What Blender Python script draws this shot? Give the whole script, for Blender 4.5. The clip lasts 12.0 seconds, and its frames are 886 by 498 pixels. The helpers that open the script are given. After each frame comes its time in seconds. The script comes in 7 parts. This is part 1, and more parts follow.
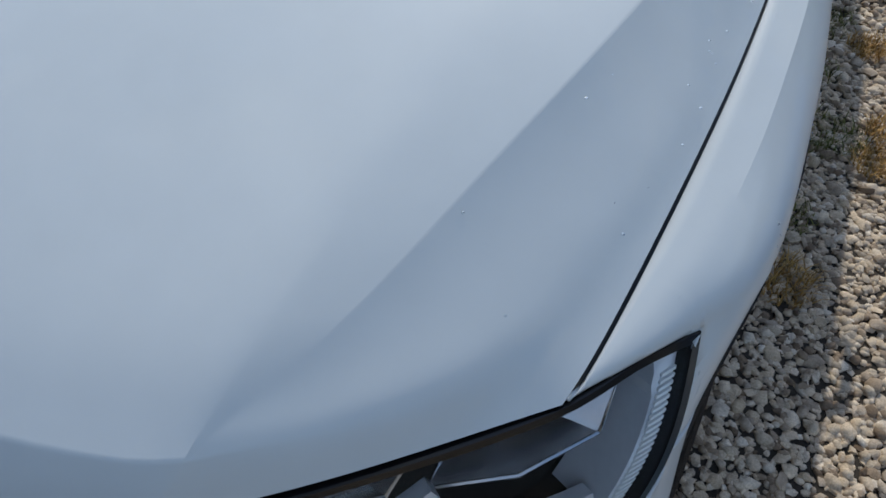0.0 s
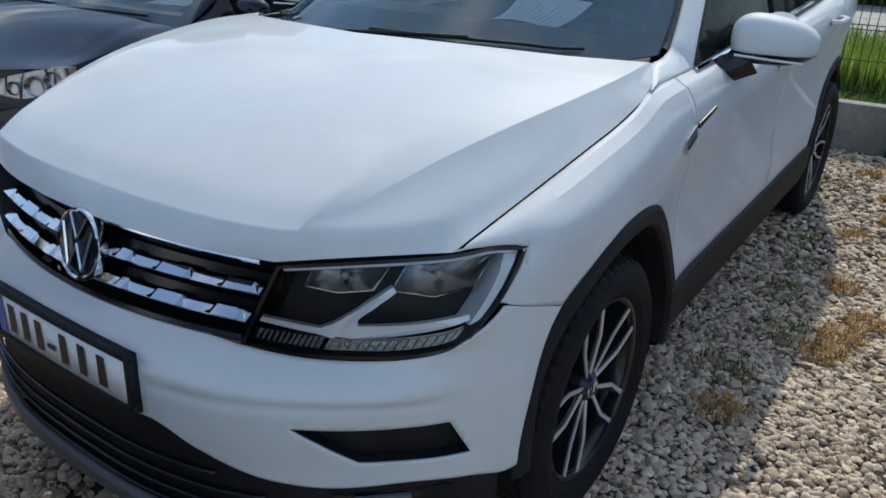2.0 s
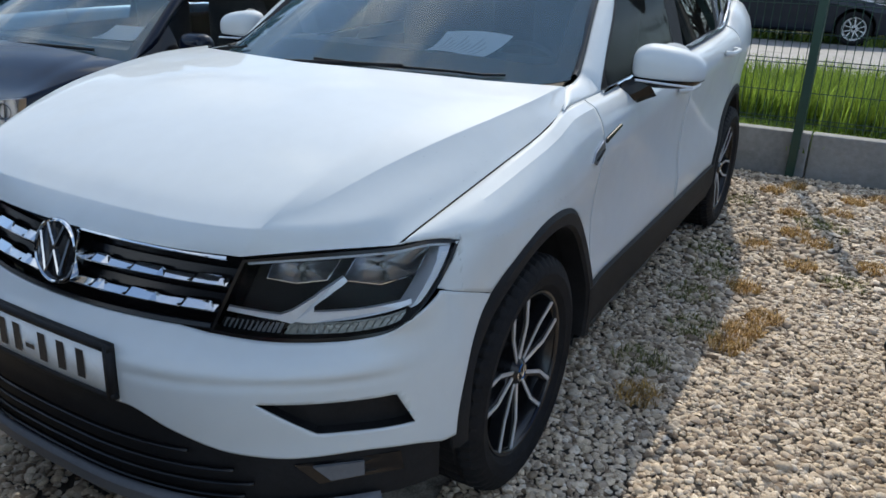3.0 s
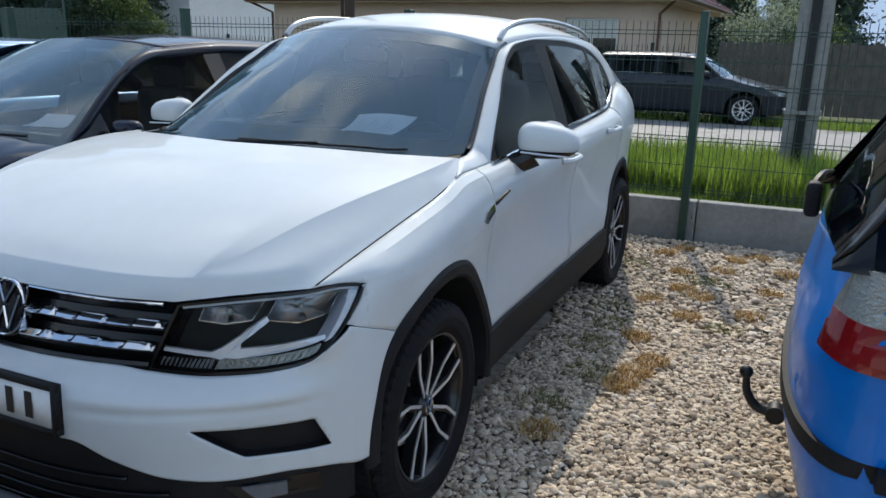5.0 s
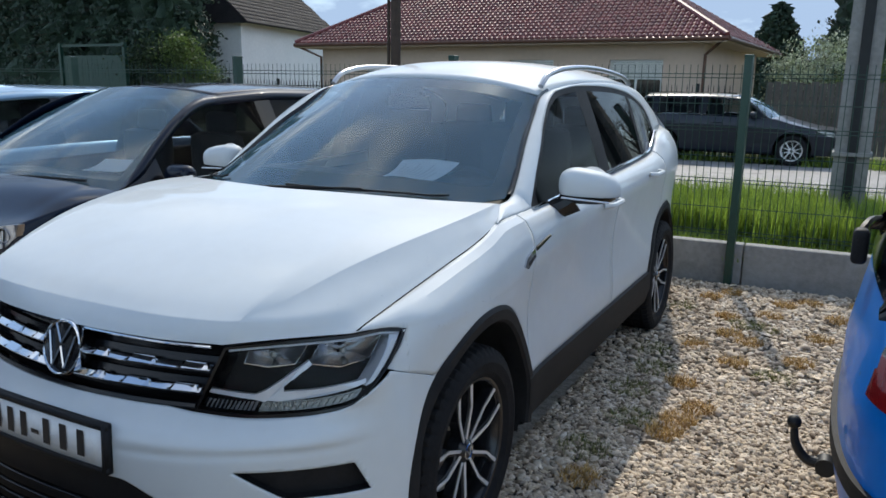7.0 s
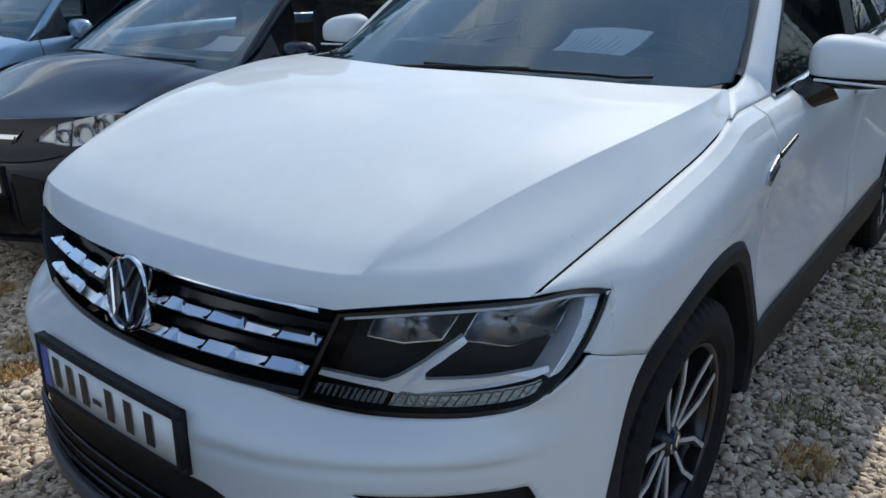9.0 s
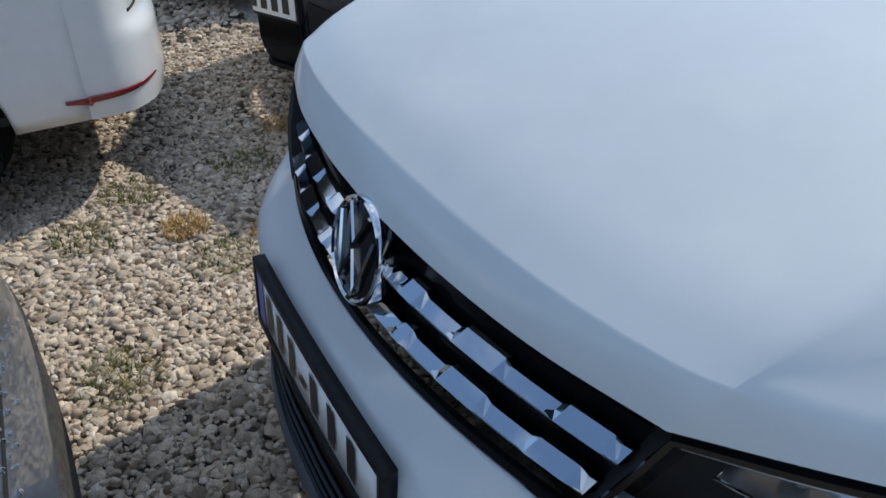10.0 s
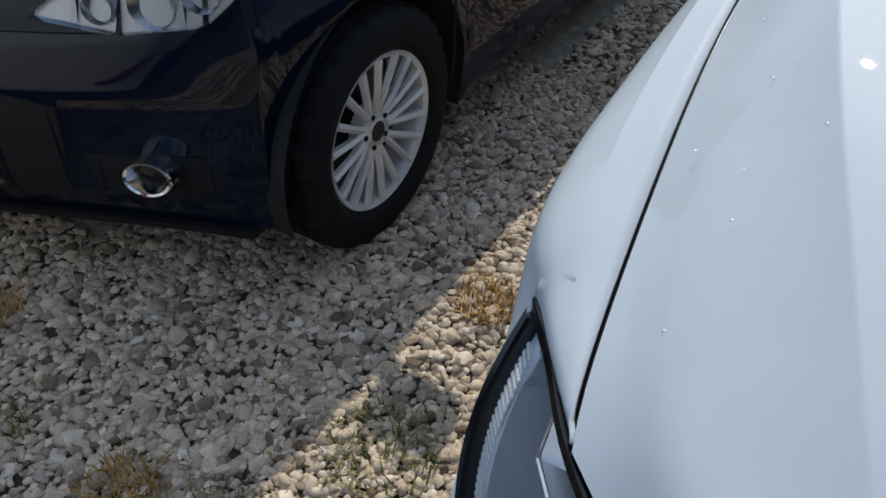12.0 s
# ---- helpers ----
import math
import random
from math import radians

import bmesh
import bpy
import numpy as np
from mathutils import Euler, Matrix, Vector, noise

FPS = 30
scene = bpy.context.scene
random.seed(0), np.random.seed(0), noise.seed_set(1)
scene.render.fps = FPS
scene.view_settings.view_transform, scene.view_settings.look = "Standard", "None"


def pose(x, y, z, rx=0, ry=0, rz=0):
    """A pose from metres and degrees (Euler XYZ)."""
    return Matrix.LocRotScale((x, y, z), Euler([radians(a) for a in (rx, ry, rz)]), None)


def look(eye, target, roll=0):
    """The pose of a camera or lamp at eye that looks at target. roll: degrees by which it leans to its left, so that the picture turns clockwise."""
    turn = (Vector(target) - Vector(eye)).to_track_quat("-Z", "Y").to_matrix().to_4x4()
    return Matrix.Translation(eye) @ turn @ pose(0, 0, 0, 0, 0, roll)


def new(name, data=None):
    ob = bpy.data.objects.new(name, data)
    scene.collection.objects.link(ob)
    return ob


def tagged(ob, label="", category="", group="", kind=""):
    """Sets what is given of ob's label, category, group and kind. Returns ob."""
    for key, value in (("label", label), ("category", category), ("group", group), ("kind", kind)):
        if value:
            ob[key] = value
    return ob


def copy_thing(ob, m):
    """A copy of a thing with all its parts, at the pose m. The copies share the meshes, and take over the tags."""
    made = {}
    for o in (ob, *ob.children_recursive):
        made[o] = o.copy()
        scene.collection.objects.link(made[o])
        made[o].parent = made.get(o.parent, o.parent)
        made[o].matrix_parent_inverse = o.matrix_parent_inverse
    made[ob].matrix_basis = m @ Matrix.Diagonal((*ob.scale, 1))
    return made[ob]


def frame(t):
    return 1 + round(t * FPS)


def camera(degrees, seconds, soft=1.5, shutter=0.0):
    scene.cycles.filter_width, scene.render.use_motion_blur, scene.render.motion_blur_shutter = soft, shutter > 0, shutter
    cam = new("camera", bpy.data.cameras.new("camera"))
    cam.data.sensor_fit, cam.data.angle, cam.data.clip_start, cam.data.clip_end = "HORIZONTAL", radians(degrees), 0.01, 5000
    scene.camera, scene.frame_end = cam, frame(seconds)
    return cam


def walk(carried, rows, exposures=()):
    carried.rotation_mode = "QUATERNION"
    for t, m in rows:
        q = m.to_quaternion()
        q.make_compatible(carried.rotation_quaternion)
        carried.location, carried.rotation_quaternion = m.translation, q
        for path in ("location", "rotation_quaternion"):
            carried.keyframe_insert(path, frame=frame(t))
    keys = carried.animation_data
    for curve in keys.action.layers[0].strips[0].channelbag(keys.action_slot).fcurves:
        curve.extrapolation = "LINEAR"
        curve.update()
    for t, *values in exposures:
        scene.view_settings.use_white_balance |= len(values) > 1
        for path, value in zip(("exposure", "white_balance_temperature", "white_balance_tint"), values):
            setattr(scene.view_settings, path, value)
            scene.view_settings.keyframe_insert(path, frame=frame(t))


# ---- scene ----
import itertools

# Camera and its path
cam = camera(61.0, 12.0, soft=1.6)
PATH = [
    (0, (0.828, 0.088, 1.44), (0.257, 1.344, -0.007), -0.7),
    (0.1, (0.895, 0.073, 1.435), (0.142, 1.237, -0.007), -0.7),
    (0.2, (0.989, 0.056, 1.429), (0.018, 1.122, 0.043), -4.5),
    (0.3, (1.027, 0.022, 1.436), (-0.027, 1.023, 0.062), -4.2),
    (0.5, (1.074, -0.051, 1.481), (-0.116, 0.881, 0.172), -3.3),
    (1, (1.179, -0.259, 1.485), (-0.034, 0.92, 0.417), -1.5),
    (1.5, (1.321, -0.504, 1.51), (0.263, 0.916, 0.58), 0.5),
    (2, (1.51, -0.651, 1.499), (0.466, 0.843, 0.676), 1.2),
    (2.5, (1.607, -0.767, 1.509), (0.581, 0.77, 0.744), 1.1),
    (3, (1.647, -0.867, 1.515), (0.719, 0.744, 0.777), 1.6),
    (3.5, (1.656, -0.986, 1.499), (0.829, 0.686, 0.778), 1.9),
    (5.5, (1.917, -1.143, 1.55), (1.099, 0.623, 1.091), 1.4),
    (6, (1.921, -1.153, 1.561), (1.048, 0.598, 1.145), 1.1),
    (6.5, (1.926, -1.16, 1.56), (1.017, 0.574, 1.152), 1.0),
    (8.5, (1.545, -0.849, 1.503), (0.581, 0.791, 0.884), 0.3),
    (9, (1.392, -0.591, 1.452), (0.239, 0.875, 0.73), -0.9),
    (9.5, (1.186, -0.352, 1.438), (-0.283, 0.635, 0.508), -1.2),
    (10, (0.851, -0.201, 1.406), (-0.622, 0.599, 0.315), 0.2),
    (10.5, (0.489, -0.116, 1.382), (-1.022, 0.497, 0.224), -3.1),
    (11, (0.079, -0.072, 1.357), (-1.314, 0.57, 0.074), -0.1),
    (11.2, (-0.129, -0.064, 1.329), (-1.453, 0.695, 0.036), 0.6),
    (11.6, (-0.426, -0.035, 1.328), (-1.567, 0.863, -0.046), 1.0),
    (12, (-0.707, 0.129, 1.328), (-1.474, 1.448, 0.035), 2.1),
]
EXPOSURES = ((0.0, 0.27, 6370, 6), (0.5, 0.41, 6370, 6), (1.0, 0.23, 6370, 6), (1.5, 0.53, 6470, 6), (2.0, 0.67, 6620, 6), (3.0, 0.87, 6670, 6), (6.7, 0.87, 6670, 6), (8.5, 0.83, 6520, 6), (9.5, 0.53, 6320, 6), (10.5, 0.47, 6270, 6), (11.5, 0.23, 6020, 6), (12.0, 0.55, 6470, 6))

walk(cam, [(t, look(eye, target, roll)) for t, eye, target, roll in PATH], EXPOSURES)

# Daylight: sun behind the parked row, high, with broken cloud
SUN_DIR = Vector((-0.30, 1.05, 1.0)).normalized()
sun_data = bpy.data.lights.new("sun", "SUN")
sun_data.energy, sun_data.angle, sun_data.color = 2.05, radians(0.6), (1.0, 0.93, 0.83)
sun = new("sun", sun_data)
sun.matrix_world = look(SUN_DIR * 50, (0, 0, 0))

world = bpy.data.worlds.new("sky")
scene.world = world
world.use_nodes = True
wt = world.node_tree
wt.nodes.clear()
w_out, w_bg = wt.nodes.new("ShaderNodeOutputWorld"), wt.nodes.new("ShaderNodeBackground")
w_sky, w_mix = wt.nodes.new("ShaderNodeTexSky"), wt.nodes.new("ShaderNodeMix")
w_co, w_map = wt.nodes.new("ShaderNodeTexCoord"), wt.nodes.new("ShaderNodeMapping")
w_noise, w_ramp, w_shade, w_tone = (wt.nodes.new("ShaderNodeTexNoise"), wt.nodes.new("ShaderNodeValToRGB"),
                                    wt.nodes.new("ShaderNodeTexNoise"), wt.nodes.new("ShaderNodeValToRGB"))
w_sky.sky_type, w_sky.sun_disc = "NISHITA", False
w_sky.dust_density, w_sky.ozone_density = 0.4, 2.0
w_sky.sun_elevation, w_sky.sun_rotation = math.asin(SUN_DIR.z), math.atan2(SUN_DIR.x, SUN_DIR.y)
w_mix.data_type = "RGBA"
w_map.inputs["Scale"].default_value = (1.0, 1.0, 2.6)
w_map.inputs["Location"].default_value = (0.2, 0.65, 0.35)
w_noise.inputs["Scale"].default_value, w_noise.inputs["Detail"].default_value = 1.9, 7.0
w_noise.inputs["Roughness"].default_value = 0.55
w_ramp.color_ramp.elements[0].position, w_ramp.color_ramp.elements[1].position = 0.46, 0.66
w_shade.inputs["Scale"].default_value, w_shade.inputs["Detail"].default_value = 3.2, 5.0
w_tone.color_ramp.elements[0].position, w_tone.color_ramp.elements[1].position = 0.40, 0.62
w_tone.color_ramp.elements[0].color, w_tone.color_ramp.elements[1].color = (1.6, 2.15, 3.15, 1), (8.6, 8.6, 8.6, 1)
# heavier, darker cloud low over the horizon
w_sep, w_up, w_pow, w_cov, w_dim = (wt.nodes.new("ShaderNodeSeparateXYZ"), wt.nodes.new("ShaderNodeMath"), wt.nodes.new("ShaderNodeMath"),
                                    wt.nodes.new("ShaderNodeMath"), wt.nodes.new("ShaderNodeMath"))
w_up.operation, w_up.inputs[0].default_value, w_up.use_clamp = "SUBTRACT", 1.0, True
w_pow.operation, w_pow.inputs[1].default_value = "POWER", 4.0
w_cov.operation, w_cov.inputs[1].default_value = "MULTIPLY_ADD", 0.22
w_dim.operation, w_dim.inputs[1].default_value = "MULTIPLY_ADD", -0.30
w_bg.inputs["Strength"].default_value = 0.15
for a, b in ((w_co.outputs["Generated"], w_map.inputs["Vector"]), (w_map.outputs[0], w_noise.inputs["Vector"]),
             (w_map.outputs[0], w_shade.inputs["Vector"]), (w_cov.outputs[0], w_ramp.inputs[0]), (w_co.outputs["Generated"], w_sep.inputs[0]), (w_sep.outputs["Z"], w_up.inputs[1]),
             (w_up.outputs[0], w_pow.inputs[0]), (w_pow.outputs[0], w_cov.inputs[0]), (w_pow.outputs[0], w_dim.inputs[0]),
             (w_noise.outputs["Fac"], w_cov.inputs[2]), (w_shade.outputs["Fac"], w_dim.inputs[2]),
             (w_dim.outputs[0], w_tone.inputs[0]), (w_ramp.outputs[0], w_mix.inputs["Factor"]),
             (w_sky.outputs[0], w_mix.inputs["A"]), (w_tone.outputs[0], w_mix.inputs["B"]),
             (w_mix.outputs["Result"], w_bg.inputs["Color"]), (w_bg.outputs[0], w_out.inputs["Surface"])):
    wt.links.new(a, b)


# ---- materials ----
def mat(name, color, rough=0.5, metal=0.0, vary=0.12, scale=6.0, bump=0.0, bump_scale=60.0, coat=0.0, second=None,
        transmission=0.0, spec=0.5, island=0.0, stain=None, coat_rough=0.025):
    """A procedural surface: base colour varied at two scales, with fine relief."""
    m = bpy.data.materials.new(name)
    m.use_nodes = True
    nt = m.node_tree
    b = nt.nodes["Principled BSDF"]
    b.inputs["Roughness"].default_value, b.inputs["Metallic"].default_value = rough, metal
    b.inputs["Coat Weight"].default_value, b.inputs["Coat Roughness"].default_value = coat, coat_rough
    b.inputs["Specular IOR Level"].default_value = spec
    b.inputs["Transmission Weight"].default_value = transmission
    co = nt.nodes.new("ShaderNodeTexCoord")
    n1, n2, mx = nt.nodes.new("ShaderNodeTexNoise"), nt.nodes.new("ShaderNodeTexNoise"), nt.nodes.new("ShaderNodeMix")
    add = nt.nodes.new("ShaderNodeMath")
    n1.inputs["Scale"].default_value, n1.inputs["Detail"].default_value = scale, 4
    n2.inputs["Scale"].default_value, n2.inputs["Detail"].default_value = scale * 9, 3
    mx.data_type = "RGBA"
    c = Vector(color)
    mx.inputs["A"].default_value = (*(c * (1 - vary)), 1)
    mx.inputs["B"].default_value = (*(Vector(second) if second else c * (1 + vary)), 1)
    add.operation = "ADD"
    half = nt.nodes.new("ShaderNodeMath")
    half.operation, half.inputs[1].default_value = "MULTIPLY", 0.5
    nt.links.new(co.outputs["Object"], n1.inputs["Vector"])
    nt.links.new(co.outputs["Object"], n2.inputs["Vector"])
    nt.links.new(n1.outputs["Fac"], add.inputs[0])
    nt.links.new(n2.outputs["Fac"], add.inputs[1])
    nt.links.new(add.outputs[0], half.inputs[0])
    ramp = nt.nodes.new("ShaderNodeValToRGB")
    ramp.color_ramp.elements[0].position, ramp.color_ramp.elements[1].position = 0.36, 0.64
    nt.links.new(half.outputs[0], ramp.inputs[0])
    nt.links.new(ramp.outputs[0], mx.inputs["Factor"])
    out = mx.outputs["Result"]
    if island:
        geo, hsv = nt.nodes.new("ShaderNodeNewGeometry"), nt.nodes.new("ShaderNodeHueSaturation")
        rng = nt.nodes.new("ShaderNodeMapRange")
        rng.inputs["To Min"].default_value, rng.inputs["To Max"].default_value = 1 - island, 1 + island
        nt.links.new(geo.outputs["Random Per Island"], rng.inputs["Value"])
        nt.links.new(rng.outputs[0], hsv.inputs["Value"])
        nt.links.new(out, hsv.inputs["Color"])
        out = hsv.outputs[0]
    if stain:
        n3, r3, m3 = nt.nodes.new("ShaderNodeTexNoise"), nt.nodes.new("ShaderNodeValToRGB"), nt.nodes.new("ShaderNodeMix")
        n3.inputs["Scale"].default_value, n3.inputs["Detail"].default_value = stain[1], 8
        r3.color_ramp.elements[0].position, r3.color_ramp.elements[1].position = stain[2], stain[2] + 0.12
        m3.data_type = "RGBA"
        m3.inputs["B"].default_value = (*stain[0], 1)
        nt.links.new(co.outputs["Object"], n3.inputs["Vector"])
        nt.links.new(n3.outputs["Fac"], r3.inputs[0])
        nt.links.new(r3.outputs[0], m3.inputs["Factor"])
        nt.links.new(out, m3.inputs["A"])
        out = m3.outputs["Result"]
    nt.links.new(out, b.inputs["Base Color"])
    if bump:
        n4, bp = nt.nodes.new("ShaderNodeTexNoise"), nt.nodes.new("ShaderNodeBump")
        n4.inputs["Scale"].default_value, n4.inputs["Detail"].default_value = bump_scale, 4
        bp.inputs["Strength"].default_value, bp.inputs["Distance"].default_value = bump, 0.01
        nt.links.new(co.outputs["Object"], n4.inputs["Vector"])
        nt.links.new(n4.outputs["Fac"], bp.inputs["Height"])
        nt.links.new(bp.outputs[0], b.inputs["Normal"])
    return m


def glass(name, tint, rough=0.0, ior=1.5, dust_sheen=0.0):
    """A thin pane: tinted see-through with a Fresnel gloss and a dusty film painted with sky sheen."""
    m = bpy.data.materials.new(name)
    m.use_nodes = True
    nt = m.node_tree
    nt.nodes.remove(nt.nodes["Principled BSDF"])
    tr, gl, mx, fr = (nt.nodes.new("ShaderNodeBsdfTransparent"), nt.nodes.new("ShaderNodeBsdfGlossy"),
                      nt.nodes.new("ShaderNodeMixShader"), nt.nodes.new("ShaderNodeFresnel"))
    tr.inputs["Color"].default_value = (*tint, 1)
    gl.inputs["Roughness"].default_value = rough
    fr.inputs["IOR"].default_value = ior
    nt.links.new(fr.outputs[0], mx.inputs[0])
    nt.links.new(tr.outputs[0], mx.inputs[1])
    nt.links.new(gl.outputs[0], mx.inputs[2])
    out = mx.outputs[0]
    if dust_sheen:
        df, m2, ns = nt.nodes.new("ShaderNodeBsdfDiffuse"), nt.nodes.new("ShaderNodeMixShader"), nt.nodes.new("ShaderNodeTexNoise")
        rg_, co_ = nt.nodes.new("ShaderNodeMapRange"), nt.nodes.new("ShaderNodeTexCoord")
        # blue diffuse colour paints the sky's reflected veil over the slight dustiness
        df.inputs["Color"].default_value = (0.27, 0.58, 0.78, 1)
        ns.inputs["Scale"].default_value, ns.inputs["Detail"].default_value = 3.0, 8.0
        rg_.inputs["To Min"].default_value, rg_.inputs["To Max"].default_value = dust_sheen * 0.6, dust_sheen * 1.4
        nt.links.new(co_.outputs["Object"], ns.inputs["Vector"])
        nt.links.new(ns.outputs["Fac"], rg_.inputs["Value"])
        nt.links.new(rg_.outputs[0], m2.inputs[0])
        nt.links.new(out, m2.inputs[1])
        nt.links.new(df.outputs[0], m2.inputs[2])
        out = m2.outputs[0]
    nt.links.new(out, nt.nodes["Material Output"].inputs["Surface"])
    return m


M_WHITE = mat("white_paint", (0.550, 0.578, 0.585), 0.5, 0.0, 0.02, 2.0, coat=0.5, spec=0.05, coat_rough=0.004, stain=((0.525, 0.550, 0.555), 2.2, 0.52))
M_WHITE2 = mat("old_white_paint", (0.74, 0.74, 0.73), 0.35, 0.0, 0.03, 2.0, coat=1.0)
M_PLASTIC = mat("black_plastic", (0.012, 0.012, 0.013), 0.6, 0.0, 0.25, 14, bump=0.15, bump_scale=500, spec=0.2)
M_GLOSSBLACK = mat("gloss_black", (0.005, 0.005, 0.006), 0.18, 0.0, 0.1, 8, spec=0.35)
M_RUBBER = mat("tyre_rubber", (0.010, 0.010, 0.011), 0.7, 0.0, 0.3, 12, bump=0.25, bump_scale=220, stain=((0.022, 0.020, 0.017), 9, 0.64), spec=0.15)
M_CHROME = mat("chrome", (0.60, 0.615, 0.64), 0.07, 1.0, 0.02, 8)
M_SATIN = mat("satin_metal", (0.42, 0.43, 0.45), 0.30, 1.0, 0.03, 8)
M_ALLOY = mat("machined_alloy", (0.68, 0.68, 0.69), 0.32, 0.45, 0.06, 30)
M_SILVERWHEEL = mat("silver_wheel_paint", (0.72, 0.71, 0.69), 0.35, 0.35, 0.08, 20)
M_DARKRIM = mat("dark_rim_paint", (0.012, 0.012, 0.014), 0.25, 0.2, 0.2, 15)
M_WELL = mat("wheel_well", (0.010, 0.010, 0.010), 0.9, 0.0, 0.3, 10)
M_LIP = mat("grey_lip", (0.10, 0.105, 0.115), 0.45, 0.0, 0.1, 10, bump=0.08, bump_scale=300)
M_GLASS = glass("windscreen_glass", (0.86, 0.93, 0.96), ior=1.7, dust_sheen=0.085)
M_SIDEGLASS = glass("side_glass", (0.42, 0.47, 0.49), ior=1.10)
M_PRIVACY = glass("privacy_glass", (0.16, 0.18, 0.20), ior=1.22)
M_LENS = glass("lamp_lens", (0.95, 0.96, 0.97), ior=1.19)
M_REFLECTOR = mat("lamp_reflector", (0.46, 0.46, 0.47), 0.24, 1.0, 0.03, 10)
M_LAMPGREY = mat("lamp_bezel", (0.60, 0.62, 0.65), 0.28, 0.25, 0.04, 14)
M_LED = mat("led_strip", (0.30, 0.31, 0.29), 0.15, 0.6, 0.15, 90, bump=0.5, bump_scale=160)
M_PLATE = mat("plate_white", (0.78, 0.78, 0.76), 0.4, 0.0, 0.04, 12)
M_PLATEBLUE = mat("plate_blue", (0.02, 0.08, 0.42), 0.4, 0.0, 0.05, 12)
M_INK = mat("plate_ink", (0.012, 0.012, 0.013), 0.5, 0.0, 0.1, 12)
M_INTERIOR = mat("dash_plastic", (0.030, 0.036, 0.042), 0.7, 0.0, 0.2, 10)
M_SEAT = mat("seat_cloth", (0.055, 0.057, 0.062), 0.9, 0.0, 0.2, 20, bump=0.2, bump_scale=300)
M_PAPER = mat("paper", (0.80, 0.81, 0.80), 0.8, 0.0, 0.02, 10)
M_PRINT = mat("grey_print", (0.55, 0.56, 0.57), 0.8, 0.0, 0.05, 10)
M_DROP = glass("water_drop", (0.9, 0.93, 0.95), ior=1.33)
M_RED = mat("red_lens", (0.20, 0.006, 0.008), 0.12, 0.0, 0.1, 20, coat=0.8)
M_FORD = mat("black_blue_paint", (0.002, 0.0055, 0.016), 0.4, 0.0, 0.1, 3, coat=0.6, spec=0.03)
M_SKYBLUE = mat("light_blue_paint", (0.20, 0.32, 0.44), 0.3, 0.45, 0.04, 3, coat=1.0)
M_BLUE = mat("bright_blue_paint", (0.0, 0.14, 0.50), 0.35, 0.0, 0.06, 3, coat=0.5, spec=0.1, stain=((0.10, 0.13, 0.15), 14, 0.72))
M_GREYCAR = mat("steel_blue_paint", (0.10, 0.14, 0.20), 0.28, 0.55, 0.05, 3, coat=1.0)
M_ANTHRACITE = mat("anthracite_paint", (0.008, 0.012, 0.020), 0.35, 0.1, 0.06, 3, coat=0.5, spec=0.2)


# ---- mesh tools ----
def thing(name, label, category, at=(0, 0, 0), rz=0.0, group="", kind=""):
    e = new(name)
    e.matrix_world = pose(*at, 0, 0, rz)
    return tagged(e, label, category, group, kind)


def part(name, vf, material, parent, label="", smooth=30.0, bevel=0.0, solid=0.0):
    """Links vertices and faces as one mesh object under a thing or a part."""
    v, f = vf
    me = bpy.data.meshes.new(name)
    me.from_pydata([tuple(map(float, p)) for p in v], [], [tuple(map(int, q)) for q in f])
    me.validate()
    me.materials.append(material)
    ob = new(name, me)
    if parent is not None:
        ob.parent = parent
    if smooth:
        me.shade_smooth()
        me.set_sharp_from_angle(angle=radians(smooth))
    if solid:
        md = ob.modifiers.new("thickness", "SOLIDIFY")
        md.thickness, md.offset = solid, -1
    if bevel:
        md = ob.modifiers.new("edge", "BEVEL")
        md.width, md.segments, md.limit_method, md.angle_limit = bevel, 2, "ANGLE", radians(40)
    if label:
        tagged(ob, label)
    return ob


def spl(pts, n):
    """n points on a smooth curve through pts, evenly spread."""
    p = np.array(pts, float)
    if len(p) == 2:
        return p[0] + np.linspace(0, 1, n)[:, None] * (p[1] - p[0])
    d = np.r_[0, np.cumsum(np.maximum(np.linalg.norm(np.diff(p, axis=0), axis=1), 1e-6) ** 0.5)]
    m = np.gradient(p, d, axis=0)
    fine = np.linspace(0, d[-1], max(240, n * 4))
    k = np.clip(np.searchsorted(d, fine, "right") - 1, 0, len(d) - 2)
    h = (d[k + 1] - d[k])[:, None]
    t = ((fine - d[k]) / h[:, 0])[:, None]
    q = ((2 * t**3 - 3 * t**2 + 1) * p[k] + (t**3 - 2 * t**2 + t) * h * m[k] + (-2 * t**3 + 3 * t**2) * p[k + 1]
         + (t**3 - t**2) * h * m[k + 1])
    s = np.r_[0, np.cumsum(np.linalg.norm(np.diff(q, axis=0), axis=1))]
    w = np.linspace(0, s[-1], n)
    return np.stack([np.interp(w, s, q[:, c]) for c in range(q.shape[1])], 1)


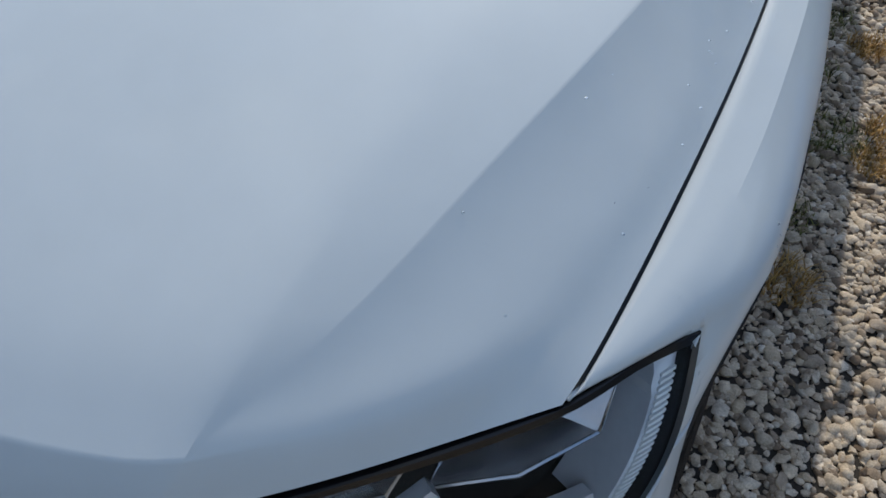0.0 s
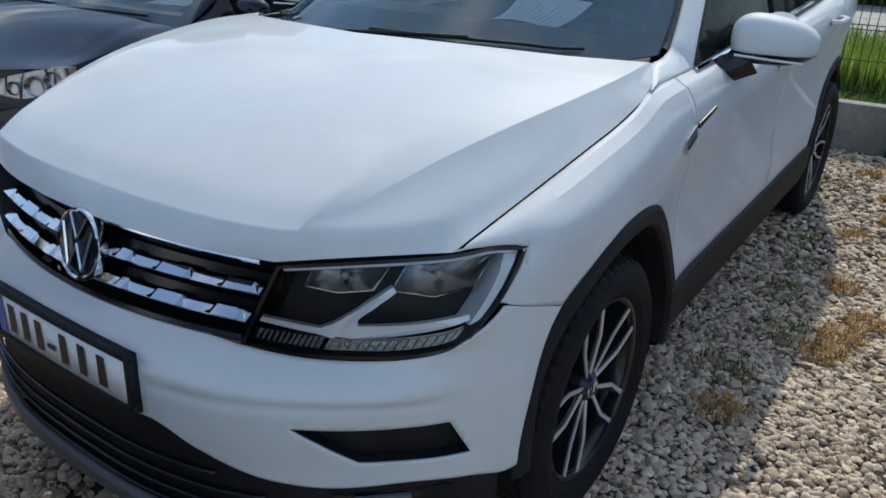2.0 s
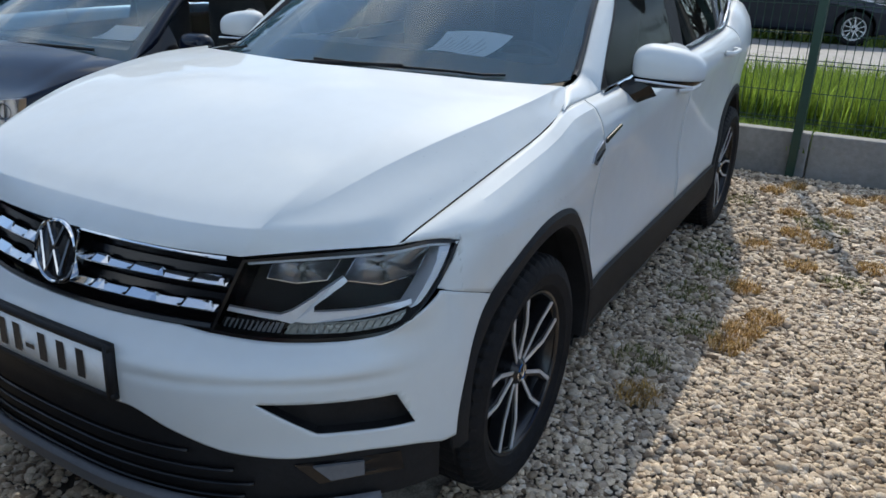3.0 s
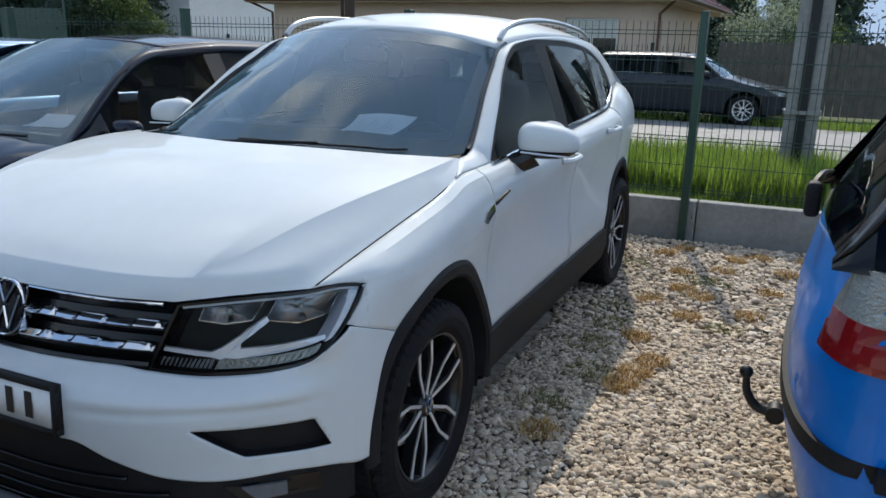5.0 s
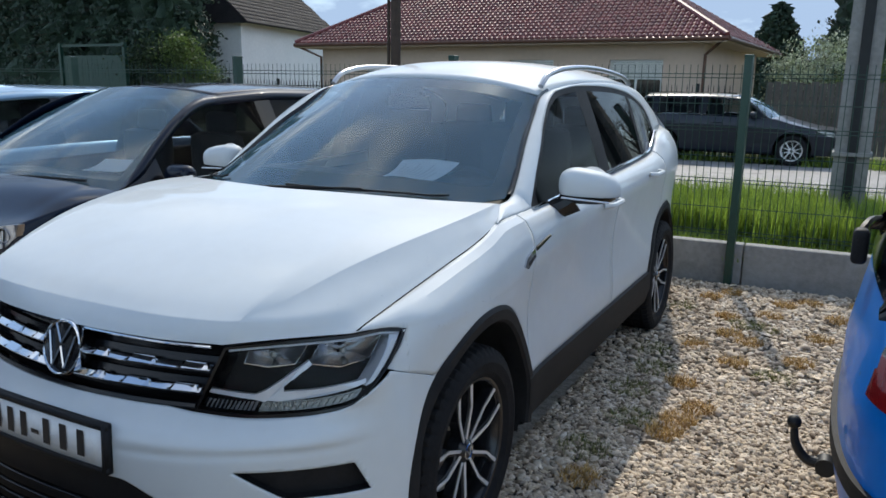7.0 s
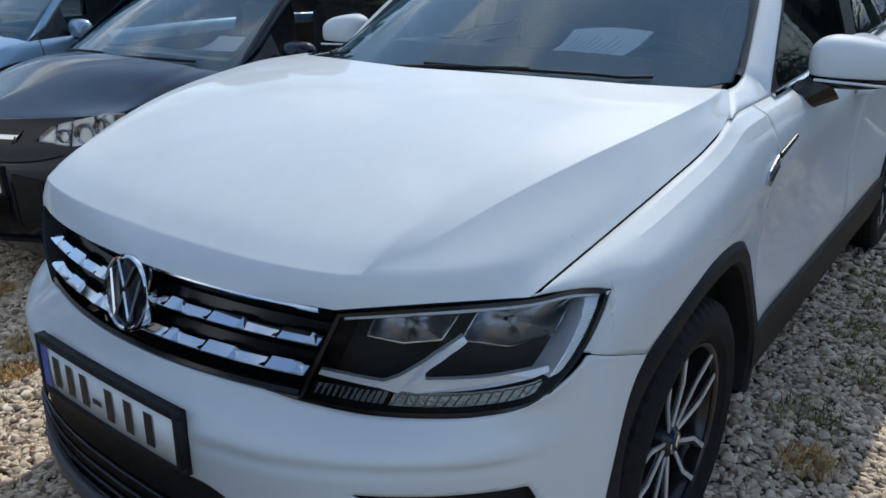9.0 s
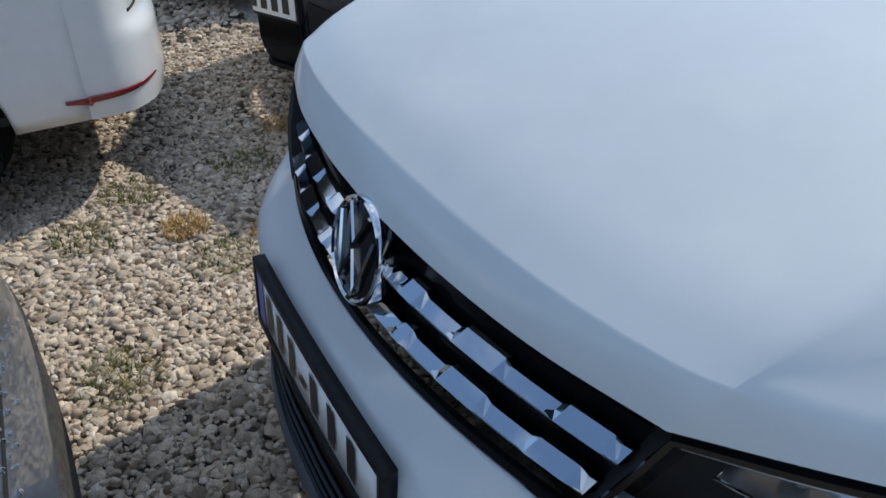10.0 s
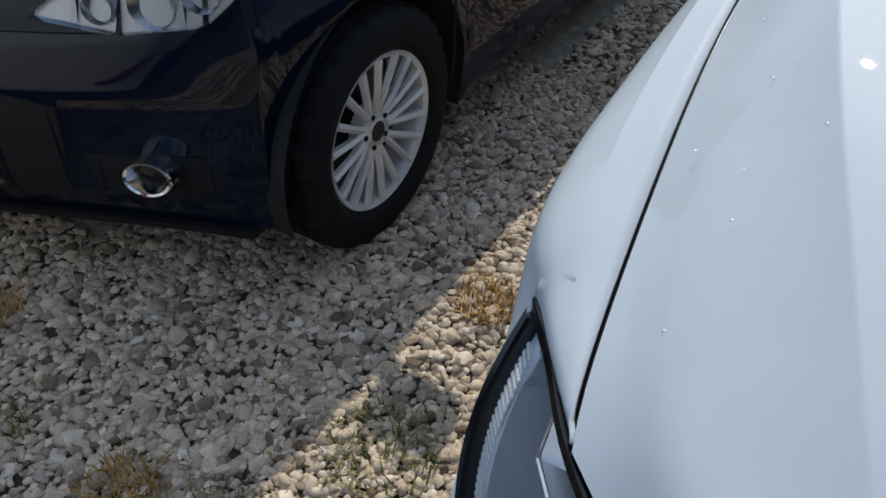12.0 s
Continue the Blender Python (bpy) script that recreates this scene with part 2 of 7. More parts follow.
def ip(x, *table):
    """A smooth monotone value at x from pairs of (x, value)."""
    xs, ys = np.array(table, float).T
    x = np.asarray(x, float)
    h, dl = np.diff(xs), np.diff(ys) / np.diff(xs)
    m = np.zeros(len(xs))
    for i in range(1, len(xs) - 1):
        if dl[i - 1] * dl[i] > 0:
            m[i] = 2 * dl[i - 1] * dl[i] / (dl[i - 1] + dl[i])
    m[0], m[-1] = dl[0], dl[-1]
    xc = np.clip(x, xs[0], xs[-1])
    k = np.clip(np.searchsorted(xs, xc, "right") - 1, 0, len(xs) - 2)
    t = (xc - xs[k]) / h[k]
    return ((2 * t**3 - 3 * t**2 + 1) * ys[k] + (t**3 - 2 * t**2 + t) * h[k] * m[k] + (3 * t**2 - 2 * t**3) * ys[k + 1]
            + (t**3 - t**2) * h[k] * m[k + 1])


def grid(p, flip=False, closed=False):
    """Vertices and faces of a lattice of points (nu, nv, 3)."""
    p = np.asarray(p, float)
    nu, nv = p.shape[:2]
    a = np.arange(nu * nv).reshape(nu, nv)
    rows = np.r_[np.arange(nu), 0] if closed else np.arange(nu)
    lo, hi = a[rows[:-1]], a[rows[1:]]
    f = np.stack([lo[:, :-1], hi[:, :-1], hi[:, 1:], lo[:, 1:]], -1).reshape(-1, 4)
    return p.reshape(-1, 3), (f[:, ::-1] if flip else f).tolist()


def join(*vfs):
    v, f, n = [], [], 0
    for a, b in vfs:
        v.append(np.asarray(a, float))
        f += [tuple(i + n for i in q) for q in b]
        n += len(a)
    return np.concatenate(v), f


def mirror(vf):
    return np.asarray(vf[0], float) * (-1, 1, 1), [tuple(q[::-1]) for q in vf[1]]


def weld(vf, dist=0.0015):
    bm = bmesh.new()
    vs = [bm.verts.new(p) for p in np.asarray(vf[0], float)]
    for q in vf[1]:
        try:
            bm.faces.new([vs[i] for i in q])
        except ValueError:
            pass
    bmesh.ops.remove_doubles(bm, verts=bm.verts, dist=dist)
    bmesh.ops.recalc_face_normals(bm, faces=bm.faces)
    bm.verts.index_update()
    out = [v.co[:] for v in bm.verts], [[v.index for v in q.verts] for q in bm.faces]
    bm.free()
    return out


def loft(curves, nu, nv):
    """A lattice through lengthwise curves: nu points along, nv across."""
    rows = np.stack([spl(c, nu) for c in curves], 1)
    return np.stack([spl(r, nv) for r in rows], 0)


def box(x0, x1, y0, y1, z0, z1):
    v = [(x, y, z) for x in (x0, x1) for y in (y0, y1) for z in (z0, z1)]
    return v, [(0, 1, 3, 2), (4, 6, 7, 5), (0, 4, 5, 1), (2, 3, 7, 6), (0, 2, 6, 4), (1, 5, 7, 3)]


def lathe(profile, n=48, axis="x", at=(0, 0, 0), span=(0, 360), wave=None):
    """Turns (along, radius) pairs round an axis."""
    full = span[1] - span[0] >= 360
    ang = np.radians(np.linspace(*span, n + (not full), endpoint=not full))
    pr = np.array(profile, float)
    r = np.repeat(pr[None, :, 1], len(ang), 0)
    if wave is not None:
        r = r + wave(np.arange(len(ang))[:, None], np.arange(len(pr))[None])
    along = np.repeat(pr[None, :, 0], len(ang), 0)
    c, s = np.cos(ang)[:, None] * r, np.sin(ang)[:, None] * r
    p = {"x": np.stack([along, c, s], -1), "y": np.stack([c, along, s], -1), "z": np.stack([c, s, along], -1)}[axis]
    return grid(p + np.array(at), closed=full)


def tube(pts, radius, n=8, smooth_n=0, caps=True, flat=1.0):
    """A round bar along points."""
    p = spl(pts, smooth_n) if smooth_n else np.array(pts, float)
    t = np.gradient(p, axis=0)
    t /= np.linalg.norm(t, axis=1)[:, None]
    ref = np.array((0, 0, 1.0)) if abs(t[:, 2]).mean() < 0.8 else np.array((1.0, 0, 0))
    a = np.cross(t, ref)
    a = np.where(np.linalg.norm(a, axis=1)[:, None] < 1e-3, np.cross(t, np.array((0.3, 0.9, 0.2))), a)
    a /= np.linalg.norm(a, axis=1)[:, None]
    b = np.cross(a, t)
    ang = np.linspace(0, 2 * np.pi, n, endpoint=False)
    rad = np.atleast_1d(np.asarray(radius, float))
    rad = np.interp(np.linspace(0, 1, len(p)), np.linspace(0, 1, len(rad)), rad)[:, None, None]
    ring = p[:, None] + rad * (np.cos(ang)[None, :, None] * a[:, None] + flat * np.sin(ang)[None, :, None] * b[:, None])
    v = ring.reshape(-1, 3)
    f = [(i * n + j, i * n + (j + 1) % n, (i + 1) * n + (j + 1) % n, (i + 1) * n + j) for i in range(len(p) - 1) for j in range(n)]
    if caps:
        f += [tuple(range(n))[::-1], tuple(range((len(p) - 1) * n, len(p) * n))]
    return v, f


def prism(poly, place, d0, d1):
    """A slab over a polygon given in two coordinates; place(a, b, d) gives the point at depth d."""
    n = len(poly)
    v = [place(a, b, d0) for a, b in poly] + [place(a, b, d1) for a, b in poly]
    f = [tuple(range(n)), tuple(range(n, 2 * n))[::-1]] + [(i, (i + 1) % n + 0, (i + 1) % n + n, i + n)[::-1] for i in range(n)]
    return np.array(v), f


def ball(at, r, n=12, m=8):
    th, ph = np.linspace(0, np.pi, m), np.linspace(0, 2 * np.pi, n, endpoint=False)
    r = np.broadcast_to(np.asarray(r, float), (3,))
    p = np.stack([np.cos(ph)[:, None] * np.sin(th), np.sin(ph)[:, None] * np.sin(th), np.ones((n, 1)) * np.cos(th)], -1)
    return grid(p * r + np.array(at), closed=True)


def soft_box(at, size, r=0.05, n=6):
    """A cushion-like rounded block."""
    u = np.linspace(-1, 1, 9)
    v, f, k = [], [], 0
    out = []
    for ax in range(3):
        for s in (-1, 1):
            a, b = np.meshgrid(u, u, indexing="ij")
            p = np.zeros((9, 9, 3))
            p[..., ax], p[..., (ax + 1) % 3], p[..., (ax + 2) % 3] = s, a, b
            h = np.array(size, float) / 2
            q = p * h
            core = np.clip(q, -(h - r), h - r)
            d = q - core
            ln = np.linalg.norm(d, axis=-1, keepdims=True)
            q = core + d / np.maximum(ln, 1e-9) * np.minimum(ln, r)
            out.append(grid(q + np.array(at), flip=s < 0))
    return weld(join(*out), 0.0005)

# ---- the white SUV: nose at y = 0, tail towards +y, its left side at +x ----
suv = thing("suv", "white mid-size SUV with chrome grille parked on gravel", "car")
FW, RW, WHEEL_R = (0.94, 0.357), (3.73, 0.357), 0.36
AF, AR = (0.985, 0.385), (3.775, 0.380)  # centres of the arch openings


def both(name, vf, material, parent, label="", **kw):
    part(name, vf, material, parent, label, **kw)
    part(name, mirror(vf), material, parent, label, **kw)


# bonnet: lip over the grille, raised middle, strip and sloping flanks
H_EDGE = [(0, 0.140, 0.886), (0.18, 0.149, 0.886), (0.36, 0.172, 0.887), (0.520, 0.213, 0.889)]
H_LIP = [(0, 0.188, 0.940), (0.18, 0.191, 0.940), (0.36, 0.205, 0.941), (0.51, 0.234, 0.945), (0.548, 0.250, 0.947)]
H_C0 = [(0, 0.188, 0.940), (0, 0.265, 0.985), (0, 0.52, 1.074), (0, 0.80, 1.137), (0, 1.04, 1.168)]
H_C1 = [(0.27, 0.197, 0.940), (0.275, 0.275, 0.984), (0.295, 0.53, 1.074), (0.32, 0.82, 1.135), (0.335, 1.09, 1.166)]
H_C2 = [(0.548, 0.250, 0.947), (0.560, 0.33, 0.991), (0.585, 0.60, 1.076), (0.600, 0.90, 1.124), (0.59, 1.20, 1.150)]
H_C3 = [(0.548, 0.250, 0.947), (0.613, 0.385, 0.992), (0.668, 0.549, 1.040), (0.720, 0.735, 1.078), (0.761, 0.943, 1.105), (0.783, 1.161, 1.125), (0.768, 1.362, 1.131)]
H_CM = [(0.635, 0.300, 0.899), (0.680, 0.36, 0.938), (0.738, 0.50, 0.972), (0.786, 0.79, 1.036), (0.812, 1.09, 1.083), (0.772, 1.376, 1.128)]
H_SEAM = [(0.778, 0.432, 0.902), (0.787, 0.466, 0.916), (0.807, 0.60, 0.953), (0.832, 0.85, 1.010), (0.838, 1.076, 1.049), (0.822, 1.255, 1.084), (0.774, 1.39, 1.125)]


def across(cols, n):
    """A lattice from ready-sampled lengthwise curves."""
    return np.stack([spl(r, n) for r in np.stack(cols, 1)], 0)


c0, c1, c2, c3 = (spl(c, 40) for c in (H_C0, H_C1, H_C2, H_C3))
mid_p = across([c0, c1, c2], 26)
edge_p, lip_p = spl(H_EDGE, 26), spl(H_LIP, 26)
fade = (1 - np.linspace(0, 1, 40)) ** 3
mid_p = mid_p + fade[:, None, None] * (lip_p - mid_p[0])[None]
lip_rows = np.stack([edge_p, edge_p * 0.66 + lip_p * 0.34 + (0, -0.004, 0), edge_p * 0.3 + lip_p * 0.7 + (0, -0.003, 0), edge_p * 0.05 + lip_p * 0.95 + (0, -0.0006, 0), lip_p], 0)
mid_p = np.concatenate([mid_p[:1], mid_p[:1] * 0.86 + mid_p[1:2] * 0.14, mid_p[1:]])
flank_p = across([np.concatenate([lip_rows[:4, -1], c3]), spl(H_CM, 44), spl(H_SEAM, 44)], 16)
# a close pair of rows rounds the long crease
strip_p = across([c2, c3], 6)
strip_p = np.concatenate([strip_p[:, :-1], strip_p[:, -2:-1] * 0.12 + strip_p[:, -1:] * 0.88, strip_p[:, -1:]], 1)
flank_q = np.concatenate([flank_p[:, :1], flank_p[:, :1] * 0.78 + flank_p[:, 1:2] * 0.22, flank_p[:, 1:]], 1)
half = join(grid(mid_p, flip=True), grid(strip_p, flip=True), grid(lip_rows, flip=True), grid(flank_q, flip=True))
bonnet = part("bonnet", weld(join(half, mirror(half)), 0.0012), M_WHITE, suv, "closed white bonnet with two raised creases", smooth=60)
# dark folded edge just under the bonnet lip and its side seams
seam_gap = lambda c, dz, w: grid(np.stack([np.stack([p + np.array((-w, 0, dz)), p + np.array((w, 0.004, dz))]) for p in spl(c, 40)]))
both("panel_gap", seam_gap(H_SEAM, -0.007, 0.0034), M_GLOSSBLACK, suv)


# body side from front wing to tail
def side_w(y):
    return ip(y, (0.43, 0.893), (0.50, 0.903), (0.566, 0.911), (0.66, 0.920), (0.80, 0.930), (0.96, 0.932), (1.2, 0.922), (1.42, 0.914), (2.2, 0.917), (3.2, 0.918), (3.73, 0.913), (4.15, 0.875), (4.45, 0.815), (4.66, 0.72))


# rear edge of the headlamp, from its lower corner up to the tip
L_END = np.array([(0.842, 0.400, 0.750), (0.861, 0.428, 0.772), (0.870, 0.463, 0.792), (0.874, 0.492, 0.817), (0.875, 0.528, 0.851), (0.866, 0.562, 0.893)])
L_RIM = spl([(0.779, 0.436, 0.901), (0.832, 0.508, 0.905), (0.866, 0.562, 0.896)], 40)
SEAM = spl(H_SEAM, 300)
split_z = lambda y: 0.80 - 0.38 * (y - 0.475)


def corner_w(y, z):
    """Half width, drawn in towards the rear and upper edges of the headlamp."""
    ex, ey = np.interp(z, L_END[:, 2], L_END[:, 0]), np.interp(z, L_END[:, 2], L_END[:, 1])
    dy = np.clip(y - ey, 0, 0.25)
    k = ip(dy, (0, 0.04), (0.03, 0.46), (0.07, 0.78), (0.13, 0.96), (0.20, 1.0), (0.25, 1.0))
    w = ex + (side_w(y) - ex) * k
    return np.where((z > 0.894) & (y < 0.562), np.interp(y, L_RIM[:, 1], L_RIM[:, 0]), w)


def top_x(y):
    return np.where(y < 1.1, np.interp(y, SEAM[:, 1], SEAM[:, 0]) + 0.004, rear_x(y))


def rear_x(y):
    return ip(y, (0.43, 0.782), (0.62, 0.804), (0.88, 0.836), (1.10, 0.842), (1.27, 0.827), (1.56, 0.831), (2.5, 0.835), (3.4, 0.820), (3.85, 0.775), (4.1, 0.740), (4.66, 0.62))


def top_z(y):
    return np.where(y < 1.1, np.interp(y, SEAM[:, 1], SEAM[:, 2]) - 0.002, rear_z(y))


def rear_z(y):
    return ip(y, (0.43, 0.907), (0.62, 0.949), (0.88, 1.014), (1.10, 1.052), (1.27, 1.084), (1.56, 1.090), (2.5, 1.121), (3.3, 1.152), (3.6, 1.170), (3.85, 1.255), (4.1, 1.285), (4.66, 1.29))


def line_z(y):
    return ip(y, (0.43, 0.895), (0.57, 0.893), (0.70, 0.880), (0.85, 0.876), (1.10, 0.880), (1.42, 0.920), (2.2, 0.995), (3.4, 1.035), (4.66, 1.02))


def arch_z(y, c, r):
    return np.where(np.abs(y - c[0]) < r, c[1] + np.sqrt(np.maximum(r * r - (y - c[0]) ** 2, 0)), 0)


def low_z(y):
    y = np.asarray(y, float)
    base = np.where(y < AF[0], split_z(y), 0.462)
    base = np.where(y > AR[0], 0.42, base)
    return np.maximum(np.maximum(base, arch_z(y, AF, 0.462)), arch_z(y, AR, 0.462))


def rise(t):
    """How far the side has come in at a share t of the way up to the waist: a slope, then a shelf behind a crease."""
    t = np.asarray(t, float)
    return np.where(t < 0.88, ip(np.minimum(t, 0.88), (0, 0), (0.3, 0.05), (0.6, 0.21), (0.88, 0.55)), 0.55 + 0.45 * (t - 0.88) / 0.12)


def side_point(y, z):
    w, tx, tz, lz = corner_w(y, z), top_x(y), top_z(y), line_z(y)
    t = np.clip((z - lz) / (tz - lz), 0, 1)
    up = w - (w - tx) * rise(t)
    d = np.clip((lz - z) / 0.5, 0, 1.2)
    near_f = np.exp(-((np.hypot(y - AF[0], z - AF[1]) - 0.42) / 0.10) ** 2) + 0.4 * np.exp(-((np.hypot(y - AR[0], z - AR[1]) - 0.42) / 0.10) ** 2)
    down = w - 0.020 * np.sin(np.pi * np.clip(d / 0.9, 0, 1)) - 0.012 * d + 0.010 * near_f * np.clip((y - 0.60) / 0.15, 0, 1) * np.clip(d / 0.10, 0, 1)
    return np.stack([np.where(z > lz, up, down), np.broadcast_to(y, np.shape(z)), z], -1)


def side_panel(y0, y1, n, m=26):
    e = np.linspace(0, 1, n)
    ys = y0 + (y1 - y0) * e
    for c in (AF, AR):
        for s in (-1, 1):
            lim = c[0] + s * 0.4615
            if y0 < lim < y1:
                ys = np.r_[ys, lim + s * 0.0006, lim, c[0] + s * 0.458, c[0] + s * 0.450, c[0] + s * 0.438, c[0] + s * 0.42, c[0] + s * 0.40]
    ys = np.unique(np.clip(ys, y0, y1).round(5))
    p = []
    for y in ys:
        z = low_z(y) + (top_z(y) - low_z(y)) * np.linspace(0, 1, m)
        p.append(side_point(y, z))
    return grid(np.array(p))


def wing_panel():
    """The whole front wing in one skin: above the lamp, behind it and down to the arch."""
    t = np.r_[np.linspace(0, 0.88, 9), 0.92, 0.96, 1.0]

    def upper(y, z0):
        w, tx = float(corner_w(np.array(y), np.array(0.90))), float(top_x(y))
        return np.stack([w - (w - tx) * rise(t), np.full(12, y), z0 + (float(top_z(y)) - z0) * t], -1)

    ys = np.linspace(0.4375, 0.5655, 18)
    tip = [upper(y, float(np.interp(y, L_RIM[:, 1], L_RIM[:, 2]))) for y in ys]
    ys = np.linspace(0.477, 0.5655, 14)
    low_p = [side_point(y, split_z(y) + (min(float(np.interp(y, L_END[:, 1], L_END[:, 2])) + 0.001, 0.896) - split_z(y)) * np.linspace(0, 1, 12)) for y in ys]
    ys = np.r_[np.linspace(0.5655, 1.418, 64), AF[0] + 0.4615 * np.array((-0.9, -0.95, 0.9, 0.95, 0.98, 0.995, 0.9999, 1.0013))]
    rest_lo, rest_up = [], []
    for y in np.unique(ys[ys < 1.4181].round(5)):
        lz = float(line_z(y))
        rest_lo.append(side_point(y, low_z(y) + (lz - 0.0001 - low_z(y)) * np.linspace(0, 1, 12)))
        rest_up.append(upper(y, lz))
    return weld(join(grid(np.array(tip)), grid(np.array(low_p)), grid(np.array(rest_lo)), grid(np.array(rest_up))), 0.0022)


both("wing", wing_panel(), M_WHITE, suv, smooth=20, solid=0.004)
for nm, a, b, n in (("front_door", 1.424, 2.55, 30), ("rear_door", 2.556, 3.62, 34), ("rear_quarter", 3.626, 4.66, 50)):
    both(nm, side_panel(a, b, n), M_WHITE, suv, smooth=35, solid=0.004)

# upper body: pillars, cant rail, roof
R_EDGE = [(0.762, 1.40, 1.122), (0.748, 1.537, 1.140), (0.676, 1.863, 1.346), (0.645, 2.023, 1.431), (0.618, 2.18, 1.515), (0.640, 2.60, 1.572),
          (0.646, 3.20, 1.582), (0.636, 3.70, 1.558), (0.610, 4.10, 1.505), (0.56, 4.55, 1.42)]
RE = spl(R_EDGE, 200)
r_y = lambda y: np.array([np.interp(y, RE[:, 1], RE[:, 0]), y, np.interp(y, RE[:, 1], RE[:, 2])])


WIN0, WIN1 = 1.573, 3.845  # front and rear ends of the side windows


def win_top(y):
    return ip(y, (1.573, 1.092), (1.704, 1.201), (1.84, 1.301), (1.966, 1.399), (2.119, 1.483), (2.28, 1.528), (2.592, 1.550), (2.921, 1.548), (3.349, 1.523), (3.705, 1.445), (3.80, 1.37), (3.845, 1.285))


def win_low(y):
    return ip(y, (1.573, 1.086), (2.5, 1.128), (3.3, 1.160), (3.58, 1.178), (3.70, 1.215), (3.845, 1.280))


def glass_x(y, z):
    r = r_y(min(max(y, 2.25), 4.3))
    t = (z - top_z(y)) / (1.60 - top_z(y))
    return top_x(y) - 0.003 - (top_x(y) - r[0] - 0.01) * (0.82 * t + 0.18 * t * t)


cols, strip_b = [], []
for y in np.r_[np.linspace(1.24, 1.57, 10), np.linspace(1.575, 3.843, 70), np.linspace(3.86, 4.55, 12)]:
    inside = WIN0 <= y <= WIN1
    z0 = win_top(y) + 0.012 if inside else top_z(y)
    a = np.array([glass_x(y, z0) + 0.004 if inside else top_x(y), y, z0])
    b = r_y(y) if y > 1.40 else np.array([np.interp(y, [1.255, 1.40], [0.826, 0.766]), y, np.interp(y, [1.255, 1.40], [1.083, 1.124])])
    bow = np.array((0.010, 0, 0.003))
    old_b, b = b, b + (a - b) * 0.10 * min(1, max(0, (2.3 - y) / 0.4)) * min(1, max(0, (y - 1.38) / 0.1))
    strip_b.append([b + np.array((0.003, 0.004, 0.000)), b + np.array((-0.002, -0.004, 0.012)), (b + old_b) / 2 + np.array((-0.004, -0.004, 0.011)), old_b + np.array((-0.014, 0.0, 0.001))])
    cols.append([a, a * 0.66 + b * 0.34 + bow * 0.7, a * 0.33 + b * 0.67 + bow, b])
both("pillar_and_rail", grid(np.array([spl(c, 8) for c in cols])), M_WHITE, suv, smooth=40, solid=0.004)
both("screen_trim", grid(np.array(strip_b[8:32])), M_GLOSSBLACK, suv, "black trim beside the windscreen", smooth=40)

ys = np.linspace(2.175, 4.55, 40)
roof = []
for k, y in enumerate(ys):
    e = r_y(y)
    row = []
    for s in np.linspace(-1, 1, 29):
        front = 0.150 * (1 - s * s) * (1 - k / 39) ** 2
        crown = ip(y, (2.175, 0.078), (2.6, 0.106), (3.3, 0.108), (4.2, 0.095), (4.55, 0.07))
        row.append((e[0] * s, y - front, e[2] + crown * (1 - abs(s) ** 2.6)))
    roof.append(row)
part("roof", grid(np.array(roof), flip=True), M_WHITE, suv, smooth=40, solid=0.006)

# windscreen with its dark printed border
W_BASE = [(0, 1.075, 1.160), (0.25, 1.105, 1.157), (0.48, 1.215, 1.146), (0.65, 1.36, 1.122), (0.742, 1.52, 1.128)]
W_TOP = [(0, 2.022, 1.590), (0.25, 2.045, 1.582), (0.45, 2.095, 1.557), (0.56, 2.135, 1.528), (0.612, 2.17, 1.508)]
W_MID = [(0, 1.555, 1.397), (0.25, 1.585, 1.391), (0.46, 1.67, 1.367), (0.60, 1.785, 1.336), (0.672, 1.86, 1.336)]


def screen(u, v, d=0.0):
    a = spl([spl(c, 61)[int(round(abs(u) * 60))] for c in (W_BASE, W_MID, W_TOP)], 61)[int(round(v * 60))]
    return a * np.array((1 if u >= 0 else -1, 1, 1)) - d * np.array((0, -0.45, 0.89))


us, vs = np.linspace(-1, 1, 41), np.linspace(0, 1, 31)
part("windscreen", grid(np.array([[screen(u, v) for v in vs] for u in us])), M_GLASS, suv, "slightly dusty windscreen with a painted sky-blue sheen").visible_shadow = False
ub, vb = 0.90, 0.90
border = [grid(np.array([[screen(u, v, 0.004) for v in np.linspace(vb, 1, 4)] for u in us]), flip=True),
          grid(np.array([[screen(u, v, 0.004) for v in np.linspace(0, 0.13, 5)] for u in us]), flip=True)]
for s in (-1, 1):
    border.append(grid(np.array([[screen(s * u, v, 0.004) for v in vs] for u in (np.linspace(ub, 1, 4))]), flip=s > 0))
part("windscreen_border", join(*border), M_GLOSSBLACK, suv)
cowl = [[np.array(a) * (1, 1, 1) + np.array((0, 0.0, -0.012)), np.array(b) + np.array((0, 0.03, -0.02))] for a, b in
        zip(spl([(0, 1.03, 1.158), (0.33, 1.08, 1.155), (0.58, 1.19, 1.138), (0.755, 1.37, 1.112)], 24), spl(W_BASE, 24))]
both("cowl", grid(np.array(cowl), flip=True), M_WELL, suv)

# side windows: dark surround, separate panes, bright strip under them
# pillars between the panes
def pane(y0, y1, inset=0.014, out=0.0):
    p = []
    for y in np.linspace(y0, y1, 22):
        lo, hi = win_low(y) + inset, win_top(y) - inset
        p.append([(glass_x(y, q) + out, y, q) for q in np.linspace(lo, max(hi, lo + 0.004), 12)])
    return grid(np.array(p))


def frame_strip(y0, y1, out=0.001):
    p = []
    for y in np.linspace(y0, y1, 4):
        p.append([(glass_x(y, q) + out, y, q) for q in np.linspace(win_low(y), win_top(y) + 0.012, 10)])
    return grid(np.array(p))


